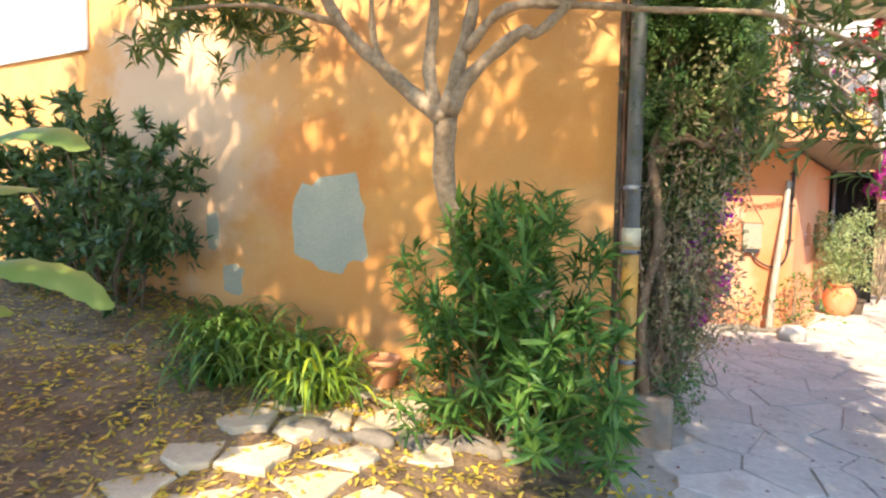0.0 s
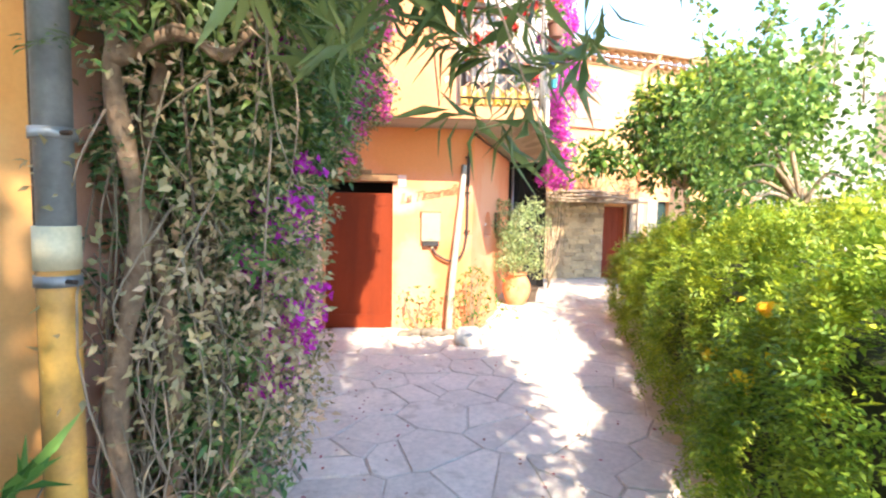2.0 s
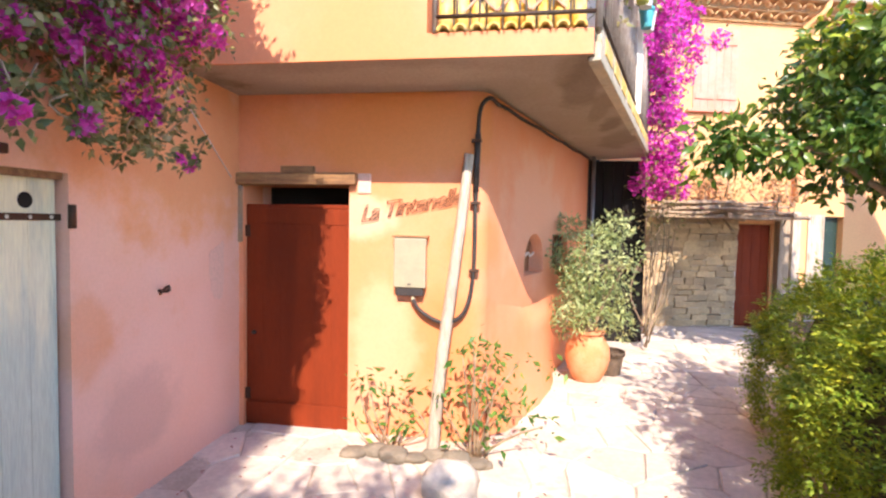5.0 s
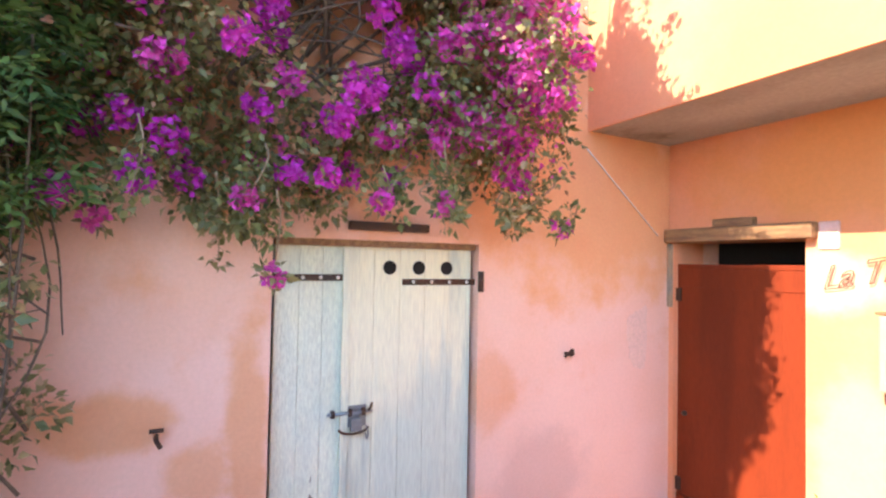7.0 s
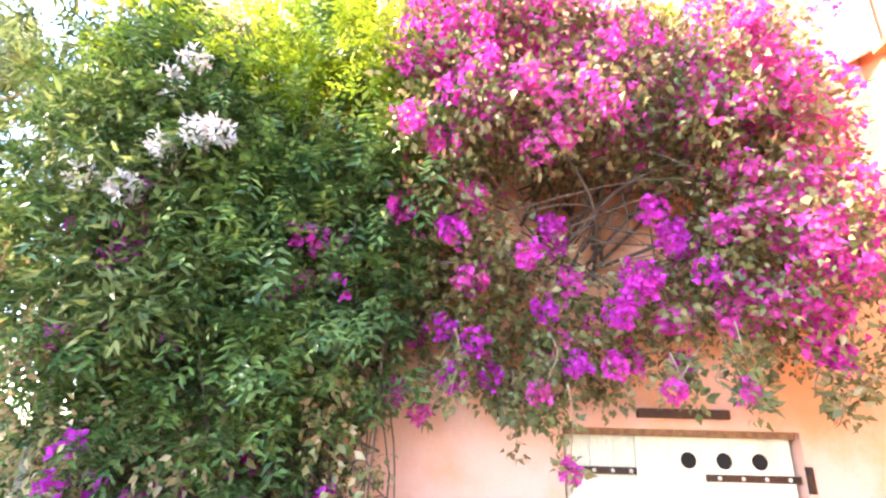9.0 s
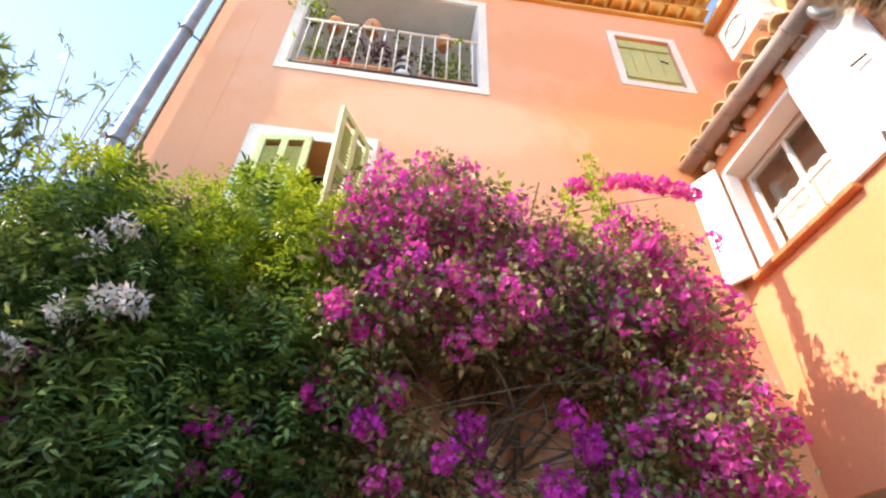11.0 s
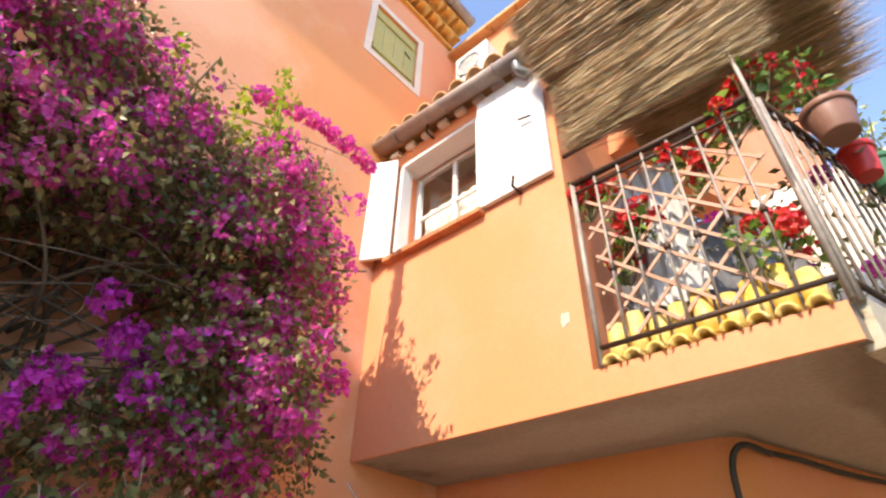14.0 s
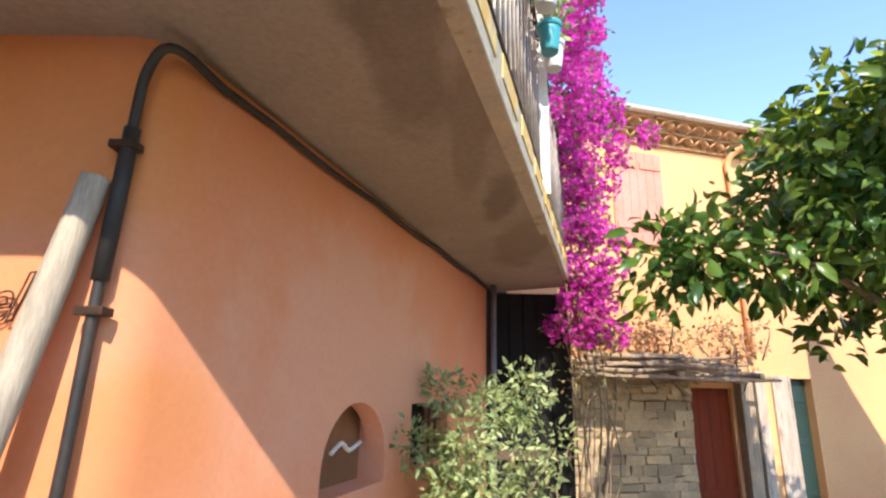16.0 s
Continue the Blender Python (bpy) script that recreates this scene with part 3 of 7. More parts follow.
# far house across the court
FY = 15.8
wall_f = wall("wall_far_house", (3.0, FY), (1, 0), 9.0, -0.3, 5.55, 0.35, [(2.92, 3.52, -0.15, 1.78), (4.4, 4.75, -0.15, 1.95), (2.1, 2.82, 3.86, 5.3)], "plaster_cream", "cream yellow plastered wall of the far house")
# near-black wall: the shade of the passage is in its colour
wall_fl = wall("wall_passage", (3.05, 13.8), (0.25, 1), 2.1, -0.3, 3.2, 0.2, [], "dark", "wall painted near-black for the shade inside the passage")


# ---- the houses: roofs, doors, windows ----
def along(u, z, d=0.0):
    """A place on the side wall: u metres from its corner, d in front of it."""
    return Vector((1.75 + SIDE.x * u + SIDE.y * d, RY + SIDE.y * u - SIDE.x * d, z))


def half_tile(length=0.3, radius=0.1, thick=0.016, sides=8):
    """A canal tile, its hollow below, along +x."""
    bm = bmesh.new()
    rows = []
    for x, k in ((0, 1.0), (length, 0.9)):
        rows.append([[bm.verts.new((x, r * k * math.cos(a), r * k * math.sin(a))) for a in (math.pi * i / sides for i in range(sides + 1))] for r in (radius, radius - thick)])
    (ao, ai), (bo, bi) = rows
    for i in range(sides):
        for q in ((ao[i], ao[i + 1], bo[i + 1], bo[i]), (ai[i], bi[i], bi[i + 1], ai[i + 1]), (ao[i], ai[i], ai[i + 1], ao[i + 1]), (bo[i], bo[i + 1], bi[i + 1], bi[i])):
            bm.faces.new(q).smooth = True
    for i in (0, sides):
        bm.faces.new((ao[i], bo[i], bi[i], ai[i]))
    return bm


def tile_mesh(material, **k):
    me = bpy.data.meshes.new("tile")
    bm = half_tile(**k)
    bmesh.ops.recalc_face_normals(bm, faces=bm.faces)
    bm.to_mesh(me)
    bm.free()
    me.materials.append(M[material])
    return me


def tiles(me, places, parent):
    for m in places:
        ob = new("tile", me)
        ob.parent = parent
        ob.matrix_basis = m


def genoise(name, origin, way, length, z, material, label, spacing=0.24):
    """Two rows of tiles under an eave, each row further out, with flat courses between."""
    ang = math.degrees(math.atan2(way[1], way[0]))
    m = pose(origin[0], origin[1], 0, 0, 0, ang)
    bm = box((0, -0.16, z + 0.115), (length, 0.0, z + 0.145), 0.004, m)
    box((0, -0.3, z + 0.265), (length, 0.0, z + 0.3), 0.004, m, bm)
    box((0, -0.05, z - 0.05), (length, 0.0, z), 0.004, m, bm)
    base = tagged(part(name, bm, material), label, "eave", kind="structure")
    me = tile_mesh(material, length=0.18, radius=0.1)
    n = int(length / spacing)
    spots = []
    for row, (out, zz) in enumerate(((-0.17, z), (-0.31, z + 0.15))):
        for i in range(n):
            spots.append(m @ pose((i + 0.5 + 0.5 * row) * spacing, out, zz, 0, 0, 90))
    tiles(me, spots, base)
    return base


def roof(name, corners, thick, material, label):
    bm = bmesh.new()
    lo = [bm.verts.new(c) for c in corners]
    hi = [bm.verts.new((c[0], c[1], c[2] + thick)) for c in corners]
    bm.faces.new(lo[::-1]), bm.faces.new(hi)
    for i in range(len(corners)):
        j = (i + 1) % len(corners)
        bm.faces.new((lo[i], lo[j], hi[j], hi[i]))
    return tagged(part(name, bm, material), label, "roof", kind="structure")


def gutter(name, a, b, radius, label, material="zinc", joints=4):
    g = thing(name, a, label, "gutter")
    a, b = Vector(a), Vector(b)
    d = (b - a).normalized()
    side = d.cross(Vector((0, 0, 1))).normalized()
    bm = bmesh.new()
    rings = []
    for p in (a, b):
        rings.append([bm.verts.new(p + r * (math.cos(t) * side - math.sin(t) * Vector((0, 0, 1)))) for r in (radius, radius * 0.9) for t in (math.pi * k / 10 for k in range(11))])
    for k in list(range(10)) + list(range(11, 21)):
        bm.faces.new((rings[0][k], rings[0][k + 1], rings[1][k + 1], rings[1][k])).smooth = True
    for k in (0, 10):
        bm.faces.new((rings[0][k], rings[1][k], rings[1][k + 11], rings[0][k + 11]))
    for r in rings:
        bm.faces.new(r[:11])
    part("channel", bm, material, g)
    for i in range(joints):
        p = a.lerp(b, (i + 0.5) / joints)
        part("bracket", tube([p + radius * 1.06 * (math.cos(t) * side - math.sin(t) * Vector((0, 0, 1))) for t in (math.pi * k / 8 for k in range(9))], 0.008, 5), material, g)
    return g


genoise("eave_house", (GX, 4.25), (0, 1), 5.65, 8.46, "tile_paint", "double row of ochre tiles under the eave")
roof("roof_house", [(-0.05, 4.1, 8.77), (-0.05, 9.93, 8.77), (-4.5, 9.93, 10.2), (-4.5, 4.1, 10.2)], 0.06, "tile", "tiled roof of the house")
gutter("roof_gutter", (-0.02, 4.15, 8.85), (-0.02, 9.9, 8.8), 0.075, "brown half-round gutter along the eave of the house", "gutter_brown", 7)

# upper room: gutter, tile roof, window
gutter("room_gutter", (-0.36, 8.84, 5.62), (1.36, 8.84, 5.5), 0.075, "weathered brown half-round gutter over the upper room", "gutter_brown", 3)
end = thing("gutter_pipe", (1.3, 8.86, 5.3), "short grey drain spout under the gutter end", "pipe")
part("spout", tube(curve_points([(1.25, 8.84, 5.46), (1.25, 8.86, 5.38), (1.3, 8.92, 5.34)], 4), 0.04, 10), "zinc", end)
low_roof = roof("roof_room", [(GX, 8.86, 5.56), (1.5, 8.86, 5.56), (1.5, 9.94, 5.95), (GX, 9.94, 5.95)], 0.05, "tile", "low tiled roof of the upper room")
me_tile = tile_mesh("tile", length=0.55, radius=0.085)
tiles(me_tile, [pose(GX + 0.1 + 0.19 * i, 8.8 + 0.5 * j, 5.6 + 0.18 * j, 0, -20, 90) for i in range(10) for j in range(2)], low_roof)
for i in range(8):
    part("mortar_fill", box((GX + 0.12 + 0.2 * i, 8.93, 5.48), (GX + 0.22 + 0.2 * i, 8.99, 5.53), 0.006), "white_trim", low_roof)


def pane_window(name, origin, way, width, z0, z1, label, cols=2, rows=2, frame_mat="white_paint", open_turn=0.0, curtain=True):
    """A glazed casement with frame, bars, panes and a lace curtain behind, its face along way."""
    ang = math.degrees(math.atan2(way[1], way[0]))
    m = pose(origin[0], origin[1], 0, 0, 0, ang)
    w = thing(name, (origin[0], origin[1], z0), label, "window", kind="structure")
    t = 0.05
    f = box((0, 0, z0), (t, 0.05, z1), 0.004, m)
    box((width - t, 0, z0), (width, 0.05, z1), 0.004, m, f)
    box((t, 0, z0), (width - t, 0.05, z0 + t), 0.004, m, f)
    box((t, 0, z1 - t), (width - t, 0.05, z1), 0.004, m, f)
    part("window_frame", f, frame_mat, w)
    for i in range(1, cols):
        part("bar", box((width * i / cols - 0.018, 0.005, z0 + t), (width * i / cols + 0.018, 0.045, z1 - t), 0.003, m), frame_mat, w)
    for j in range(1, rows):
        for i in range(cols):
            lo = t if i == 0 else width * i / cols + 0.018
            hi = width - t if i == cols - 1 else width * (i + 1) / cols - 0.018
            zz = z0 + (z1 - z0) * j / rows
            part("bar", box((lo, 0.008, zz - 0.012), (hi, 0.042, zz + 0.012), 0.003, m), frame_mat, w)
    for i in range(cols):
        for j in range(rows):
            a, b = width * i / cols + 0.02, width * (i + 1) / cols - 0.02
            c, d = z0 + (z1 - z0) * j / rows + 0.015, z0 + (z1 - z0) * (j + 1) / rows - 0.015
            ob = part("pane", box((max(a, t), 0.022, max(c, z0 + t)), (min(b, width - t), 0.028, min(d, z1 - t)), 0, m), "glass", w)
            ob.visible_shadow = False
    if curtain:
        bm = bmesh.new()
        n = 40
        top = [bm.verts.new(m @ Vector((t + (width - 2 * t) * i / n, 0.09 + 0.012 * math.sin(i * 1.1), z0 + 0.62 * (z1 - z0)))) for i in range(n + 1)]
        low = [bm.verts.new(m @ Vector((t + (width - 2 * t) * i / n, 0.09 + 0.015 * math.sin(i * 1.1 + 0.4), z0 + t))) for i in range(n + 1)]
        for i in range(n):
            bm.faces.new((top[i], top[i + 1], low[i + 1], low[i])).smooth = True
        part("curtain", bm, "cloth", w, "pale lace curtain")
    return w


def plank_shutter(name, width, z0, z1, m, material, label, planks=4, braces=2, thick=0.035, latch=True):
    """A solid shutter of upright boards with cross boards, its hinge edge at x = 0 of m."""
    s = thing(name, m @ Vector((0, 0, z0)), label, "shutter")
    for i in range(planks):
        part("board", box((width * i / planks + 0.0015, 0, z0), (width * (i + 1) / planks - 0.0015, thick, z1), 0.004, m), material, s)
    for j in range(braces):
        zz = z0 + (z1 - z0) * (0.16 + 0.68 * j / max(1, braces - 1))
        part("cross_board", box((0.03, -0.022, zz - 0.05), (width - 0.03, -0.001, zz + 0.05), 0.004, m), material, s)
    if latch:
        part("latch", tube([m @ Vector((width * 0.85, -0.03, (z0 + z1) / 2)), m @ Vector((width * 0.85 - 0.1, -0.04, (z0 + z1) / 2 + 0.02))], 0.009, 6), "iron", s, "dark iron latch")
    return s


pane_window("window_room", (-0.16, UY + 0.22), (1, 0), 0.92, 4.32, 5.34, "white-framed casement window with lace curtain in the upper room")
sill = thing("window_sill", (0.3, UY, 4.27), "red brick sill under the room window", "sill", kind="structure")
for i in range(5):
    part("brick", box((-0.2 + 0.2 * i, UY - 0.07, 4.255), (-0.005 + 0.2 * i, UY + 0.11, 4.298), 0.006), "brick_sill", sill)
trim = thing("window_surround", (0.3, UY, 4.3), "white painted reveal boards of the room window", "trim", kind="structure")
part("jamb", box((-0.158, UY + 0.0, 4.3), (-0.12, UY + 0.12, 5.355), 0.003), "white_paint", trim)
part("jamb", box((0.72, UY + 0.0, 4.3), (0.758, UY + 0.2, 5.32), 0.003), "white_paint", trim)
part("head", box((-0.158, UY + 0.0, 5.322), (0.758, UY + 0.2, 5.356), 0.003), "white_paint", trim)
plank_shutter("open_shutter", 0.6, 4.3, 5.45, pose(0.77, UY - 0.045, 0), "white_paint", "white painted wooden shutter folded back against the wall", planks=3, braces=0)
plank_shutter("open_shutter", 0.25, 4.3, 5.4, pose(-0.165, UY - 0.02, 0, 0, 0, -152), "white_paint", "white painted wooden shutter standing open at the window edge", planks=2, braces=0)
for x, z in ((1.1, 4.28), (0.25, 5.44)):
    st = thing("shutter_stay", (x, UY, z), "small dark iron shutter stay on the wall", "hardware")
    part("arm", tube([(x, UY + 0.02, z), (x, UY - 0.1, z), (x + 0.02, UY - 0.11, z + 0.07)], 0.011, 6), "iron", st)
back = part("room_dark_back", box((GX + 0.02, UY + 0.7, 2.95), (1.15, UY + 0.74, 5.5)), "white_trim")
tagged(back, "dim inner wall of the upper room", "wall", kind="structure")

# windows in the house wall
def surround(name, y0, y1, z0, z1, band, label, material="white_trim", arch=0.0):
    """A plaster band round an opening of the house wall, a little proud of it."""
    t = thing(name, (GX, (y0 + y1) / 2, z0), label, "trim", kind="structure")
    x0, x1 = GX + 0.001, GX + 0.012
    part("jamb", box((x0, y0 - band, z0 - band), (x1, y0, z1 + band), 0.003), material, t)
    part("jamb", box((x0, y1, z0 - band), (x1, y1 + band, z1 + band), 0.003), material, t)
    part("sill_band", box((x0, y0, z0 - band), (x1, y1, z0), 0.003), material, t)
    part("head_band", box((x0, y0, z1), (x1, y1, z1 + band), 0.003), material, t)
    return t


surround("trim_small_window", 8.57, 9.25, 6.98, 7.9, 0.09, "cream plaster surround of the small window")
plank_shutter("closed_shutter", 0.68, 6.99, 7.89, pose(GX - 0.03, 8.57, 0, 0, 0, 90), "olive_paint", "olive green closed wooden shutter of the small window", planks=4, braces=2, latch=True)
surround("trim_louvred_window", 5.06, 5.9, 4.2, 5.38, 0.12, "broad white plaster surround of the louvred window")


def louvred_shutter(width, z0, z1, m, label):
    s = thing("louvred_shutter", m @ Vector((0, 0, z0)), label, "shutter")
    for a, b in ((0, 0.06), (width / 2 - 0.03, width / 2 + 0.03), (width - 0.06, width)):
        part("stile", box((a, 0, z0), (b, 0.035, z1), 0.004, m), "lime_paint", s)
    for z in (z0, (z0 + z1) / 2 - 0.03, z1 - 0.06):
        for a, b in ((0.06, width / 2 - 0.03), (width / 2 + 0.03, width - 0.06)):
            part("rail", box((a, 0.001, z), (b, 0.034, z + 0.06), 0.003, m), "lime_paint", s)
    n = int((z1 - z0 - 0.2) / 0.042)
    for half, (a, b) in enumerate(((0.06, width / 2 - 0.03), (width / 2 + 0.03, width - 0.06))):
        for k in range(n):
            z = z0 + 0.09 + k * 0.042
            part("slat", box((a, -0.022, -0.003), (b, 0.022, 0.003), 0, m @ pose(0, 0.017, z, -40)), "lime_paint", s)
    return s


louvred_shutter(0.44, 4.2, 5.37, pose(GX + 0.02, 5.05, 0, 0, 0, 83), "pale green louvred shutter nearly closed over the window")
louvred_shutter(0.44, 4.2, 5.37, pose(GX + 0.02, 5.93, 0, 0, 0, -28), "pale green louvred shutter standing open")
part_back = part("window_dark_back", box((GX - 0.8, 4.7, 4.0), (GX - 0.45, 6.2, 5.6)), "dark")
tagged(part_back, "near-black block standing for the unlit room behind the louvred window", "wall", kind="structure")

# loggia with its railing and pots
surround("trim_loggia", 5.02, 6.92, 6.46, 8.1, 0.1, "cream plaster surround of the loggia opening")
bm = box((GX - 1.6, 4.7, 6.3), (GX - 1.5, 7.2, 8.3))
box((GX - 1.5, 4.7, 6.3), (GX - 0.42, 4.9, 8.3), 0, None, bm)
box((GX - 1.5, 7.0, 6.3), (GX - 0.42, 7.2, 8.3), 0, None, bm)
box((GX - 1.5, 4.9, 6.3), (GX - 0.42, 7.0, 6.44), 0, None, bm)
box((GX - 1.5, 4.9, 8.12), (GX - 0.42, 7.0, 8.3), 0, None, bm)
tagged(part("wall_loggia", bm, "white_paint"), "pale inner walls of the loggia", "wall", kind="structure")
lining = thing("trim_loggia_lining", (GX, 5.97, 6.46), "whitewashed reveal of the loggia opening", "trim", kind="structure")
part("jamb_lining", box((GX - 0.4, 5.021, 6.47), (GX - 0.004, 5.033, 8.09), 0.002), "white_paint", lining)
part("jamb_lining", box((GX - 0.4, 6.907, 6.47), (GX - 0.004, 6.919, 8.09), 0.002), "white_paint", lining)
part("head_lining", box((GX - 0.4, 5.034, 8.087), (GX - 0.004, 6.906, 8.099), 0.002), "white_paint", lining)
rail = thing("loggia_railing", (GX - 0.05, 5.97, 6.46), "cream painted iron railing across the loggia", "railing")
part("bottom_rail", tube([(GX - 0.02, 5.02, 6.53), (GX - 0.02, 6.92, 6.53)], 0.016, 8), "iron", rail)
part("top_rail", tube([(GX - 0.02, 5.02, 7.32), (GX - 0.02, 6.92, 7.32)], 0.02, 8), "white_trim", rail)
for i in range(14):
    y = 5.1 + i * 0.135
    part("bar", tube([(GX - 0.02, y, 6.53), (GX - 0.02, y, 7.32)], 0.009, 6), "white_trim", rail)


def pot(at, r, h, material, label, category="flower pot", saucer=False, group=""):
    """A tapered flower pot with a rim, filled with soil."""
    p = thing("flower_pot", at, label, category, group)
    body = part("body", turned([(r * 0.68, 0), (r * 0.72, 0.01), (r * 0.94, h * 0.8), (r * 0.94, h * 0.81)], at, 20), material, p)
    part("rim", turned([(r * 0.94, h * 0.8), (r * 1.04, h * 0.81), (r * 1.05, h * 0.98), (r * 0.98, h), (r * 0.9, h * 0.97), (r * 0.88, h * 0.9)], at, 20), material, body)
    return p


def small_plant(name, at, r, h, leaf, count, label, petals=None, petal_count=30, length=0.06, width=0.03):
    """A bushy little plant: stems, leaves and, where it blooms, flower heads."""
    p = thing(name, at, label, "plant")
    base = np.array(at, float)
    tips = base + np.stack([RNG.normal(size=9) * r * 0.5, RNG.normal(size=9) * r * 0.5, h * RNG.uniform(0.4, 1.0, 9)], 1)
    twigs("stem_mass", [base] * 9, tips, 0.007, "leaf_ivy", p, 0.03)
    pts, out, _ = clumps(tips, r * 0.45, count)
    foliage("leaves", pts, out, leaf, p, length, width)
    if petals:
        heads = tips[:6] + np.array([0, 0, 0.05])
        blossoms("flower_mass", heads, 0.05, petal_count, petals, p, 0.03, 0.028)
    return p


def trough(y0, y1, x, z, height, label):
    """A long clay plant trough with a rolled rim and soil in it."""
    t = thing("plant_trough", (x, (y0 + y1) / 2, z), label, "planter", "pots in the loggia")
    part("body", box((x - 0.09, y0, z), (x + 0.09, y1, z + height), 0.02), "terracotta", t)
    part("rim", box((x - 0.105, y0 - 0.015, z + height - 0.03), (x + 0.105, y1 + 0.015, z + height + 0.012), 0.01), "terracotta", t)


trough(5.08, 5.42, GX - 0.16, 6.46, 0.2, "yellowish clay trough at the loggia railing")
trough(5.5, 6.02, GX - 0.16, 6.46, 0.22, "long terracotta trough at the loggia railing")
trough(6.32, 6.84, GX - 0.16, 6.46, 0.16, "low terracotta trough at the loggia railing")
pot((GX - 0.34, 5.5, 6.46), 0.17, 0.48, "pot_red", "tall red flower pot standing in the loggia", group="pots in the loggia")
vase = thing("patterned_vase", (GX - 0.14, 6.14, 6.46), "black and white patterned vase behind the loggia railing", "vase", "pots in the loggia")
for k in range(7):
    part("band", turned([(0.055 + 0.04 * math.sin(math.pi * q / 7), 0.075 * q) for q in (k, k + 0.5, k + 1)], (GX - 0.14, 6.14, 6.46), 18), "black_plastic" if k % 2 else "pot_white", vase)
for y, z, leaf, count, h in ((5.25, 6.66, "leaf_sunny", 130, 0.35), (5.5, 6.95, "leaf_boug", 130, 0.4), (5.75, 6.68, "leaf_plum", 170, 0.45), (6.0, 6.68, "leaf_plum", 130, 0.5), (6.14, 6.97, "leaf_ivy", 60, 0.3), (6.45, 6.62, "leaf_ivy", 130, 0.45), (6.72, 6.62, "leaf_lime", 190, 0.5)):
    small_plant("potted_plant", (GX - 0.18, y, z), 0.2, h, leaf, count, "leafy plant growing behind the loggia railing")
for y, z in ((5.35, 7.5), (5.75, 7.55), (6.55, 7.45)):
    hp = thing("hanging_pot", (GX - 0.1, y, z), "small clay pot hung on the loggia railing", "flower pot", "pots in the loggia")
    part("body", turned([(0.06, 0), (0.09, 0.13), (0.095, 0.15)], (GX - 0.1, y, z - 0.2), 16), "terracotta", hp)
    part("hanger", tube([(GX - 0.1, y, z - 0.06), (GX - 0.02, y, z - 0.1), (GX - 0.02, y, 7.32)], 0.006, 5), "iron", hp)
small_plant("potted_plant", (GX - 0.1, 5.1, 7.35), 0.25, 0.4, "leaf_sunny", 220, "yellow-green plant spilling over the loggia railing")

# house behind, above the low roof
roof("roof_back_house", [(GX, 9.8, 8.25), (1.78, 9.8, 8.25), (3.2, 14.0, 8.6), (GX, 14.0, 8.6)], 0.06, "tile", "tiled roof of the house behind")
ac = thing("air_conditioner", (0.2, 9.8, 7.1), "white air conditioner unit fixed on the house wall", "air conditioner")
part("casing", box((-0.06, 9.62, 7.1), (0.42, 9.92, 7.62), 0.015), "ac_white", ac)
part("fan_ring", tube([(0.14 + 0.17 * math.cos(a), 9.615, 7.36 + 0.17 * math.sin(a)) for a in (2 * math.pi * k / 20 for k in range(21))], 0.01, 6), "zinc", ac)
for k in range(7):
    part("grille_bar", tube([(0.0, 9.612, 7.2 + k * 0.053), (0.29, 9.612, 7.2 + k * 0.053)], 0.004, 5), "zinc", ac)
for x in (0.02, 0.34):
    part("bracket", box((x - 0.02, 9.66, 7.06), (x + 0.02, 9.94, 7.1), 0.004), "zinc", ac)
part("hose", tube(curve_points([(0.4, 9.7, 7.3), (0.55, 9.75, 7.0), (0.5, 9.85, 6.4), (0.6, 9.9, 6.05)], 6), 0.018, 8), "white_paint", ac, "white insulated hose")
tagged(part("back_dark", box((0.55, 10.28, 7.1), (1.05, 10.5, 7.9)), "dark"), "near-black block standing for the unlit space behind the small opening", "wall", kind="structure")

# white boards added to stand for an overbright pale area up here
plank_shutter("white_glare_panel", 2.1, 3.55, 5.0, pose(-8.7, AY - 0.05, 0), "white_paint", "white boards standing in for an overbright area of the garden wall", planks=8, braces=0, latch=False)

# ---- red door ----
door = thing("door_red", (0.14, RY + 0.06, -0.14), "closed red painted plank door with a kick board", "door")
for i in range(6):
    x0 = -0.335 + i * 0.1575
    part("plank", box((x0 + 0.0002, RY + 0.05, -0.13), (x0 + 0.1573, RY + 0.09, 1.82)), "red_door", door)
part("kick_board", box((-0.33, RY + 0.028, -0.12), (0.606, RY + 0.05, 0.08), 0.005), "red_door", door)
part("top_rail", box((-0.333, RY + 0.045, 1.66), (0.608, RY + 0.05, 1.798), 0.002), "red_door", door)
part("door_edge", box((-0.335, RY + 0.046, 1.8), (0.61, RY + 0.094, 1.835), 0.004), "red_door", door)
for z in (0.1, 1.55):
    part("hinge", box((-0.345, RY + 0.03, z), (-0.3, RY + 0.049, z + 0.1), 0.004), "iron", door)
part("knob", turned([(0.012, 0), (0.02, 0.012), (0.018, 0.03), (0.006, 0.036)], (0, 0, 0), 12), "iron", door).matrix_basis = Matrix.Translation((-0.26, RY + 0.05, 0.7)) @ pose(0, 0, 0, 90)
tagged(part("door_dark_back", box((-0.5, RY + 0.6, -0.3), (0.9, RY + 0.7, 2.5)), "dark"), "near-black block standing for the unlit room behind the red door", "wall", kind="structure")
lintel = thing("door_lintel", (0.15, RY, 2.0), "brown timber lintel over the red door", "lintel")
part("beam", box((-0.375, RY - 0.07, 2.0), (0.69, RY + 0.1, 2.1), 0.012), "wood_old", lintel)
part("wedge", box((0.03, RY - 0.06, 2.1), (0.32, RY - 0.002, 2.155), 0.008), "wood_old", lintel)


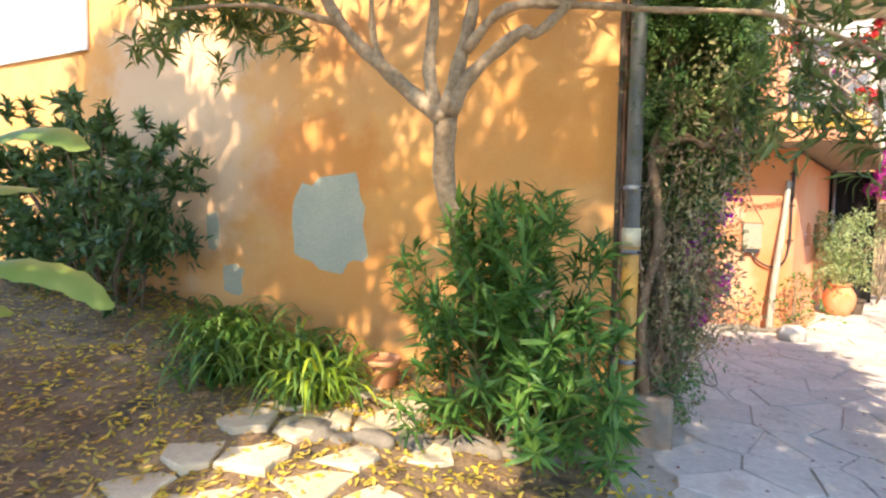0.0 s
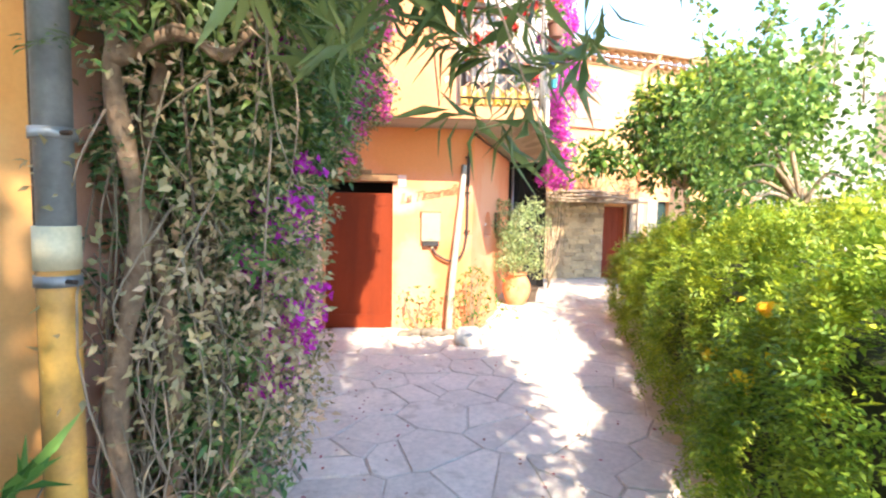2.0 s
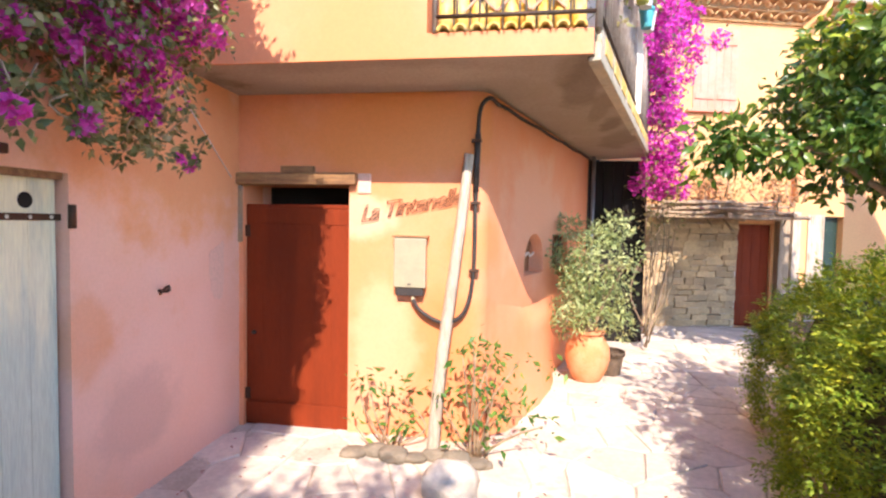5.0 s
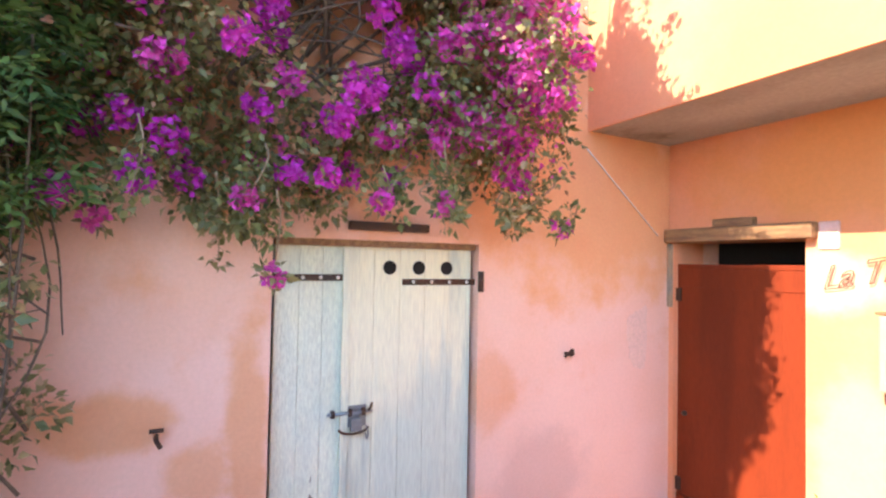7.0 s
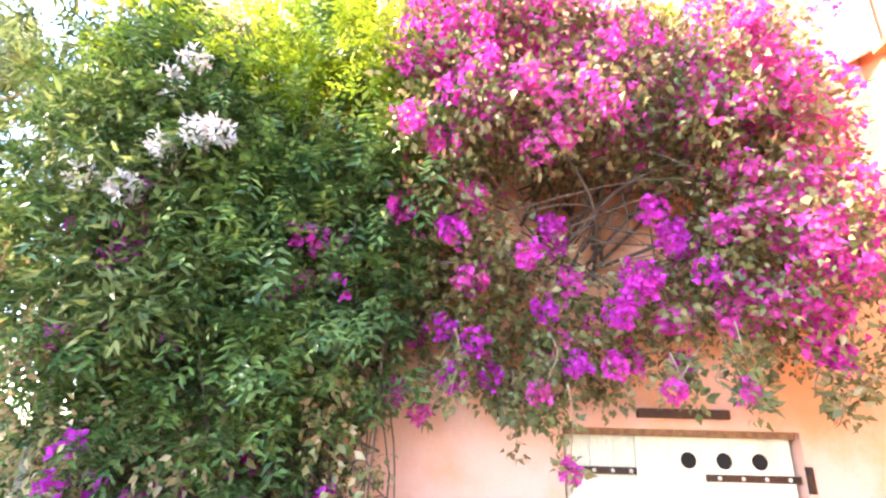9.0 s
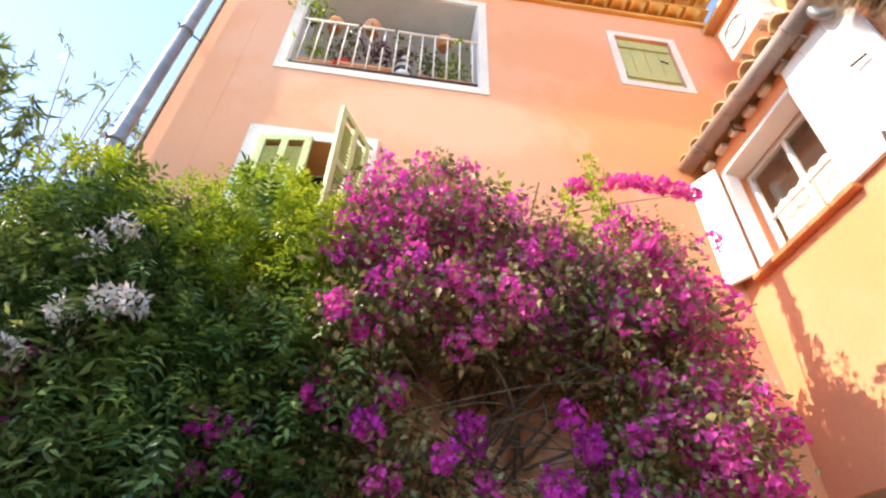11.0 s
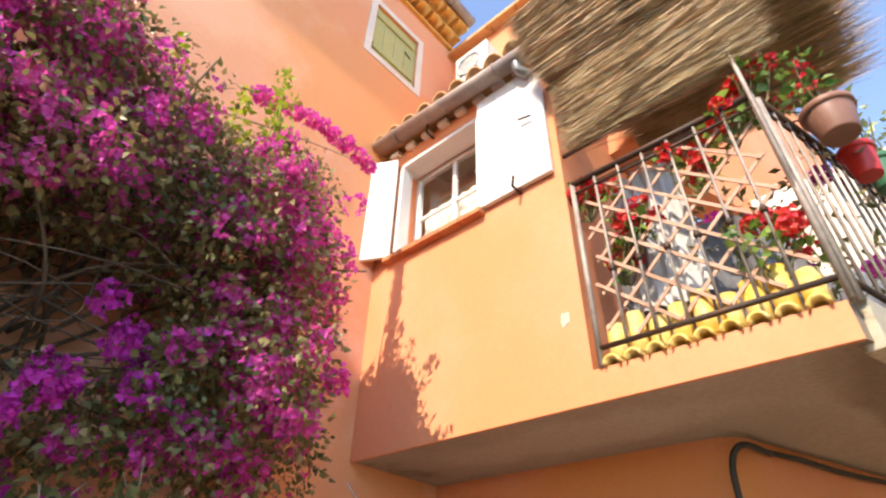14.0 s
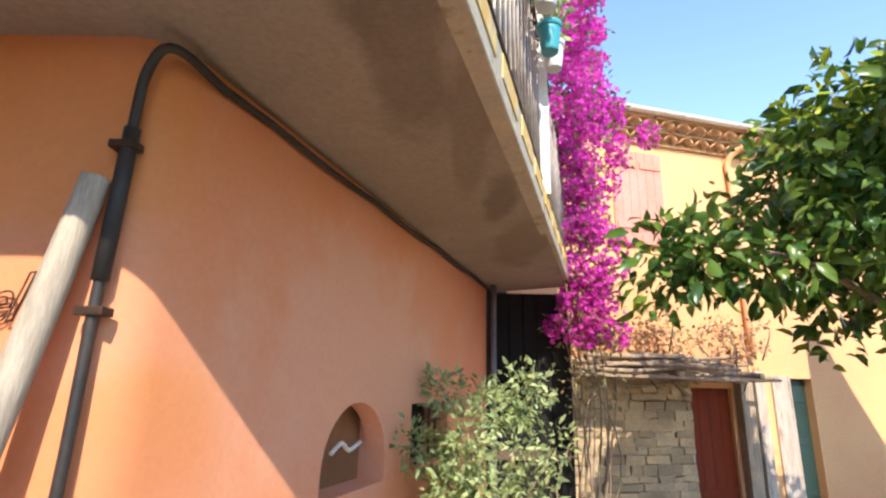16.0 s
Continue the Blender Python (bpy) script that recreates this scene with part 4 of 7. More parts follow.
def patch(name, centre, size, axes, material, label, seed, n=26):
    """A thin irregular patch of plaster on a wall; axes are its two ways and the way out."""
    u, v, w = (Vector(a) for a in axes)
    bm = bmesh.new()
    ring = []
    for i in range(n):
        a = 2 * math.pi * i / n
        r = 1 + 0.2 * noise.noise(Vector((math.cos(a) * 2.6, math.sin(a) * 2.6, seed * 1.7))) + 0.42 * noise.noise(Vector((math.cos(a) * 1.3 + seed, math.sin(a) * 1.3, seed))) + 0.06 * noise.noise(Vector((math.cos(a) * 6, math.sin(a) * 6, seed)))
        ring.append(Vector(centre) + u * (math.copysign(abs(math.cos(a)) ** 0.6, math.cos(a)) * size[0] * r) + v * (math.copysign(abs(math.sin(a)) ** 0.6, math.sin(a)) * size[1] * r))
    a = [bm.verts.new(p + w * 0.001) for p in ring]
    b = [bm.verts.new(p + w * 0.005) for p in ring]
    bm.faces.new(b)
    for i in range(n):
        bm.faces.new((a[i], a[(i + 1) % n], b[(i + 1) % n], b[i]))
    return tagged(part(name, bm, material), label, "plaster patch", kind="structure")


ON_A = ((1, 0, 0), (0, 0, 1), (0, -1, 0))
ON_G = ((0, 1, 0), (0, 0, 1), (1, 0, 0))
ON_R = ON_A
patch("trim_patch_large", (-3.05, AY, 1.5), (0.43, 0.42), ON_A, "render_grey", "grey-green bare render patch on the garden wall", 1)
patch("trim_patch_small", (-4.6, AY, 1.4), (0.09, 0.2), ON_A, "render_grey", "small grey render patch on the garden wall", 2)
patch("trim_patch_low", (-4.3, AY, 0.9), (0.14, 0.16), ON_A, "render_grey", "low grey render patch on the garden wall", 3)
patch("trim_patch_pale", (GX, 9.5, 1.27), (0.11, 0.19), ON_G, "plaster_pale", "pale filled patch on the pink wall", 4)
tagged(part("trim_patch_lintel", box((0.695, RY - 0.014, 1.93), (0.81, RY + 0.02, 2.1), 0.012), "plaster_pale"), "whitish mortar block beside the lintel", "plaster patch", kind="structure")
tagged(part("trim_jamb_mortar", box((GX + 0.002, RY - 0.03, 1.5), (GX + 0.035, RY + 0.03, 1.995), 0.01), "render_ledge"), "grey mortar packed beside the red door frame", "plaster patch", kind="structure")
patch("trim_patch_spot", (1.31, UY, 3.25), (0.024, 0.04), ON_R, "plaster_pale", "small whitish filled spot on the upper wall", 9)

# ---- weathered double door ----
gd = thing("door_green", (GX - 0.06, 7.42, -0.02), "weathered pale green double plank door with iron straps", "door")


def door_leaf(y0, y1, planks, paint, proud):
    leaf = part("door_leaf", box((GX - 0.105, y0, 0.0), (GX - 0.09, y1, 1.9)), paint, gd)
    w = (y1 - y0) / planks
    for i in range(planks):
        part("plank", box((GX - 0.089, y0 + w * i + 0.001, 0.004 * (i % 2)), (GX - 0.06 - proud, y0 + w * (i + 1) - 0.001, 1.9), 0.002), paint, leaf)
    return leaf


left_leaf = door_leaf(6.865, 7.255, 3, "green_door_worn", 0.012)
right_leaf = door_leaf(7.262, 8.075, 5, "green_door", 0.0)
part("cover_strip", box((GX - 0.06, 7.235, 0.0), (GX - 0.045, 7.28, 1.9), 0.004), "green_door", gd)
part("head_board", box((GX - 0.1, 6.86, 1.892), (GX - 0.02, 8.085, 1.945), 0.006), "wood_old", gd)
for a, b, z in ((6.84, 7.275, 1.715), (7.6, 8.11, 1.69)):
    strap = part("strap_hinge", box((GX - 0.06, a, z - 0.018), (GX - 0.05, b, z + 0.018), 0.003), "iron", gd, "dark iron strap with bolts")
    for k in range(4):
        y = a + 0.07 + k * (b - a - 0.14) / 3
        part("bolt", turned([(0.011, 0), (0.011, 0.004), (0.005, 0.008)], (0, 0, 0), 8), "white_trim", strap).matrix_basis = Matrix.Translation((GX - 0.05, y, z)) @ pose(0, 0, 0, 0, 90)
part("hinge_pin", tube([(GX + 0.01, 8.11, 1.63), (GX + 0.01, 8.11, 1.76)], 0.02, 8), "iron", gd)
# each air hole is a dark disc, its inner shade painted on
for y in (7.52, 7.71, 7.9):
    hole = part("air_hole", turned([(0.042, 0), (0.042, 0.003)], (0, 0, 0), 18), "dark", right_leaf, "air hole drawn as a round dark disc")
    hole.matrix_basis = Matrix.Translation((GX - 0.061, y, 1.775)) @ pose(0, 0, 0, 0, 90)
bolt_plate = part("bolt_plate", box((GX - 0.06, 7.26, 0.865), (GX - 0.05, 7.39, 0.985), 0.003), "zinc", gd, "grey iron bolt plate")
part("slide_bolt", tube([(GX - 0.04, 7.16, 0.95), (GX - 0.04, 7.42, 0.95)], 0.01, 8), "zinc", bolt_plate)
for y in (7.19, 7.29, 7.37):
    part("keeper", box((GX - 0.058, y - 0.011, 0.93), (GX - 0.026, y + 0.011, 0.97), 0.004), "iron", bolt_plate)
part("bolt_knob", tube([(GX - 0.04, 7.4, 0.95), (GX - 0.02, 7.41, 0.985), (GX - 0.015, 7.41, 1.0)], 0.008, 7), "iron", bolt_plate)
part("padlock", box((GX - 0.049, 7.29, 0.845), (GX - 0.02, 7.36, 0.915), 0.008), "zinc", gd)
part("shackle", tube(curve_points([(GX - 0.034, 7.3, 0.91), (GX - 0.034, 7.305, 0.945), (GX - 0.034, 7.345, 0.945), (GX - 0.034, 7.35, 0.91)], 4), 0.006, 6), "zinc", gd)
part("ring", tube([(GX - 0.03, 7.235 + 0.075 + 0.085 * math.cos(a), 0.865 + 0.032 * math.sin(a)) for a in (math.pi + math.pi * k / 14 for k in range(15))], 0.007, 6), "iron", gd)
part("ring_tail", tube(curve_points([(GX - 0.03, 7.385, 0.87), (GX - 0.025, 7.395, 0.83), (GX - 0.03, 7.39, 0.795), (GX - 0.03, 7.38, 0.83)], 4), 0.005, 6), "zinc", gd)
sillg = thing("door_sill", (GX, 7.42, -0.12), "pale worn concrete sill under the double door", "sill", kind="structure")
part("slab", box((GX - 0.35, 6.8, -0.2), (GX + 0.07, 8.15, -0.005), 0.02), "concrete", sillg)
bar = thing("iron_bar", (GX, 7.48, 2.0), "rusty iron bar fixed above the double door", "hardware")
part("bar", box((GX + 0.002, 7.24, 1.985), (GX + 0.045, 7.73, 2.035), 0.008), "iron", bar)
tagged(part("store_dark_back", box((GX - 0.6, 6.4, -0.3), (GX - 0.5, 8.4, 2.4)), "dark"), "near-black block standing for the unlit store behind the double door", "wall", kind="structure")
hook = thing("wall_hook", (GX, 8.81, 1.19), "rusty iron hook in the pink wall", "hook")
part("shank", tube(curve_points([(GX - 0.02, 8.81, 1.2), (GX + 0.07, 8.81, 1.2), (GX + 0.07, 8.81, 1.24)], 4), 0.012, 7), "iron", hook)
part("cross", tube([(GX + 0.03, 8.78, 1.18), (GX + 0.04, 8.84, 1.23)], 0.009, 6), "iron", hook)
tap = thing("garden_tap", (GX, 6.33, 0.94), "old dark metal garden tap on the pink wall", "tap")
part("pipe", tube(curve_points([(GX - 0.02, 6.33, 0.96), (GX + 0.07, 6.33, 0.96), (GX + 0.1, 6.35, 0.93)], 4), 0.011, 8), "iron", tap)
part("handle", tube([(GX + 0.06, 6.3, 1.0), (GX + 0.06, 6.36, 1.0)], 0.01, 6), "iron", tap)
cord = thing("washing_line", (GX, 9.02, 2.62), "thin pale cord tied along the wall corner", "cord")
part("cord", tube([(GX + 0.01, 8.98, 2.64), (GX + 0.01, 9.7, 2.05)], 0.005, 5), "white_trim", cord)

# ---- red-door wall: meter, sign, cable, pole ----
meter = thing("meter_box", (1.16, RY, 1.12), "cream electricity meter box set on the orange wall", "meter box")
part("recess", box((1.015, RY - 0.008, 1.09), (1.31, RY + 0.0, 1.59), 0.003), "plaster_apricot", meter)
part("cover", box((1.03, RY - 0.09, 1.16), (1.3, RY - 0.012, 1.57), 0.012), "meter_box", meter)
part("hood", box((1.015, RY - 0.095, 1.572), (1.315, RY - 0.012, 1.588), 0.004), "wood_old", meter)
part("base", box((1.05, RY - 0.075, 1.09), (1.28, RY - 0.012, 1.158), 0.01), "black_plastic", meter)
part("gland", tube([(1.19, RY - 0.045, 1.1), (1.19, RY - 0.045, 1.04)], 0.018, 8), "cream_pvc", meter)
part("seal", box((1.15, RY - 0.094, 1.185), (1.18, RY - 0.089, 1.195)), "black_plastic", meter)
cable = thing("power_cable", (1.72, RY, 2.7), "thick black cable from the soffit down to the meter", "cable")
part("drop", tube(curve_points([(1.19, RY - 0.05, 1.06), (1.27, RY - 0.06, 0.96), (1.46, RY - 0.06, 0.88), (1.62, RY - 0.05, 0.98), (1.685, RY - 0.035, 1.3), (1.69, RY - 0.03, 1.9), (1.7, RY - 0.03, 2.4), (1.72, RY - 0.04, 2.62), (1.79, RY - 0.03, 2.7), along(0.25, 2.7, 0.025)], 6), 0.0165, 9), "black_plastic", cable)
part("soffit_run", tube([along(0.2 + 0.33 * i, 2.705 + 0.008 * math.sin(i * 2), 0.024) for i in range(13)], 0.015, 8), "black_plastic", cable)
part("sleeve", tube([(1.691, RY - 0.03, 1.95), (1.701, RY - 0.03, 2.42)], 0.024, 10), "black_plastic", cable)
for z in (1.3, 1.85, 2.35):
    part("clip", box((1.65, RY - 0.055, z), (1.73, RY - 0.001, z + 0.025), 0.004), "iron", cable)
pole = thing("leaning_pole", (1.42, 9.5, -0.1), "pale bare wooden pole leaning against the orange wall", "pole")
part("pole", tube(curve_points([(1.42, 9.5, -0.12), (1.46, 9.56, 0.5), (1.52, 9.64, 1.1), (1.585, 9.72, 1.7), (1.63, 9.785, 2.2), (1.632, 9.79, 2.24)], 6), [0.05 - 0.0004 * i for i in range(31)], 12), "pole_wood", pole)

text = bpy.data.curves.new("sign", "FONT")
text.body, text.size, text.shear, text.fill_mode, text.bevel_depth, text.bevel_resolution = "La Tintenelle", 0.19, 0.5, "NONE", 0.003, 1
text.space_character = 0.9
carrier = new("sign_carrier", text)
carrier.matrix_world = pose(0.72, RY - 0.02, 1.69, 90, 0, 0) @ pose(0, 0, 0, 0, 0, 11)
bpy.context.view_layer.update()
sign_mesh = bpy.data.meshes.new_from_object(carrier.evaluated_get(bpy.context.evaluated_depsgraph_get()))
sign_mesh.transform(carrier.matrix_world)
bpy.data.objects.remove(carrier)
sign_mesh.materials.clear()
sign = tagged(link_mesh("wall_sign", sign_mesh, "sign_iron"), "curly brown iron house name on the orange wall", "sign")

# niche and window of the side wall
niche = thing("niche_arch", along(1.47, 1.17), "arched shadowy niche with a small shelf in the side wall", "niche", kind="structure")
bm = bmesh.new()
for side in (0, 1):
    prev = None
    u_edge = 1.13 if side == 0 else 1.82
    for k in range(9):
        a = math.pi / 2 * k / 8
        u = 1.475 + (-1 if side == 0 else 1) * 0.345 * math.cos(a)
        z = 1.28 + 0.32 * math.sin(a)
        cur = [bm.verts.new(along(u, z, d)) for d in (0.0, -0.12)] + [bm.verts.new(along(u, 1.6, d)) for d in (0.0, -0.12)]
        if prev:
            for q in ((0, 2), ):
                bm.faces.new((prev[0], cur[0], cur[2], prev[2]))
                bm.faces.new((prev[0], prev[1], cur[1], cur[0]))
        prev = cur
part("arch", bm, "plaster_apricot", niche)
mrot = pose(1.75, RY, 0, 0, 0, math.degrees(math.atan2(SIDE.y, SIDE.x)))
# back painted darker than the wall for the shade in the niche
part("back", box((1.05, 0.17, 1.1), (1.9, 0.2, 1.7), 0, mrot), "niche_shade", niche)
part("shelf_piece", tube(curve_points([along(1.3, 1.36, -0.05), along(1.4, 1.4, -0.05), along(1.48, 1.36, -0.05), along(1.6, 1.39, -0.05)], 4), 0.012, 6), "white_trim", niche)
grille = thing("window_grille", along(2.57, 1.18), "dark square opening with an iron grille", "window", kind="structure")
# near-black sheet stands for the shaded depth behind the bars
part("back", box((2.1, 0.2, 1.1), (3.05, 0.24, 1.66), 0, mrot), "dark", grille)
for k in range(5):
    part("bar", tube([along(2.32 + 0.125 * k, 1.18, -0.06), along(2.32 + 0.125 * k, 1.58, -0.06)], 0.009, 6), "iron", grille)
for z in (1.3, 1.45):
    part("bar", tube([along(2.2, z, -0.06), along(2.95, z, -0.06)], 0.009, 6), "iron", grille)

# sloping plaster foot of the side wall, and the rounded corner
bm = bmesh.new()
rows = []
for i in range(12):
    u = 0.16 + i * 0.19
    foot = 0.12 + 0.05 * noise.noise(Vector((u * 2, 3, 0))) - 0.02 * i / 4
    taper = math.sin(math.pi * (i + 0.02) / 11.1) ** 0.5
    rows.append([bm.verts.new(along(u, z, d)) for z, d in ((1.1 - 0.05 * i, -0.004), (0.85, 0.012 * taper), (0.55, 0.05 * taper), (0.2, foot * taper), (PATH_Z - 0.08, (foot + 0.12) * taper))])
for a, b in zip(rows, rows[1:]):
    for k in range(4):
        bm.faces.new((a[k], b[k], b[k + 1], a[k + 1])).smooth = True
tagged(part("trim_wall_foot", bm, "plaster_apricot"), "sloping plastered foot of the side wall", "wall foot", kind="structure")

# drainpipe at the garden corner
pipe = thing("drainpipe", (-0.28, 4.05, 0.1), "zinc drainpipe with an ochre painted lower length", "drainpipe")
PX, PY = -0.285, 4.07
part("zinc_pipe", tube([(PX, PY, 1.5), (PX, PY, 8.75)], 0.055, 16), "zinc", pipe)
part("lower_pipe", tube(curve_points([(PX, PY, 1.42), (PX, PY, 0.8), (PX, PY, 0.2), (PX + 0.03, PY - 0.02, 0.1), (PX + 0.1, PY - 0.05, 0.05)], 5), 0.06, 16), "ochre_pipe", pipe, "ochre painted lower pipe")
part("socket", tube([(PX, PY, 1.4), (PX, PY, 1.54)], 0.067, 16), "cream_pvc", pipe)
for z in (0.55, 1.365, 1.83, 3.4, 5.0, 6.6, 8.2):
    clamp = part("clamp", tube([(PX, PY, z - 0.018), (PX, PY, z + 0.018)], 0.068, 16), "zinc", pipe)
    part("screw", tube([(PX + 0.05, PY - 0.04, z), (PX + 0.085, PY - 0.05, z)], 0.008, 6), "iron", clamp)
    part("arm", tube([(PX - 0.02, PY + 0.04, z), (GX - 0.03, AY + 0.02, z)], 0.008, 6), "iron", pipe)
side_pipe = thing("wall_conduit", (-0.345, 4.13, 0.1), "thin dark conduit beside the drainpipe", "pipe")
part("tube", tube([(GX - 0.02, AY - 0.03, 0.1), (GX - 0.02, AY - 0.03, 7.5)], 0.022, 8), "bark_dark", side_pipe)


# ---- balcony ----
def railing(name, a, b, z0, z1, spacing, label, rings=True):
    """An iron railing of round bars between two rails, with little collars."""
    a, b = Vector(a), Vector(b)
    r = thing(name, (a.x, a.y, z0), label, "railing")
    d = b - a
    at = lambda t, z: (a.x + d.x * t, a.y + d.y * t, z)
    part("bottom_rail", tube([at(0, z0), at(1, z0)], 0.014, 6), "iron", r)
    part("top_rail", tube([at(0, z1), at(1, z1)], 0.02, 8), "iron", r)
    part("second_rail", tube([at(0, z1 - 0.08), at(1, z1 - 0.08)], 0.01, 6), "iron", r)
    n = round(d.length / spacing)
    for i in range(n + 1):
        end = i in (0, n)
        part("post" if end else "bar", tube([at(i / n, z0 - (0.1 if end else 0)), at(i / n, z1)], 0.017 if end else 0.008, 6), "rail_iron", r)
        if rings and not end:
            part("collar", turned([(0.012, -0.02), (0.02, 0), (0.012, 0.02)], at(i / n, z0 + 0.42), 8), "iron", r)
    return r


BE = Vector((3.84, 13.6, 0))
railing("balcony_railing", (1.47, UY - 0.0, 0), (2.5, UY - 0.0, 0), 3.03, 4.13, 0.145, "dark iron balcony railing of slim upright bars")
railing("balcony_railing", (2.52, UY + 0.05, 0), (BE.x, BE.y, 0), 3.03, 4.13, 0.13, "dark iron balcony railing along the long side", rings=False)
edge = thing("trim_balcony_edge", (2.9, 10.5, 2.75), "pale flaking concrete edge of the balcony", "edge", kind="structure")
d2 = (BE - Vector((2.48, UY, 0))).normalized()
ang2 = math.degrees(math.atan2(d2.y, d2.x))
m2 = pose(2.48, UY, 0, 0, 0, ang2)
L2 = (BE - Vector((2.48, UY, 0))).length
part("kerb", box((0.07, -0.035, 2.745), (L2, 0.05, 2.955), 0.008, m2), "edge_concrete", edge)
for i in range(9):
    part("tile_front", box((0.25 + i * 0.48, -0.041, 2.83), (0.6 + i * 0.48, -0.034, 2.94), 0.003, m2), "yellow_tile", edge, "yellow glazed edge tile")

lattice = thing("lattice_screen", (1.98, UY + 0.06, 3.02), "rosy wooden trellis fixed behind the balcony railing", "trellis")
for k in range(7):
    for sgn in (1, -1):
        cx = 1.32 + 0.22 * k
        pts = []
        for s in np.linspace(0, 1, 30):
            x, z = cx - sgn * 0.55 + sgn * 1.1 * s, 3.08 + 1.0 * s
            if 1.49 < x < 2.46:
                pts.append((x, z))
        if len(pts) > 6:
            (xa, za), (xb, zb) = pts[0], pts[-1]
            ln = math.hypot(xb - xa, zb - za)
            a = math.degrees(math.atan2(zb - za, xb - xa))
            part("lath", box((0, -0.004, -0.009), (ln, 0.004, 0.009), 0, pose(xa, UY + 0.05 + 0.012 * (sgn > 0), za, 0, -a, 0)), "rose_wood", lattice)
for i in range(9):
    cx = 1.53 + 0.108 * i
    yt = thing("edging_tile", (cx, UY + 0.1, 2.93), "yellow glazed rounded edging tile standing on the balcony floor", "tile", "edging tiles on the balcony")
    hh = 0.25 + 0.035 * math.sin(i * 2.1)
    shell = half_tile(hh, 0.053, 0.014, 8)
    bmesh.ops.transform(shell, matrix=pose(cx, UY + 0.11, 2.93) @ pose(0, 0, 0, 0, -90, 0) @ pose(0, 0, 0, 90, 0, 0), verts=shell.verts)
    part("shell", shell, "yellow_tile", yt)
    foot_tile = half_tile(0.13, 0.045, 0.012, 8)
    bmesh.ops.transform(foot_tile, matrix=pose(cx, UY - 0.03, 2.932, 0, 0, 90), verts=foot_tile.verts)
    part("foot", foot_tile, "yellow_tile", yt)
tarp = thing("grey_cover", (1.9, 9.5, 2.93), "grey cloth cover draped over things on the balcony", "cover")
bm = bmesh.new()
n = 24
grid = [[bm.verts.new((1.5 + 0.9 * i / n, 9.35 + 0.06 * math.sin(i * 0.9) + 0.12 * j / 10, 2.94 + (0.75 + 0.1 * math.sin(i * 0.5)) * (1 - j / 10))) for j in range(11)] for i in range(n + 1)]
for i in range(n):
    for j in range(10):
        bm.faces.new((grid[i][j], grid[i + 1][j], grid[i + 1][j + 1], grid[i][j + 1])).smooth = True
part("sheet", bm, "cover_grey", tarp)

curtain = thing("balcony_curtain", (1.75, 9.3, 2.93), "white cloth hanging behind the balcony trellis", "curtain")
bm = bmesh.new()
grid = [[bm.verts.new((1.58 + 0.42 * i / 24, 9.28 + 0.03 * math.sin(i * 1.3) + 0.01 * j, 3.3 + 0.13 * j)) for j in range(9)] for i in range(25)]
for i in range(24):
    for j in range(8):
        bm.faces.new((grid[i][j], grid[i + 1][j], grid[i + 1][j + 1], grid[i][j + 1])).smooth = True
part("cloth", bm, "cloth", curtain)
part("rod", tube([(1.45, 9.29, 4.36), (2.45, 9.29, 4.36)], 0.012, 8), "rail_iron", curtain)

# reed screen above the railing
reed = thing("reed_screen", (2.0, UY, 4.35), "shaggy brown reed matting hung over the balcony", "screen")


def straws(name, count, lo, hi, length, parent, material, lean):
    """Thin reed stalks lying along x in a sheet between two edges."""
    t = RNG.random(count)
    p = np.array(lo) + (np.array(hi) - np.array(lo)) * t[:, None]
    p = p + np.stack([RNG.uniform(0, lean, count), 0.022 * RNG.normal(size=count), 0.02 * RNG.normal(size=count)], 1)
    d = unit(np.stack([np.ones(count), 0.04 * RNG.normal(size=count), 0.06 * RNG.normal(size=count) + 0.03], 1))
    ln = length * RNG.uniform(0.6, 1.2, count)
    n = unit(RNG.normal(size=(count, 3)))
    ob = link_mesh(name, leaf_mesh(name, p, d, n, ln, 0.0032, 0.5, 0.02, 0.3), material, parent)
    return tagged(ob, kind="stuff")


straws("front_reeds", 17000, (1.43, UY - 0.02, 4.4), (1.43, UY - 0.14, 5.05), 0.45, reed, "reed", 0.85)
straws("upper_reeds", 17000, (1.36, UY - 0.16, 5.0), (1.3, UY - 0.42, 5.5), 0.5, reed, "brush", 1.2)
straws("roof_reeds", 14000, (1.45, UY + 0.2, 5.3), (1.45, UY + 1.5, 5.3), 0.5, reed, "brush", 1.4)
for z, y in ((4.42, UY - 0.03), (5.02, UY - 0.13)):
    part("cross_pole", tube([(1.43, y + 0.05, z), (2.62, y + 0.05, z + 0.03)], 0.016, 7), "bark_dark", reed)
part("support_post", tube([(2.5, UY + 0.02, 3.0), (2.5, UY - 0.1, 5.45)], 0.012, 8), "rail_iron", reed)

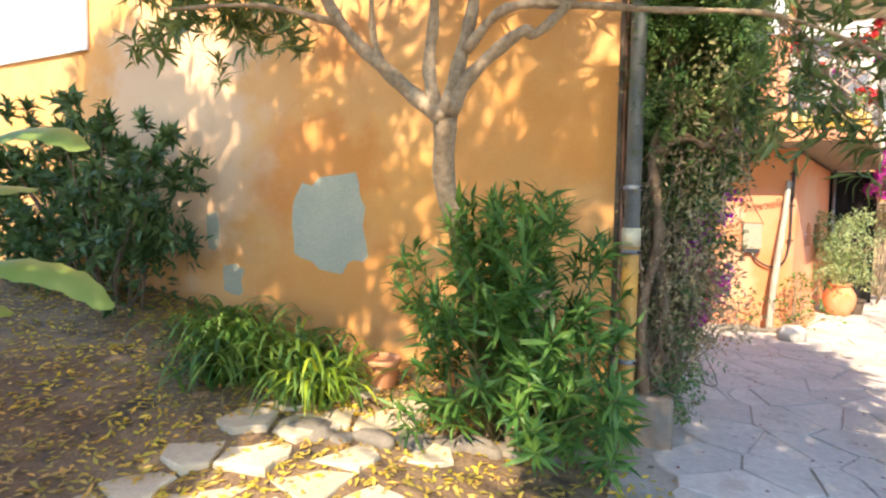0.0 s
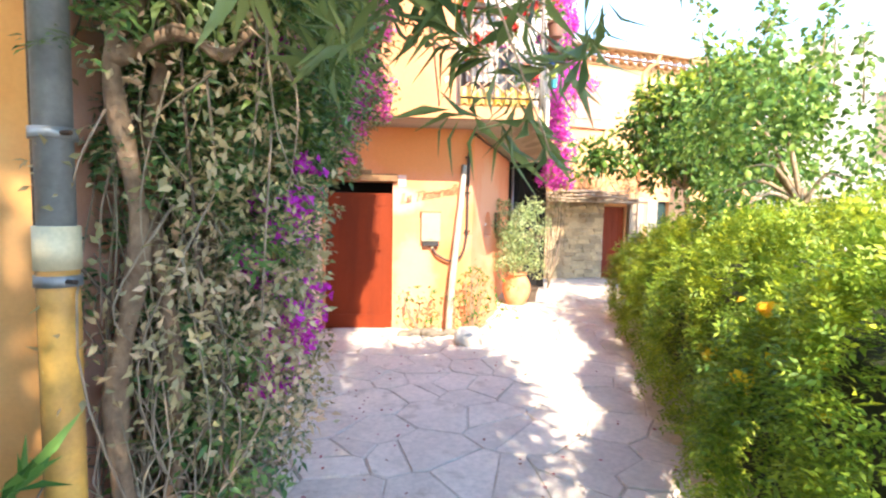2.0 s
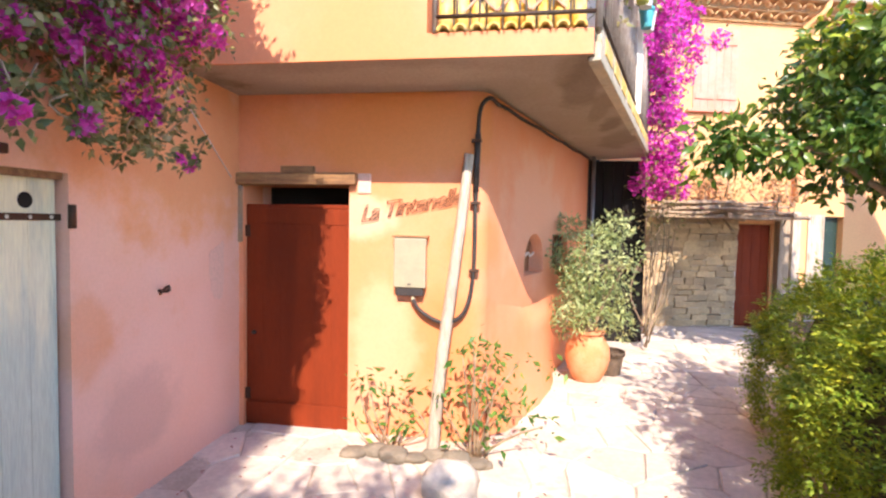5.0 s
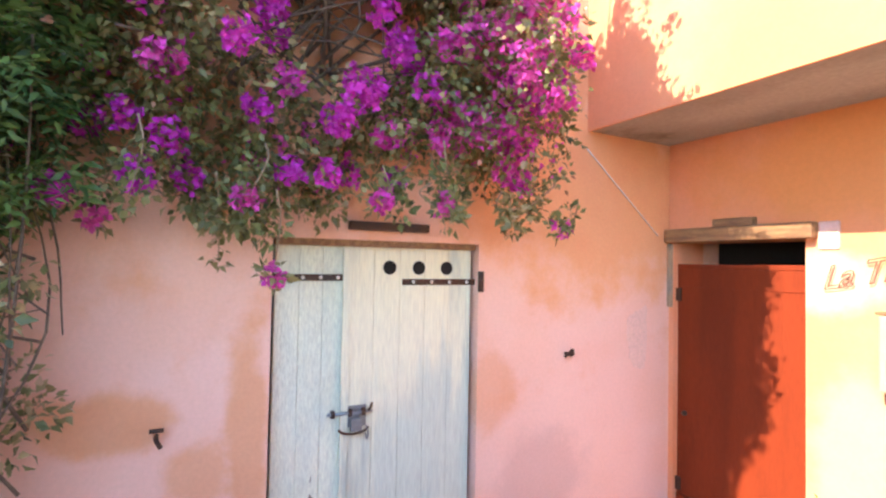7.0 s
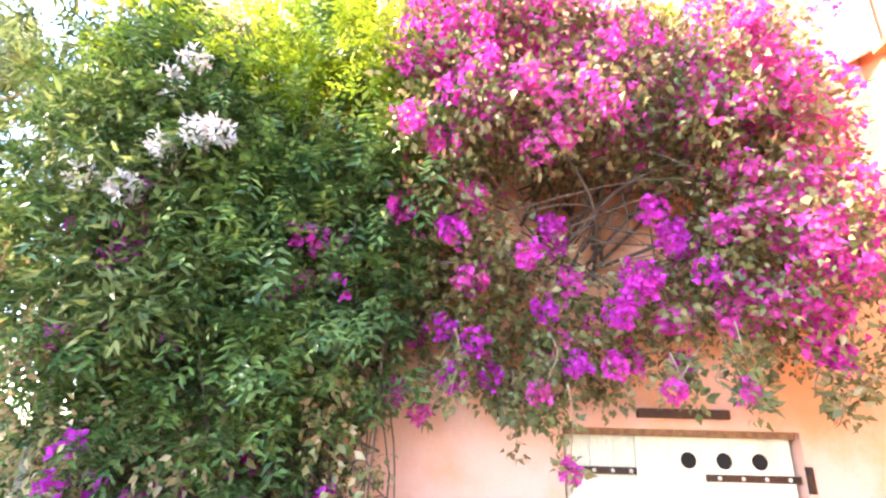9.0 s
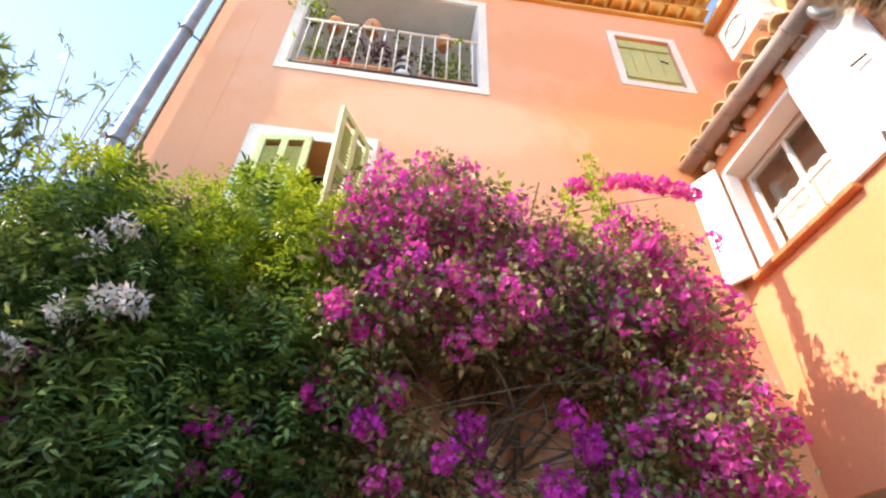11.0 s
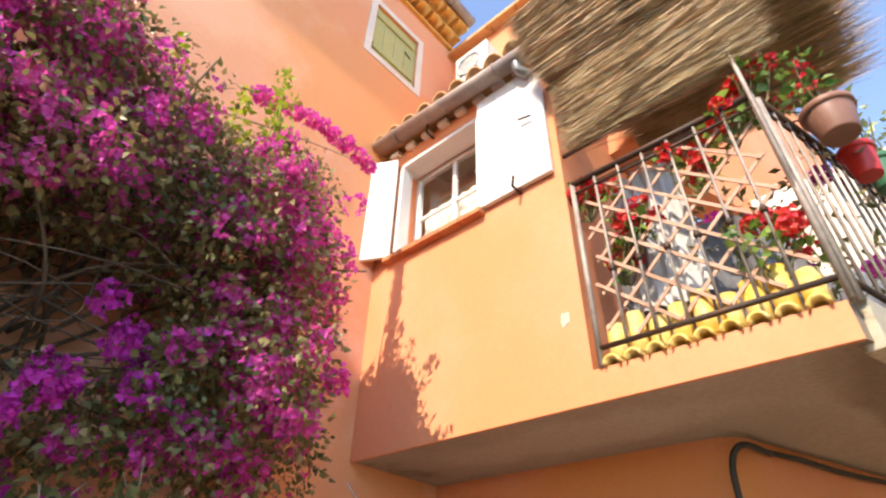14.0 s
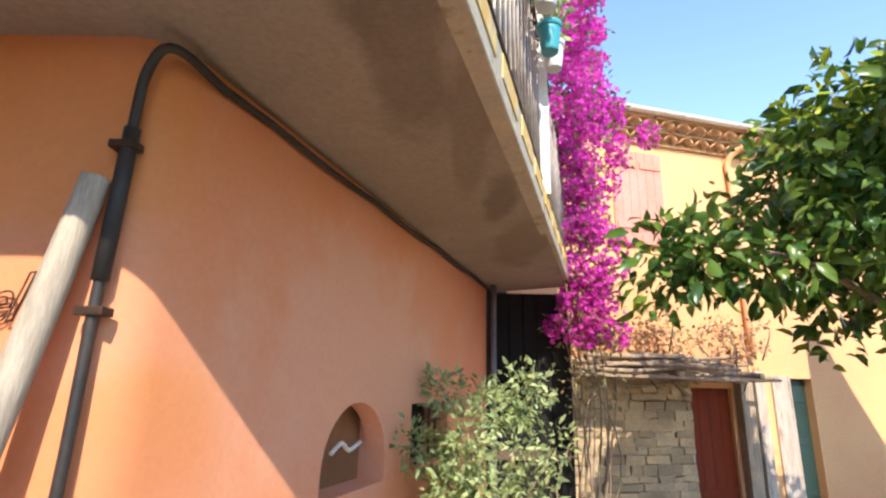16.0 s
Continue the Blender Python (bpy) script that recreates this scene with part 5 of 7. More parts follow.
# pots hung along the side railing
for i, (mname, r) in enumerate((("pot_brown", 0.15), ("pot_red", 0.12), ("pot_green", 0.13), ("pot_blue", 0.1), ("pot_red", 0.1), ("pot_lime", 0.11), ("pot_white", 0.12), ("pot_teal", 0.11), ("pot_white", 0.11))):
    t = 0.07 + 0.058 * i
    q = Vector((2.52, UY + 0.05, 0)).lerp(BE, t)
    out = Vector((d2.y, -d2.x, 0))
    r *= 0.8 if i == 0 else 0.68
    c = q + out * (r + 0.04)
    zz = 4.08 - 0.02 * i - 0.08 * (i % 2)
    hp = pot((c.x, c.y, zz - 0.17), r, 0.2, mname, mname.split("_")[1] + " flower pot hung outside the balcony railing", group="pots on the balcony railing")
    part("hook", tube([(c.x, c.y, zz), (q.x, q.y, zz + 0.09), (q.x - 0.02 * out.x, q.y, zz + 0.03)], 0.006, 5), "iron", hp)
    small_plant("potted_plant", (c.x, c.y, zz + 0.02), 0.16, 0.28, "leaf_pot" if i % 3 else "leaf_tree", 70, "small leafy plant in a railing pot", "petal_red" if i in (0, 4) else None, 30)
for x, z, r in ((1.5, 4.1, 0.12), (1.62, 3.6, 0.13), (1.75, 3.75, 0.12), (2.12, 3.95, 0.15), (2.35, 4.15, 0.2), (2.45, 4.3, 0.16), (2.3, 3.3, 0.13)):
    small_plant("geranium", (x, UY + 0.12, z - 0.2), r, 0.3, "leaf_tree", 60, "red flowering geranium behind the balcony railing", "petal_red", 130, 0.05, 0.05)

small_plant("balcony_shrub", (2.2, UY + 0.75, 2.95), 0.5, 1.1, "leaf_boug", 500, "leafy magenta shrub standing in the shade of the balcony", "bract_bright", 260)

# ---- far house ----
far_eave = genoise("eave_far", (3.4, FY), (1, 0), 8.4, 5.5, "tile", "double row of tiles under the far eave")
far_roof = roof("roof_far_house", [(3.2, FY - 0.34, 5.83), (12, FY - 0.34, 5.83), (12, FY + 4, 7.2), (3.2, FY + 4, 7.2)], 0.06, "tile", "tiled roof of the far house")
far_gutter = gutter("far_gutter", (7.9, FY - 0.38, 5.83), (3.3, FY - 0.38, 5.86), 0.06, "pale gutter along the far eave", "white_trim", 6)
fp = thing("far_drainpipe", (6.85, FY - 0.06, 2.2), "cream painted drainpipe on the far house", "drainpipe")
part("pipe", tube(curve_points([(7.05, FY - 0.36, 5.8), (7.0, FY - 0.3, 5.6), (6.85, FY - 0.07, 5.35), (6.85, FY - 0.07, 4.8), (6.85, FY - 0.07, 2.2)], 5), 0.045, 10), "plaster_cream", fp)
far_shutters = []
for x in (5.1, 5.46):
    far_shutters.append(plank_shutter("pink_shutter", 0.36, 3.86, 5.3, pose(x, FY - 0.02, 0), "pink_paint", "faded pink wooden shutter closed over the far window", planks=3, braces=2, latch=False))
sl = thing("far_sill", (5.46, FY, 3.8), "pink stone sill of the far window", "sill", kind="structure")
part("sill", box((5.0, FY - 0.08, 3.8), (5.92, FY + 0.02, 3.85), 0.006), "pink_paint", sl)
fd = thing("far_door", (6.2, FY, -0.15), "closed rusty red plank door of the far house", "door")
for i in range(4):
    part("plank", box((5.925 + 0.148 * i, FY + 0.05, -0.14), (6.07 + 0.148 * i, FY + 0.09, 1.77), 0.003), "red_door", fd)
part("cross_board", box((5.94, FY + 0.03, 0.35), (6.5, FY + 0.05, 0.43), 0.003), "red_door", fd)
far_back = tagged(part("far_dark_back", box((5.8, FY + 0.5, -0.3), (8.2, FY + 0.6, 2.6)), "dark"), "near-black block standing for the unlit rooms behind the far doors", "wall", kind="structure")
porch_posts = []
for x0, x1, mname, lab in ((6.56, 6.74, "wood_grey", "weathered grey timber post of the far porch"), (6.78, 6.92, "wood_pale", "whitewashed post of the far porch")):
    ps = thing("porch_post", (x0, FY - 0.1, -0.15), lab, "post")
    porch_posts.append(ps)
    part("post", box((x0, FY - 0.14, -0.15), (x1, FY - 0.003, 2.02), 0.012), mname, ps)
jm = thing("trim_dark_door", (7.2, FY, -0.15), "whitewashed jamb beside the dark doorway", "jamb", kind="structure")
part("jamb", box((7.12, FY - 0.03, -0.15), (7.4, FY - 0.002, 1.98), 0.008), "wood_pale", jm)
dd = thing("dark_door", (7.57, FY, -0.15), "dark green door standing in the far doorway", "door")
part("leaf", box((7.41, FY + 0.12, -0.15), (7.74, FY + 0.16, 1.94), 0.004), "dark_green", dd)
for z in (0.3, 1.0, 1.6):
    part("panel_rail", box((7.43, FY + 0.105, z), (7.72, FY + 0.12, z + 0.08), 0.004), "dark_green", dd)

awning = thing("branch_awning", (5.5, FY - 0.3, 1.85), "rough awning of weathered branches over the far wall", "awning")
starts = np.stack([RNG.uniform(4.1, 5.2, 46), FY - RNG.uniform(0.0, 0.8, 46), RNG.uniform(1.86, 2.12, 46)], 1)
ends = starts + np.stack([RNG.uniform(0.9, 1.6, 46), RNG.normal(size=46) * 0.08, RNG.normal(size=46) * 0.05], 1)
bm = bmesh.new()
for k in range(46):
    pts = curve_points([starts[k], (starts[k] + ends[k]) / 2 + RNG.normal(size=3) * 0.04, ends[k]], 4)
    tube(pts, 0.012 + 0.016 * RNG.random(), 6, bm)
tagged(part("branch_mass", bm, "wood_grey", awning), kind="stuff")
# solid sheet added under the branches so the awning shades the wall
part("mat", box((4.0, FY - 0.8, 1.865), (6.6, FY - 0.005, 1.9), 0.006), "wood_grey", awning)
for x in (4.3, 5.3, 6.3):
    part("bearer", tube([(x, FY + 0.02, 2.0), (x, FY - 0.85, 1.93)], 0.035, 8), "wood_grey", awning)

# near-black boards added to stand for the shade in the passage
gate = thing("passage_dark_boards", (3.4, 14.0, -0.12), "near-black boards added for the shade in the passage under the balcony", "gate")
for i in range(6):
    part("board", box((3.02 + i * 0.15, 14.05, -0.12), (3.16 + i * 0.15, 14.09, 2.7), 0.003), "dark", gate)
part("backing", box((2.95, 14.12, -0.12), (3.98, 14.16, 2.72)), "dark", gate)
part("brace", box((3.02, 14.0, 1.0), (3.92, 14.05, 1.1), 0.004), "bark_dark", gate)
dp = thing("passage_pipe", (3.12, 13.7, -0.12), "pale thin drainpipe at the end of the side wall", "drainpipe")
part("pipe", tube([(3.12, 13.72, -0.12), (3.12, 13.72, 2.74)], 0.03, 10), "zinc", dp)
# pale neighbour house behind the trees, and walls that close the place
wall("wall_right_house", (8.6, 13.6), (0.75, -1), 9.0, -0.3, 5.2, 0.3, [(2.0, 2.8, 2.6, 4.0)], "white_trim", "pale plastered neighbouring house beyond the trees")
nb = thing("neighbour_shutter", (9.9, 11.7, 2.6), "grey closed shutter on the pale house", "shutter")
part("board_panel", box((2.02, 0.05, 2.62), (2.78, 0.09, 3.98), 0.004, pose(8.6, 13.6, 0, 0, 0, math.degrees(math.atan2(-1, 0.75)))), "wood_grey", nb)
wall("wall_behind", (12.0, -9.0), (-1, 0), 22.0, -0.4, 2.6, 0.3, [], "plaster_cream", "low garden wall closing the place behind")

# ---- pots and stones by the path ----
urn = thing("terracotta_jar", (2.87, 11.85, PATH_Z), "large rounded terracotta jar standing on the paving", "jar")
part("body", turned([(0.14, 0), (0.165, 0.02), (0.225, 0.14), (0.26, 0.28), (0.25, 0.4), (0.195, 0.51), (0.16, 0.55)], (2.87, 11.85, PATH_Z), 32), "terracotta", urn)
part("rim", turned([(0.16, 0.55), (0.19, 0.56), (0.195, 0.59), (0.178, 0.605), (0.15, 0.6), (0.14, 0.57)], (2.87, 11.85, PATH_Z), 32), "terracotta", urn)
pot((3.18, 12.15, PATH_Z), 0.17, 0.3, "bark_dark", "dark clay pot standing behind the terracotta jar")


def leafy_bush(name, at, spread, z0, z1, count, leaf, length, width, label, stems=12, stem_mat="bark", clump=0.16, k=40, category="shrub", **kw):
    """A loose shrub: stems from the base, clumps of leaves round their tips."""
    b = thing(name, at, label, category)
    base = np.array(at, float)
    c = base + np.stack([RNG.normal(size=k) * spread[0] * 0.5, RNG.normal(size=k) * spread[1] * 0.5, RNG.uniform(z0, z1, k)], 1)
    twigs("stem_mass", [base + np.array([RNG.normal() * 0.04, RNG.normal() * 0.04, 0]) for _ in range(stems)], c[:stems], 0.012, stem_mat, b, 0.08)
    p, o, _ = clumps(c, clump, count, inner=0.2)
    foliage("leaves", p, o, leaf, b, length, width, **kw)
    return b


leafy_bush("potted_shrub", (2.9, 11.87, PATH_Z + 0.58), (0.46, 0.4), 0.05, 1.25, 5000, "leaf_pot", 0.06, 0.024, "pale green bushy shrub growing in the terracotta jar", stems=18, k=46, clump=0.17)
leafy_bush("wall_weed", (1.05, 9.62, PATH_Z), (0.3, 0.1), 0.12, 0.6, 90, "leaf_oleander", 0.07, 0.032, "straggly green weed at the foot of the orange wall", stems=7, k=12, clump=0.12)
leafy_bush("wall_weed", (1.78, 9.55, PATH_Z), (0.42, 0.16), 0.15, 0.95, 330, "leaf_oleander", 0.07, 0.03, "straggly green weed at the foot of the orange wall", stems=10, k=24, clump=0.12)


def boulder(name, at, size, material, label, seed, group="", category="stone"):
    """An uneven rounded stone."""
    bm = bmesh.new()
    bmesh.ops.create_icosphere(bm, subdivisions=3, radius=1.0)
    for v in bm.verts:
        q = v.co.copy()
        r = 1 + 0.25 * noise.noise(q * 1.1 + Vector((seed * 3.7, 0, 0))) + 0.08 * noise.noise(q * 3.5 + Vector((0, seed * 2.1, 0)))
        q = Vector([math.copysign(abs(c) ** 0.75, c) for c in q])
        v.co = Vector((q.x * size[0] * r + at[0], q.y * size[1] * r + at[1], q.z * size[2] * r + at[2] + size[2] * 0.7))
    return tagged(part(name, bm, material, None, "", True), label, category, group)


boulder("boulder", (1.64, 8.95, PATH_Z), (0.19, 0.14, 0.13), "rock", "pale rounded boulder lying on the paving", 1)
for k in range(7):
    boulder("kerb_stone", (0.82 + 0.16 * k, 9.42 + 0.05 * math.sin(k * 2), PATH_Z), (0.11, 0.07, 0.035 + 0.012 * (k % 3)), "stone_border", "small rough stone edging the weeds", 5 + k, "stones at the wall foot")
foot = tagged(part("wall_planter", box((-0.375, 4.19, -0.25), (0.05, 5.4, 0.26), 0.03), "render_ledge"), "low rendered ledge under the ivy", "ledge", kind="structure")


# ---- climbers on the house ----
def fronds(count, bases, outs, pairs=4, length=0.13, leaflet=0.04):
    """Feathered leaves: pairs of leaflets along an arching stalk."""
    idx = RNG.integers(0, len(bases), count)
    d = unit(outs[idx] + 0.4 * RNG.normal(size=(count, 3)) + np.array([0, 0, -0.25]))
    s = unit(np.cross(d, np.array([0, 0, 1.0]) + 0.3 * RNG.normal(size=(count, 3))))
    u = np.cross(s, d)
    p, o, n = [], [], []
    for k in range(pairs):
        t = (k + 1) / pairs
        at = bases[idx] + d * length * t - np.array([0, 0, 1.0]) * 0.03 * t * t
        for sg in (-1, 1):
            p.append(at)
            o.append(unit(s * sg + 0.55 * d))
            n.append(u)
    p.append(bases[idx] + d * length)
    o.append(d)
    n.append(u)
    return np.concatenate(p), np.concatenate(o), np.concatenate(n)


def frond_leaves(name, count, bases, outs, material, parent, leaflet=0.04, width=0.015, label="", **k):
    p, o, n = fronds(count, bases, outs, **k)
    sc = 1 + 0.2 * RNG.normal(size=len(p)).clip(-2, 2)
    return tagged(link_mesh(name, leaf_mesh(name, p, o, n, leaflet * sc, width * sc, 0.4, 0.15), material, parent, label), kind="stuff")


boug = thing("bougainvillea", (GX + 0.05, 7.0, 1.9), "magenta bougainvillea with leafy branches climbing the pink wall", "climber")
c = RNG.uniform((-0.3, 5.95, 2.05), (0.75, 8.55, 5.0), (2600, 3))
top = 4.5 - 0.2 * (c[:, 1] - 6.2).clip(0) - 0.45 * c[:, 0].clip(0) + 0.15 * np.sin(c[:, 1] * 5.0)
bottom = 2.2 + 0.16 * np.sin(c[:, 1] * 4.2 + 1) + 0.45 * (c[:, 1] > 8.2)
depth = -0.12 + 0.78 * np.clip((c[:, 2] - 1.95) / (0.6 + 0.7 * (7.9 - c[:, 1]).clip(0, 1)), 0, 1) - 0.3 * np.clip((c[:, 2] - 4.0) / 0.8, 0, 1)
hole = ((c[:, 1] - 7.0) / 0.5) ** 2 + ((c[:, 2] - 2.95) / 0.3) ** 2 < 1
hole |= ((c[:, 1] - 6.45) / 0.2) ** 2 + ((c[:, 2] - 3.1) / 0.15) ** 2 < 1
c = c[(c[:, 2] < top) & (c[:, 2] > bottom) & (c[:, 0] < depth) & ~hole & (c[:, 1] < 8.42 - 0.35 * (c[:, 2] - 3.4).clip(0) - 0.75 * c[:, 0].clip(0))]
p, o, _ = clumps(c, 0.13, 38000, inner=0.15, down=0.3)
p[:, 0] = np.maximum(p[:, 0], GX + 0.015)
# some leaves are reddish; their share rises upwards to paint the sunny top
rosy = RNG.random(len(p)) < 0.12 + 0.22 * np.clip((p[:, 2] - 2.9) / 1.0, 0, 1)
foliage("leaves", p[~rosy], o[~rosy], "leaf_boug", boug, 0.041, 0.026)
foliage("reddish_leaves", p[rosy], o[rosy], "leaf_rosy", boug, 0.038, 0.023, label="reddish brown leaves, more of them on top to paint the sun there")
twigs("inner_wood", np.stack([RNG.uniform(GX + 0.03, 0.1, 36), RNG.uniform(6.1, 8.0, 36), RNG.uniform(2.3, 3.4, 36)], 1), np.stack([RNG.uniform(-0.2, 0.45, 36), RNG.uniform(6.0, 8.1, 36), RNG.uniform(2.5, 4.2, 36)], 1), 0.006, "bark_dark", boug, 0.12, 4)
bunch = c[RNG.permutation(len(c))]
outer = bunch[:, 0] > 0.1 + 0.25 * np.clip((bunch[:, 2] - 2.3) / 0.8, 0, 1)
bunch = bunch[outer | (bunch[:, 2] > 3.95)][:190]
east = np.stack([RNG.uniform(0.1, 0.5, 42), RNG.uniform(7.5, 8.25, 42), RNG.uniform(2.7, 4.0, 42)], 1)
crest = np.stack([RNG.uniform(-0.1, 0.4, 95), RNG.uniform(6.0, 8.0, 95), RNG.uniform(3.4, 4.3, 95)], 1)
crest[:, 2] = np.minimum(crest[:, 2], 4.5 - 0.2 * (crest[:, 1] - 6.2).clip(0))
peak = np.stack([RNG.uniform(-0.1, 0.3, 26), RNG.uniform(6.0, 6.7, 26), RNG.uniform(4.2, 4.62, 26)], 1)
pick = np.concatenate([bunch, east, crest, peak])
blossoms("flower_mass", pick, 0.078, 8200, "bract", boug, 0.031, 0.027)
loose = c[RNG.permutation(len(c))][:500]
blossoms("scattered_blossom", loose, 0.06, 1700, "bract", boug, 0.028, 0.024)
low = np.stack([RNG.uniform(0.05, 0.45, 30), RNG.uniform(6.1, 8.1, 30), RNG.uniform(2.15, 2.9, 30)], 1)
blossoms("violet_mass", low, 0.065, 900, "bract_violet_shade", boug, 0.03, 0.025, label="violet bracts with the shade put into their colour")
spray = np.array([(0.12 - 0.08 * t, 7.5 + 0.98 * t, 4.45 + 0.42 * math.sin(0.6 + 1.3 * t)) for t in np.linspace(0, 1, 9)])
blossoms("arching_spray", spray, 0.06, 330, "bract", boug)
twigs("spray_stem", [spray[0] - (0.1, 0.3, 0.3)], [spray[-1]], 0.008, "bark", boug, 0.05)
fringe = np.stack([RNG.uniform(-0.25, 0.1, 34), RNG.uniform(5.7, 7.3, 34), RNG.uniform(1.98, 2.35, 34)], 1)
p, o, _ = clumps(fringe, 0.11, 1300, inner=0.1, down=0.5)
p[:, 0] = np.maximum(p[:, 0], GX + 0.015)
foliage("fringe_leaves", p, o, "leaf_boug", boug, 0.046, 0.029)
blossoms("fringe_blossom", fringe[::5] + np.array([0.1, 0, 0]), 0.065, 230, "bract_violet_shade", boug, 0.03, 0.026)
sprigs = np.stack([RNG.uniform(-0.1, 0.3, 16), RNG.uniform(6.2, 8.4, 16), RNG.uniform(2.0, 2.4, 16)], 1)
tips = sprigs + np.stack([RNG.normal(size=16) * 0.08, RNG.normal(size=16) * 0.12, -RNG.uniform(0.15, 0.4, 16)], 1)
tips[:, 2] = np.where(sprigs[:, 1] > 7.1, tips[:, 2].clip(2.02, None), tips[:, 2])
twigs("hanging_sprig", sprigs, tips, 0.005, "bark", boug, 0.03)
p, o, _ = clumps(np.concatenate([tips, (tips + sprigs) / 2]), 0.07, 900, inner=0.1)
foliage("sprig_leaves", p, o, "leaf_boug", boug, 0.045, 0.028)
blossoms("sprig_blossom", tips[::3], 0.05, 120, "bract", boug)
shoots = np.stack([RNG.uniform(-0.1, 0.3, 9), RNG.uniform(6.2, 8.0, 9), RNG.uniform(4.0, 4.35, 9)], 1)
stip = shoots + np.stack([RNG.normal(size=9) * 0.08, RNG.normal(size=9) * 0.08, RNG.uniform(0.25, 0.6, 9)], 1)
twigs("young_shoots", shoots, stip, 0.006, "leaf_sunny", boug, 0.03)
p, o, _ = clumps(np.concatenate([shoots * (1 - t) + stip * t for t in (0.3, 0.5, 0.7, 0.85, 1.0)]), 0.05, 500, inner=0.1)
foliage("shoot_leaves", p, o, "leaf_sunny", boug, 0.045, 0.028)
stems_from = np.stack([np.full(22, GX + 0.06), RNG.uniform(6.6, 7.2, 22), RNG.uniform(2.6, 3.2, 22)], 1)
stems_to = np.stack([RNG.uniform(-0.2, 0.4, 22), RNG.uniform(6.1, 8.4, 22), RNG.uniform(2.6, 4.5, 22)], 1)
twigs("stem_mass", stems_from, stems_to, 0.013, "bark_dark", boug, 0.12)
part("trunk", tube(curve_points([(GX + 0.08, 5.2, 0.0), (GX + 0.07, 5.25, 1.2), (GX + 0.07, 5.6, 2.4), (GX + 0.07, 6.6, 2.9)], 6), [0.04 - 0.0012 * i for i in range(19)], 9), "bark_dark", boug)

jas = thing("jasmine", (GX + 0.1, 5.2, 0.0), "dense green jasmine with white star flowers on the house wall", "climber")
c = RNG.uniform((-0.33, 4.35, 0.2), (0.6, 6.25, 4.55), (3000, 3))
edge_r = 5.45 + 0.65 * np.clip((c[:, 2] - 1.2) / 1.6, 0, 1) + 0.1 * np.sin(c[:, 2] * 6)
depth = 0.05 + 0.4 * np.clip((c[:, 2] - 0.9) / 1.6, 0, 1) + 0.08 * np.sin(c[:, 1] * 7 + c[:, 2] * 3)
c = c[(c[:, 1] < edge_r) & (c[:, 0] < depth) & (c[:, 2] < 4.25 - 0.7 * c[:, 0].clip(0) + 0.12 * np.sin(c[:, 1] * 6))]
p, o, _ = clumps(c, 0.12, 6500, inner=0.4)
p[:, 0] = np.maximum(p[:, 0], GX + 0.03)
# leaves above this wavy height take the colour that stands for sunlight
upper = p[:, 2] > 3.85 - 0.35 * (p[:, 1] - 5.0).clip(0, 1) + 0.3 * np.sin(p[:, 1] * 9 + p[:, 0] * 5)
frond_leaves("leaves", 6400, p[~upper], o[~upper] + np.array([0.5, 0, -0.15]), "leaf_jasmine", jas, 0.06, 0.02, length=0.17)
# dark twigs added to stand for the shade between the leaves
twigs("inner_wood", np.stack([RNG.uniform(GX + 0.02, 0.1, 260), RNG.uniform(4.4, 5.9, 260), RNG.uniform(0.6, 3.4, 260)], 1), np.stack([RNG.uniform(GX + 0.03, 0.2, 260), RNG.uniform(4.4, 6.0, 260), RNG.uniform(1.2, 4.0, 260)], 1), 0.009, "bark_dark", jas, 0.12, 4)
frond_leaves("sunlit_leaves", 2600, p[upper], o[upper] + np.array([0.3, 0, 0.3]), "leaf_sunny", jas, label="upper leaves coloured yellow-green to paint the sun on them")
edge_c = np.stack([RNG.uniform(-0.3, 0.45, 300), RNG.uniform(4.02, 4.75, 300), RNG.uniform(0.7, 3.95, 300)], 1)
p, o, _ = clumps(edge_c, 0.14, 6500, inner=0.3)
low_c = np.stack([RNG.uniform(0.0, 0.4, 40), RNG.uniform(4.3, 4.65, 40), RNG.uniform(0.7, 2.2, 40)], 1)
q, qo, _ = clumps(low_c, 0.13, 1500, inner=0.3)
p, o = np.concatenate([p, q]), np.concatenate([o, qo])
lowdown = p[:, 2] < 2.5 + 0.4 * np.sin(p[:, 0] * 9)
frond_leaves("outer_leaves", 2900, p[~lowdown], o[~lowdown] + np.array([0.4, -0.3, 0]), "leaf_jasmine", jas)
foliage("faded_leaves", p[lowdown], o[lowdown], "leaf_dull", jas, 0.04, 0.019, label="faded brownish leaves")
whites = np.array([(0.42, 4.95, 3.65), (0.45, 5.05, 3.2), (0.42, 4.9, 3.15), (0.4, 4.75, 2.95), (0.45, 5.15, 3.2), (0.42, 4.85, 3.5), (0.4, 4.55, 3.0)])
blossoms("white_blossom", whites + np.array([0.1, 0, -0.05]), 0.07, 230, "petal_white", jas, 0.045, 0.018, "white star flowers")
blossoms("bud_mass", whites + np.array([0, 0.05, -0.12]), 0.08, 60, "pink_bud", jas, 0.03, 0.006, "slim pink buds")
mag = np.stack([RNG.uniform(0.15, 0.5, 52), RNG.uniform(4.8, 5.75, 52), RNG.uniform(0.6, 2.9, 52)], 1)
mag = mag[(mag[:, 2] < 1.9) | (mag[:, 1] > 5.4)]
fore = np.stack([RNG.uniform(0.1, 0.42, 34), RNG.uniform(4.5, 4.95, 34), RNG.uniform(0.8, 3.0, 34)], 1)
mag[:, 0] = np.where(mag[:, 2] < 1.9, 0.55 * mag[:, 0], mag[:, 0])
mag = np.concatenate([mag, fore])
blossoms("mixed_blossom", mag, 0.065, 900, "bract_violet_shade", jas, label="violet bracts grown through the jasmine")
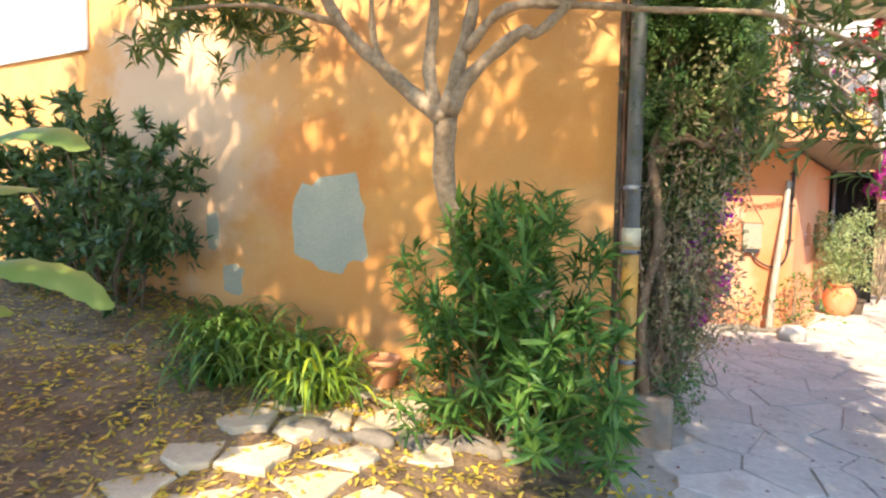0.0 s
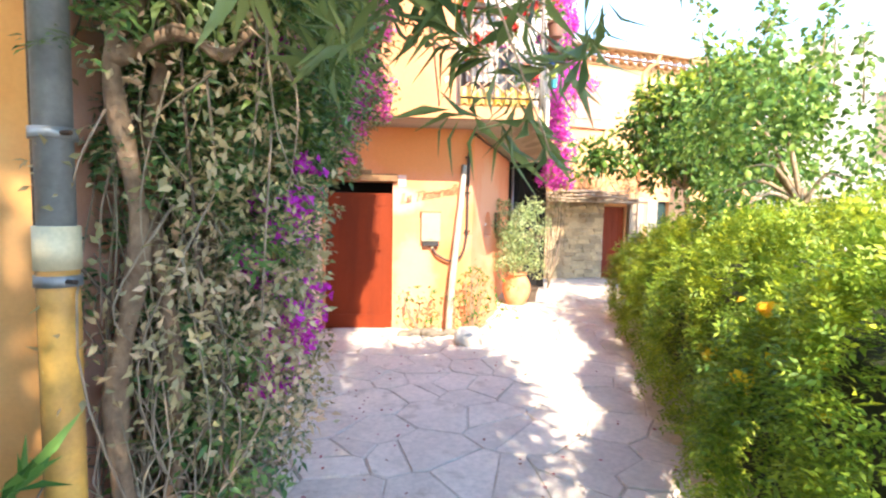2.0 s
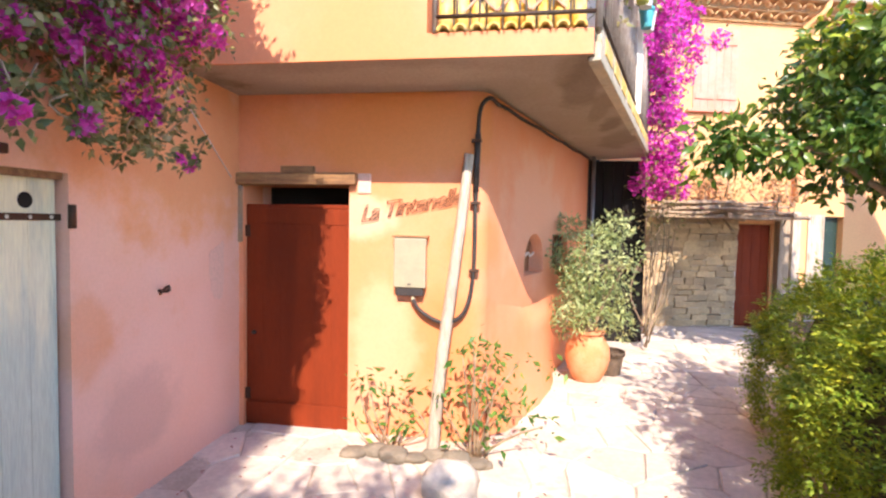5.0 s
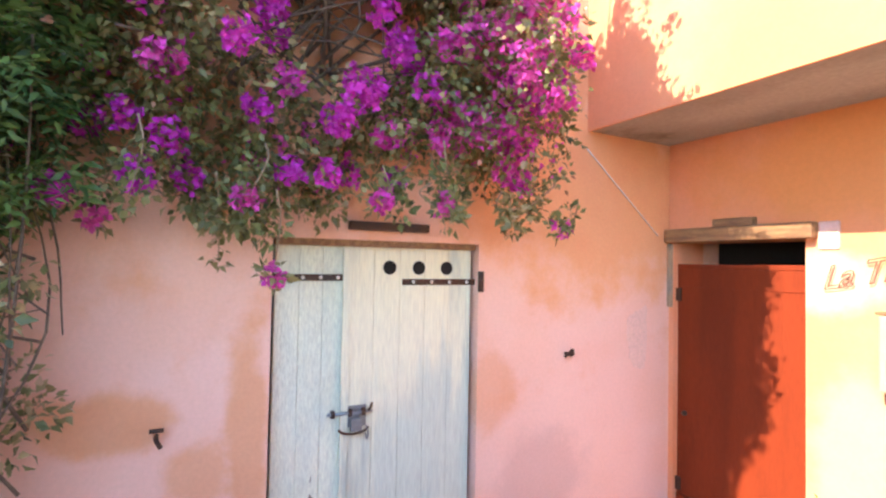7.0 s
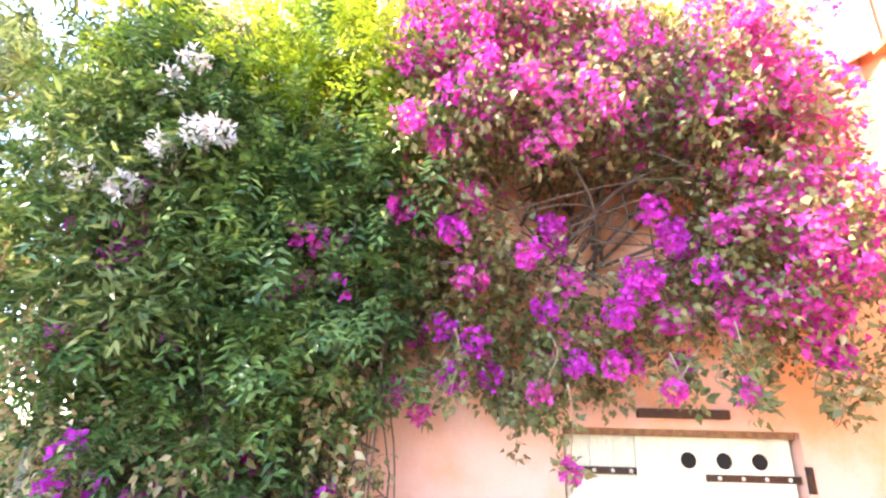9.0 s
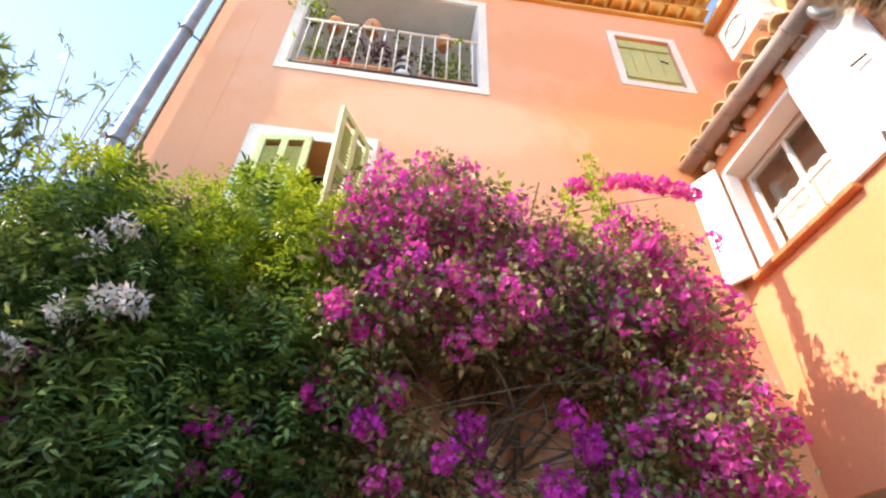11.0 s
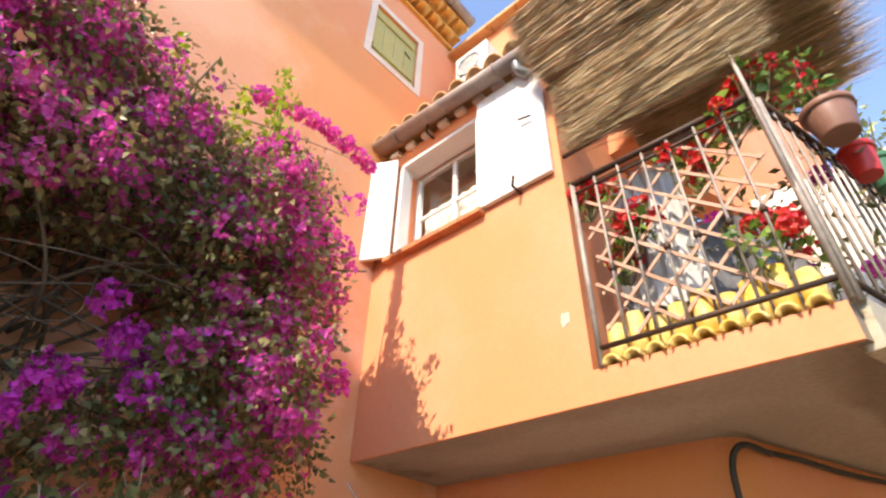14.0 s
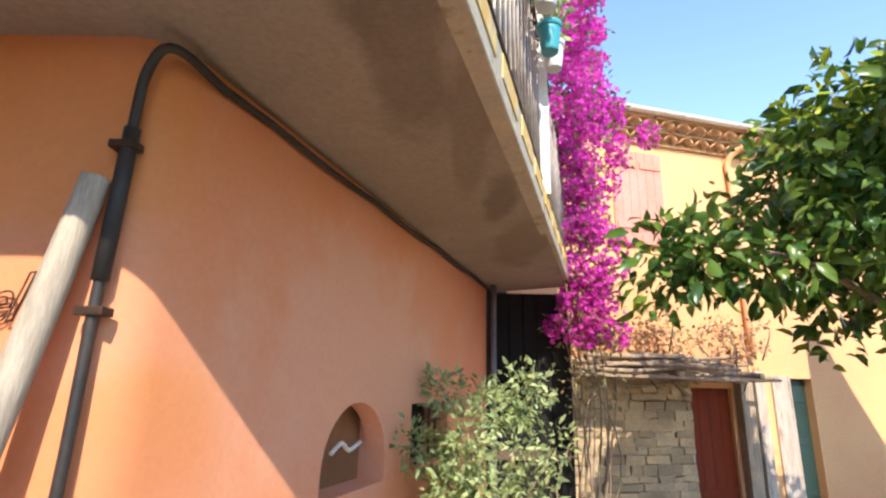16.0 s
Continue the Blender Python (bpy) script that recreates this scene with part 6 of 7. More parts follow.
p, o, _ = clumps(np.stack([RNG.uniform(-0.2, 0.3, 60), RNG.uniform(4.8, 5.9, 60), RNG.uniform(0.3, 2.2, 60)], 1), 0.13, 3600, inner=0.2, down=0.4)
foliage("mixed_leaves", p[::2], o[::2], "leaf_boug", jas, 0.045, 0.028)
foliage("dull_leaves", p[1::2], o[1::2], "leaf_dull", jas, 0.045, 0.028, label="dull brownish leaves")

ivy = thing("corner_creeper", (-0.2, 4.5, 0.26), "old woody creeper with dry stems at the wall corner", "climber")
k = 150
a = np.stack([RNG.uniform(-0.3, 0.08, k), RNG.uniform(4.22, 5.1, k), RNG.uniform(0.26, 0.5, k)], 1)
b = a + np.stack([RNG.normal(size=k) * 0.1, RNG.normal(size=k) * 0.16, RNG.uniform(0.2, 1.5, k)], 1)
b[:, 0] = b[:, 0].clip(-0.32, 0.2)
b[:, 1] = b[:, 1].clip(4.22, 5.4)
hang_a = np.stack([RNG.uniform(-0.25, 0.4, 30), RNG.uniform(4.1, 4.4, 30), RNG.uniform(1.4, 3.0, 30)], 1)
hang_b = hang_a + np.stack([RNG.normal(size=30) * 0.1, -RNG.uniform(0, 0.1, 30), -RNG.uniform(0.3, 1.1, 30)], 1)
twigs("hanging_wood", hang_a, hang_b, 0.005, "twig_grey", ivy, 0.1, label="pale dry stems hanging from the creeper")
twigs("dry_wood", a, b, 0.006, "twig_grey", ivy, 0.17, label="grey dry stems")
for pts, r0 in (([(-0.16, 4.25, 0.2), (-0.2, 4.22, 0.9), (-0.1, 4.22, 1.5), (-0.17, 4.2, 2.1), (-0.05, 4.25, 2.5), (-0.12, 4.3, 3.4)], 0.042), ([(-0.1, 4.4, 0.2), (-0.05, 4.35, 1.0), (-0.15, 4.38, 1.8), (0.0, 4.4, 2.5), (-0.05, 4.6, 3.3)], 0.036), ([(0.0, 4.7, 0.2), (0.05, 4.65, 0.8), (-0.05, 4.7, 1.6), (0.05, 4.8, 2.4)], 0.04), ([(-0.17, 4.2, 2.1), (0.05, 4.2, 2.2), (0.2, 4.25, 2.15), (0.3, 4.4, 2.4)], 0.03)):
    cp = curve_points(pts, 6)
    part("trunk", tube(cp, [r0 * (1 - 0.4 * q / len(cp)) + 0.006 * math.sin(q * 1.3) for q in range(len(cp))], 9), "creeper_bark", ivy, "thick twisted brown stem")
low_a = np.stack([RNG.uniform(-0.3, 0.12, 160), RNG.uniform(4.2, 5.3, 160), RNG.uniform(0.26, 1.0, 160)], 1)
low_b = low_a + np.stack([RNG.normal(size=160) * 0.16 + 0.05, RNG.normal(size=160) * 0.16, RNG.normal(size=160) * 0.25], 1)
low_b[:, 2] = low_b[:, 2].clip(0.27, 2)
twigs("tangle", low_a, low_b, 0.005, "twig_grey", ivy, 0.06)
c = RNG.uniform((-0.33, 4.24, 0.5), (0.22, 5.2, 4.1), (230, 3))
c = c[c[:, 0] < -0.1 + 0.1 * c[:, 2]]
p, o, _ = clumps(c[(c[:, 1] > 4.55) | (c[:, 2] > 2.6)], 0.14, 8000, inner=0.2)
p[:, 1] = np.maximum(p[:, 1], 4.22)
foliage("leaves", p, o, "leaf_ivy", ivy, 0.05, 0.028)
c2 = np.stack([RNG.uniform(-0.2, 0.5, 90), RNG.uniform(4.15, 5.2, 90), RNG.uniform(2.3, 3.6, 90)], 1)
c2 = c2[c2[:, 2] < 4.1 - 0.6 * c2[:, 0].clip(0)]
p, o, _ = clumps(c2, 0.2, 8000, inner=0.2, down=0.4)
foliage("upper_leaves", p, o, "leaf_olive", ivy, 0.08, 0.022)

# ---- garden side ----
def stalk_leaves(tips, ways, per, length, width, material, name, parent, droop=0.25, label="", open_=0.9):
    """Whorls of long leaves round shoot tips."""
    n = len(tips) * per
    w = np.repeat(unit(ways), per, 0)
    r = unit(RNG.normal(size=(n, 3)))
    d = unit(w * RNG.uniform(0.3, 1.1, n)[:, None] + open_ * r)
    at = np.repeat(tips, per, 0) - w * RNG.uniform(0, 0.22, n)[:, None]
    nn = unit(w + 0.3 * RNG.normal(size=(n, 3)))
    sc = RNG.uniform(0.7, 1.2, n)
    return tagged(link_mesh(name, leaf_mesh(name, at, d, nn, length * sc, width * sc, 0.45, droop, 0.15), material, parent, label), kind="stuff")


ole = thing("oleander", (-1.0, 3.5, 0.0), "green oleander bush with long narrow leaves by the drainpipe", "shrub")
k = 210
tips = np.stack([RNG.normal(size=k) * 0.42 - 0.93, RNG.normal(size=k) * 0.24 + 3.35, RNG.uniform(0.25, 1.8, k)], 1)
tips[:, 0] = tips[:, 0].clip(-1.8, -0.25)
tips[:, 1] = tips[:, 1].clip(2.95, 3.95)
tips[:, 2] -= 0.55 * ((tips[:, 0] + 0.98) / 0.8) ** 2
tips[:, 2] = tips[:, 2].clip(0.22, None)
ways = unit(tips - np.array([-1.0, 3.55, 0.3])) + np.array([0, -0.2, 0.5])
stalk_leaves(tips, ways, 22, 0.18, 0.03, "leaf_oleander", "leaves", ole)
base = np.array([(-1.0, 3.55, 0.02)])
twigs("stem_mass", np.repeat(base, 40, 0) + RNG.normal(size=(40, 3)) * np.array([0.12, 0.08, 0]), tips[:40], 0.011, "leaf_ivy", ole, 0.08)
part("cut_stump", tube(curve_points([(-0.95, 3.5, 0.0), (-0.95, 3.45, 0.5), (-0.85, 3.35, 0.95), (-0.72, 3.3, 1.12)], 5), [0.09 - 0.002 * i for i in range(16)], 12), "bark", ole, "pale pruned stump")

tree = thing("garden_tree", (-1.15, 3.6, 0.05), "slim forked garden tree with narrow leaves", "tree")
limbs = [
    [(-1.2, 3.62, -0.05), (-1.32, 3.55, 0.9), (-1.42, 3.52, 1.45), (-1.54, 3.5, 1.85), (-1.54, 3.5, 2.33)],
    [(-1.54, 3.5, 2.3), (-1.78, 3.48, 2.48), (-2.05, 3.45, 2.72), (-2.38, 3.4, 3.05), (-2.7, 3.2, 3.7)],
    [(-1.62, 3.49, 2.38), (-1.68, 3.5, 2.7), (-1.62, 3.45, 3.1), (-1.6, 3.3, 3.9)],
    [(-1.54, 3.5, 2.33), (-1.45, 3.52, 2.7), (-1.35, 3.55, 3.2), (-1.2, 3.3, 4.1)],
    [(-1.5, 3.5, 2.35), (-1.35, 3.5, 2.6), (-1.0, 3.5, 2.85), (-0.82, 3.48, 2.86), (-0.2, 3.4, 3.4)],
    [(-1.4, 3.52, 2.78), (-1.1, 3.5, 3.02), (-0.6, 3.45, 2.95), (-0.1, 3.45, 2.85), (0.5, 3.5, 2.75), (1.1, 3.6, 2.45)],
    [(-2.05, 3.45, 2.72), (-2.1, 3.4, 3.0), (-2.0, 3.2, 3.6)],
    [(-2.38, 3.4, 3.05), (-2.9, 3.1, 3.15), (-3.5, 2.8, 3.1)],
]

def leaning(q):
    """The tree leans out from the wall above its bole."""
    rise = min(1, max(0, (q[2] - 1.2) / 1.1))
    pull = 1 - 0.21 * rise * min(1, max(0, (0.2 - q[0]) / 1.2))
    return (q[0] * pull, q[1] * pull, 1.6 + (q[2] - 1.6) * pull)


limbs = [[leaning(q) for q in pts] for pts in limbs]
radii = ((0.085, 0.065), (0.055, 0.03), (0.045, 0.02), (0.05, 0.025), (0.045, 0.02), (0.03, 0.01), (0.025, 0.012), (0.022, 0.008))
for i, (pts, (r0, r1)) in enumerate(zip(limbs, radii)):
    cp = curve_points(pts, 5)
    part("trunk" if i == 0 else "limb", tube(cp, [r0 + (r1 - r0) * j / (len(cp) - 1) + 0.004 * math.sin(j * 1.7) for j in range(len(cp))], 12), "bark", tree)
c = np.concatenate([
    np.stack([RNG.uniform(-4.2, -2.0, 44), RNG.uniform(2.2, 3.5, 44), RNG.uniform(2.95, 4.6, 44)], 1),
    np.stack([RNG.uniform(-3.3, 0.5, 110), RNG.uniform(1.2, 3.4, 110), RNG.uniform(3.4, 5.4, 110)], 1),
    np.stack([RNG.uniform(-3.7, -2.1, 26), RNG.uniform(2.3, 3.1, 26), RNG.uniform(2.7, 3.3, 26)], 1),
    np.stack([RNG.uniform(-1.7, 0.1, 46), RNG.uniform(2.5, 3.8, 46), RNG.uniform(3.3, 5.0, 46)], 1),
    np.stack([RNG.uniform(-1.1, 0.45, 34), RNG.uniform(2.9, 3.6, 34), RNG.uniform(4.4, 5.6, 34)], 1),
    np.stack([RNG.uniform(0.45, 1.35, 30), RNG.uniform(3.45, 4.1, 30), RNG.uniform(2.05, 3.3, 30)], 1),
])
stalk_leaves(c, RNG.normal(size=c.shape) + np.array([0, 0, -0.5]), 26, 0.16, 0.03, "leaf_olive", "crown", tree, 0.35)
high = np.stack([RNG.uniform(-1.6, -0.4, 16), RNG.uniform(2.9, 3.7, 16), RNG.uniform(5.4, 6.5, 16)], 1)
stalk_leaves(high, RNG.normal(size=high.shape), 18, 0.12, 0.02, "leaf_olive", "top_leaves", tree, 0.3)
twigs("top_twigs", np.repeat(np.array([(-1.2, 3.3, 4.1)]), 16, 0), high, 0.01, "bark", tree, 0.1)
hang = np.array([(0.5, 3.45, 2.05), (0.78, 3.95, 2.2), (0.92, 3.75, 1.98), (1.05, 3.7, 2.1), (1.2, 3.64, 1.85), (1.25, 3.6, 2.05), (1.42, 3.5, 2.25), (0.7, 3.6, 2.3), (1.1, 3.8, 2.4), (0.3, 3.7, 2.4), (0.6, 4.0, 2.6)])
hang[:, 2] -= 0.09 * (hang[:, 0] > 0.9)
stalk_leaves(hang, RNG.normal(size=hang.shape) * 0.4 + np.array([0, 0, -1.0]), 16, 0.17, 0.028, "leaf_olive", "hanging_leaves", tree, 0.3)
twigs("twig_mass", np.repeat(np.array([(0.5, 3.5, 2.75), (0.9, 3.55, 2.6)]), 6, 0)[:11], hang, 0.006, "bark", tree, 0.05)
# unseen tree: its crown clumps are placed to throw shade on the path
dense = np.stack([RNG.uniform(0.3, 2.5, 230), RNG.uniform(-2.6, 3.0, 230), RNG.uniform(3.5, 5.0, 230)], 1)
dense = np.concatenate([dense[(dense[:, 1] < 1.5) | (dense[:, 0] > 1.3)], np.stack([RNG.uniform(1.2, 2.5, 60), RNG.uniform(1.6, 3.4, 60), RNG.uniform(3.8, 4.8, 60)], 1)])
shade = thing("shade_tree", (3.2, -1.8, -0.1), "tall unseen garden tree added to shade the path", "tree")
part("trunk", tube(curve_points([(3.3, -1.8, -0.2), (3.2, -1.7, 1.4), (2.7, -1.2, 2.8), (1.8, -0.3, 3.9)], 6), [0.14 - 0.005 * i for i in range(19)], 12), "bark", shade)
for q in dense[::14]:
    part("limb", tube(curve_points([(2.6, -1.1, 2.9), (2.0, -0.4, 3.5), tuple(q)], 5), [0.05 - 0.004 * i for i in range(11)], 7), "bark", shade)
p, o, _ = clumps(dense, 0.42, 19500, inner=0.1)
foliage("crown", p, o, "leaf_olive", shade, 0.16, 0.05, 0.3)
# second unseen tree, its clumps set along the sun's way to shade the wall
far_crown = np.stack([RNG.uniform(-6.0, 0.8, 104), RNG.uniform(-3.5, -0.5, 104), RNG.uniform(0.0, 3.4, 104)], 1)
far_crown[:, 2] += 0.88 * (4.2 - far_crown[:, 1])
low_crown = np.stack([RNG.uniform(-7.5, -3.4, 34), RNG.uniform(-3.0, -0.2, 34), RNG.uniform(0.2, 1.8, 34)], 1)
low_crown[:, 2] += 0.88 * (2.2 - low_crown[:, 1])
bed = np.stack([RNG.uniform(-7.0, 0.0, 190), RNG.uniform(-0.8, 3.3, 190)], 1)
# gap in the added crown lets a sunlit patch fall on the bed
bed = bed[~((bed[:, 0] > -3.1) & (bed[:, 0] < -0.9) & (bed[:, 1] > 0.9))]
high_z = RNG.uniform(3.6, 5.2, len(bed))
bed_crown = np.column_stack([bed[:, 0] + 0.24 * high_z, bed[:, 1] - 1.14 * high_z, high_z])
far_crown = np.concatenate([far_crown, low_crown, bed_crown])
shade2 = thing("shade_tree", (-5.0, -3.0, 0.3), "tall unseen garden tree added to shade the garden wall and bed", "tree")
part("trunk", tube(curve_points([(-5.0, -3.0, 0.0), (-4.8, -2.8, 2.5), (-4.0, -2.3, 5.0)], 6), [0.16 - 0.006 * i for i in range(13)], 12), "bark", shade2)
for q in far_crown[::9]:
    part("limb", tube(curve_points([(-4.4, -2.5, 4.0), (-3.6, -2.0, 5.2), tuple(q)], 5), [0.06 - 0.005 * i for i in range(11)], 7), "bark", shade2)
p, o, _ = clumps(far_crown, 0.42, 42000, inner=0.1)
foliage("crown", p, o, "leaf_olive", shade2, 0.2, 0.065, 0.3)

laurel = thing("laurel_bush", (-5.6, 3.5, 0.7), "large dark green leathery-leaved bush against the wall", "shrub")
c = np.stack([RNG.uniform(-7.6, -4.3, 180), RNG.uniform(3.1, 3.95, 180), RNG.uniform(1.2, 2.8, 180)], 1)
c = c[c[:, 2] < 2.7 - 0.9 * (c[:, 0] + 5.0).clip(0)]
stalk_leaves(c, RNG.normal(size=c.shape) * 0.4 + np.array([0.2, -0.6, 0.7]), 34, 0.16, 0.05, "leaf_laurel", "leaves", laurel, 0.2)
twigs("stem_mass", [(-5.6 + 0.3 * RNG.normal(), 3.6, 0.6) for _ in range(24)], c[:24], 0.018, "bark_dark", laurel, 0.1)
low = np.stack([RNG.uniform(-7.6, -4.6, 50), RNG.uniform(3.2, 3.95, 50), RNG.uniform(0.8, 1.5, 50)], 1)
p, o, _ = clumps(low, 0.25, 2600, inner=0.2)
foliage("inner_leaves", p, o, "leaf_laurel", laurel, 0.12, 0.04)


def big_leaf(name, pts, width, parent, material="leaf_banana"):
    """A broad arching leaf blade with a raised midrib and torn, wavy edges."""
    cp = curve_points(pts, 8)
    bm = bmesh.new()
    rows = []
    for i, q in enumerate(cp):
        t = i / (len(cp) - 1)
        d = (cp[min(i + 1, len(cp) - 1)] - cp[max(i - 1, 0)]).normalized()
        s = d.cross(Vector((0, -0.5, 1))).normalized()
        w = width * math.sin(math.pi * min(1, 0.12 + 0.86 * t)) ** 0.6 * (1 + 0.03 * math.sin(i * 2.3))
        dip = Vector((0, 0, -0.25 * w + 0.01 * math.sin(i * 1.9)))
        rows.append([bm.verts.new(q + s * w + dip), bm.verts.new(q + s * 0.5 * w - Vector((0, 0, 0.04 * w))), bm.verts.new(q), bm.verts.new(q - s * 0.5 * w - Vector((0, 0, 0.04 * w))), bm.verts.new(q - s * w + dip * 0.8)])
    for a, b in zip(rows, rows[1:]):
        for k in range(4):
            bm.faces.new((a[k], a[k + 1], b[k + 1], b[k])).smooth = True
    return part(name, bm, material, parent)


ban = thing("banana_plant", (-4.45, 1.6, 0.3), "young banana plant with broad torn leaves", "plant")
for pts, w in (([(-3.5, 1.7, 1.5), (-3.1, 1.85, 2.0), (-2.75, 2.0, 2.1), (-2.5, 2.1, 1.98)], 0.14), ([(-3.4, 1.6, 1.0), (-3.0, 1.8, 1.25), (-2.6, 2.0, 1.2), (-2.3, 2.1, 1.0)], 0.12), ([(-3.6, 1.6, 1.2), (-3.4, 1.9, 1.7), (-3.2, 2.2, 1.75)], 0.13), ([(-3.5, 1.5, 0.8), (-3.2, 1.7, 1.0), (-2.95, 1.9, 0.95)], 0.1)):
    big_leaf("leaf", [(x - 0.85, y, z) for x, y, z in pts], w, ban)
part("stem", tube([(-4.45, 1.6, 0.1), (-4.4, 1.62, 0.8), (-4.35, 1.65, 1.5)], [0.09, 0.08, 0.05], 12), "leaf_sunny", ban)


def strap_clump(at, count, length, label, bright=0.0):
    """A tuft of long arching strap leaves."""
    b = thing("agapanthus", at, label, "plant", "strap-leaved plants in the bed")
    for mname, share in (("leaf_strap", 1 - bright), ("leaf_sunny", bright)):
        bm = bmesh.new()
        for _ in range(int(count * share)):
            a, l = RNG.uniform(0, 6.28), length * RNG.uniform(0.6, 1.1)
            d = Vector((math.cos(a), math.sin(a), 0))
            s = Vector((-d.y, d.x, 0))
            o = Vector(at) + d * 0.05 + s * RNG.normal() * 0.1 + d * RNG.normal() * 0.12
            reach, rise = RNG.uniform(0.4, 0.8), RNG.uniform(0.5, 0.95)
            prev = None
            for i in range(7):
                t = i / 6
                q = o + d * (reach * l * t) + Vector((0, 0, rise * l * (1.75 * t - 1.5 * t * t)))
                w = 0.015 * (1 - t ** 3) + 0.002
                cur = (bm.verts.new(q + s * w), bm.verts.new(q - s * w))
                if prev:
                    bm.faces.new((prev[0], prev[1], cur[1], cur[0])).smooth = True
                prev = cur
        if len(bm.verts):
            tagged(part("leaves", bm, mname, b), kind="stuff")
        else:
            bm.free()


for x, y, n, br in ((-3.6, 3.45, 120, 0.0), (-3.0, 3.55, 110, 0.1), (-2.55, 3.25, 120, 0.35), (-3.25, 3.1, 90, 0.0), (-3.9, 3.7, 70, 0.0)):
    strap_clump((x, y, garden_height(x, y) - 0.02), int(1.3 * n), 0.82, "arching strap-leaved plant in the garden bed", br)
pt = (-2.2, 3.75, garden_height(-2.2, 3.75))
pot(pt, 0.16, 0.24, "terracotta", "clay flower pot half hidden in the bed")
for k in range(11):
    x, y = -0.15 - 0.21 * k, 3.92 - 0.11 * k - 0.05 * math.sin(k * 1.7)
    boulder("border_stone", (x, y, garden_height(x, y) - 0.06), (0.15 + 0.04 * math.sin(k * 2.7), 0.1 + 0.03 * math.cos(k * 1.9), 0.05 + 0.015 * (k % 3)), "stone_border", "weathered grey stone bordering the garden bed", 20 + k, "stones round the garden bed")

# litter of dry leaves on the garden ground
n = 9500
xy = np.stack([RNG.uniform(-6.5, 0.1, n), RNG.uniform(0.3, 4.1, n)], 1)
p = np.array([(x, y, garden_height(x, y) + 0.012) for x, y in xy])
d = RNG.normal(size=(n, 3)) * np.array([1, 1, 0.15])
lit = link_mesh("leaf_litter", leaf_mesh("leaf_litter", p, d, np.array([0, 0, 1.0]) + 0.3 * RNG.normal(size=(n, 3)), 0.075 * RNG.uniform(0.6, 1.2, n), 0.026, 0.5, -0.05), "leaf_dry")
tagged(lit, "yellow and brown dry leaves scattered on the soil", "leaf litter", kind="stuff")

# ---- hedge and trees along the path ----
hedge = thing("hedge", (3.6, 7.0, -0.1), "yellow-green clipped hedge with yellow trumpet flowers", "hedge")


def hedge_points(count):
    y = RNG.uniform(3.55, 11.2, count)
    a = RNG.uniform(-0.35, 2.2, count)
    lump = 1 + 0.1 * np.sin(y * 3.1 + a * 2) + 0.07 * np.sin(y * 7.3 - a * 5)
    h = (1.5 - 0.05 * (y - 6.5).clip(0)) * lump
    x = 2.72 + 0.31 * (y - 5.0) + 0.85 - 0.95 * np.cos(a.clip(0, 1.57)) * lump + 1.4 * (a - 1.2).clip(0)
    z = np.where(a < 0, 0.62 + a * 1.6, 0.62 + (h - 0.62) * np.sin(a.clip(0, 1.57)))
    c = np.stack([x, y, z + PATH_Z + 0.1], 1)
    out = unit(np.stack([-np.cos(a), 0.2 * np.sin(y * 4), np.sin(a.clip(0, 1.57)) + 0.2], 1))
    return c + RNG.normal(size=c.shape) * 0.045, out


c, o = hedge_points(9500)
c[:, 2] = c[:, 2].clip(PATH_Z + 0.03)
# higher leaves more often get the lighter lime that stands for sun
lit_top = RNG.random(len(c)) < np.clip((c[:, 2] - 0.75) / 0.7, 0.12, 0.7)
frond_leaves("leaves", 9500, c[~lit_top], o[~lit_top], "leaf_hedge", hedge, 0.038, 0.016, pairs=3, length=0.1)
frond_leaves("bright_leaves", 5600, c[lit_top], o[lit_top] + np.array([0, 0, 0.3]), "leaf_lime", hedge, 0.036, 0.015, pairs=3, length=0.1, label="yellow-green leaves painting the sun on the hedge top")
near_c, near_o = hedge_points(9000)
near_keep = near_c[:, 1] < 6.2
near_c, near_o = near_c[near_keep], near_o[near_keep]
near_c[:, 2] = near_c[:, 2].clip(PATH_Z + 0.03)
frond_leaves("near_leaves", 5200, near_c, near_o, "leaf_hedge", hedge, 0.034, 0.014, pairs=3, length=0.09)
# near-black block added for the shade between the hedge leaves
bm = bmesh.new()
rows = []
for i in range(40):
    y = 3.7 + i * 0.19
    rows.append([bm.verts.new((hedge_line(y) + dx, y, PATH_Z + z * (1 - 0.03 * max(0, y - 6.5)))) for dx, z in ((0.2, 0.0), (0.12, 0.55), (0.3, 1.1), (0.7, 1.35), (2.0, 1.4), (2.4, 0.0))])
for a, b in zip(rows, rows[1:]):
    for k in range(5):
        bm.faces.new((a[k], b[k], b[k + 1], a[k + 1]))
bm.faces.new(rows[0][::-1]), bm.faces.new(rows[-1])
part("inner_core", bm, "hedge_core", hedge, "dark block standing for the shaded inside of the hedge")
fl = np.array([(2.7, 4.65, 1.16), (2.62, 4.5, 0.98), (2.72, 4.4, 0.95), (2.5, 4.55, 0.85), (2.9, 5.19, 1.15), (2.66, 4.3, 1.02), (2.6, 4.72, 0.78), (2.55, 4.1, 0.9), (2.85, 5.4, 0.75), (3.4, 6.6, 0.9)])
fl = fl - np.array([0.17, 0.05, -0.02])
blossoms("trumpet_blossom", fl, 0.025, 34, "petal_yellow", hedge, 0.052, 0.046, "yellow trumpet flowers")


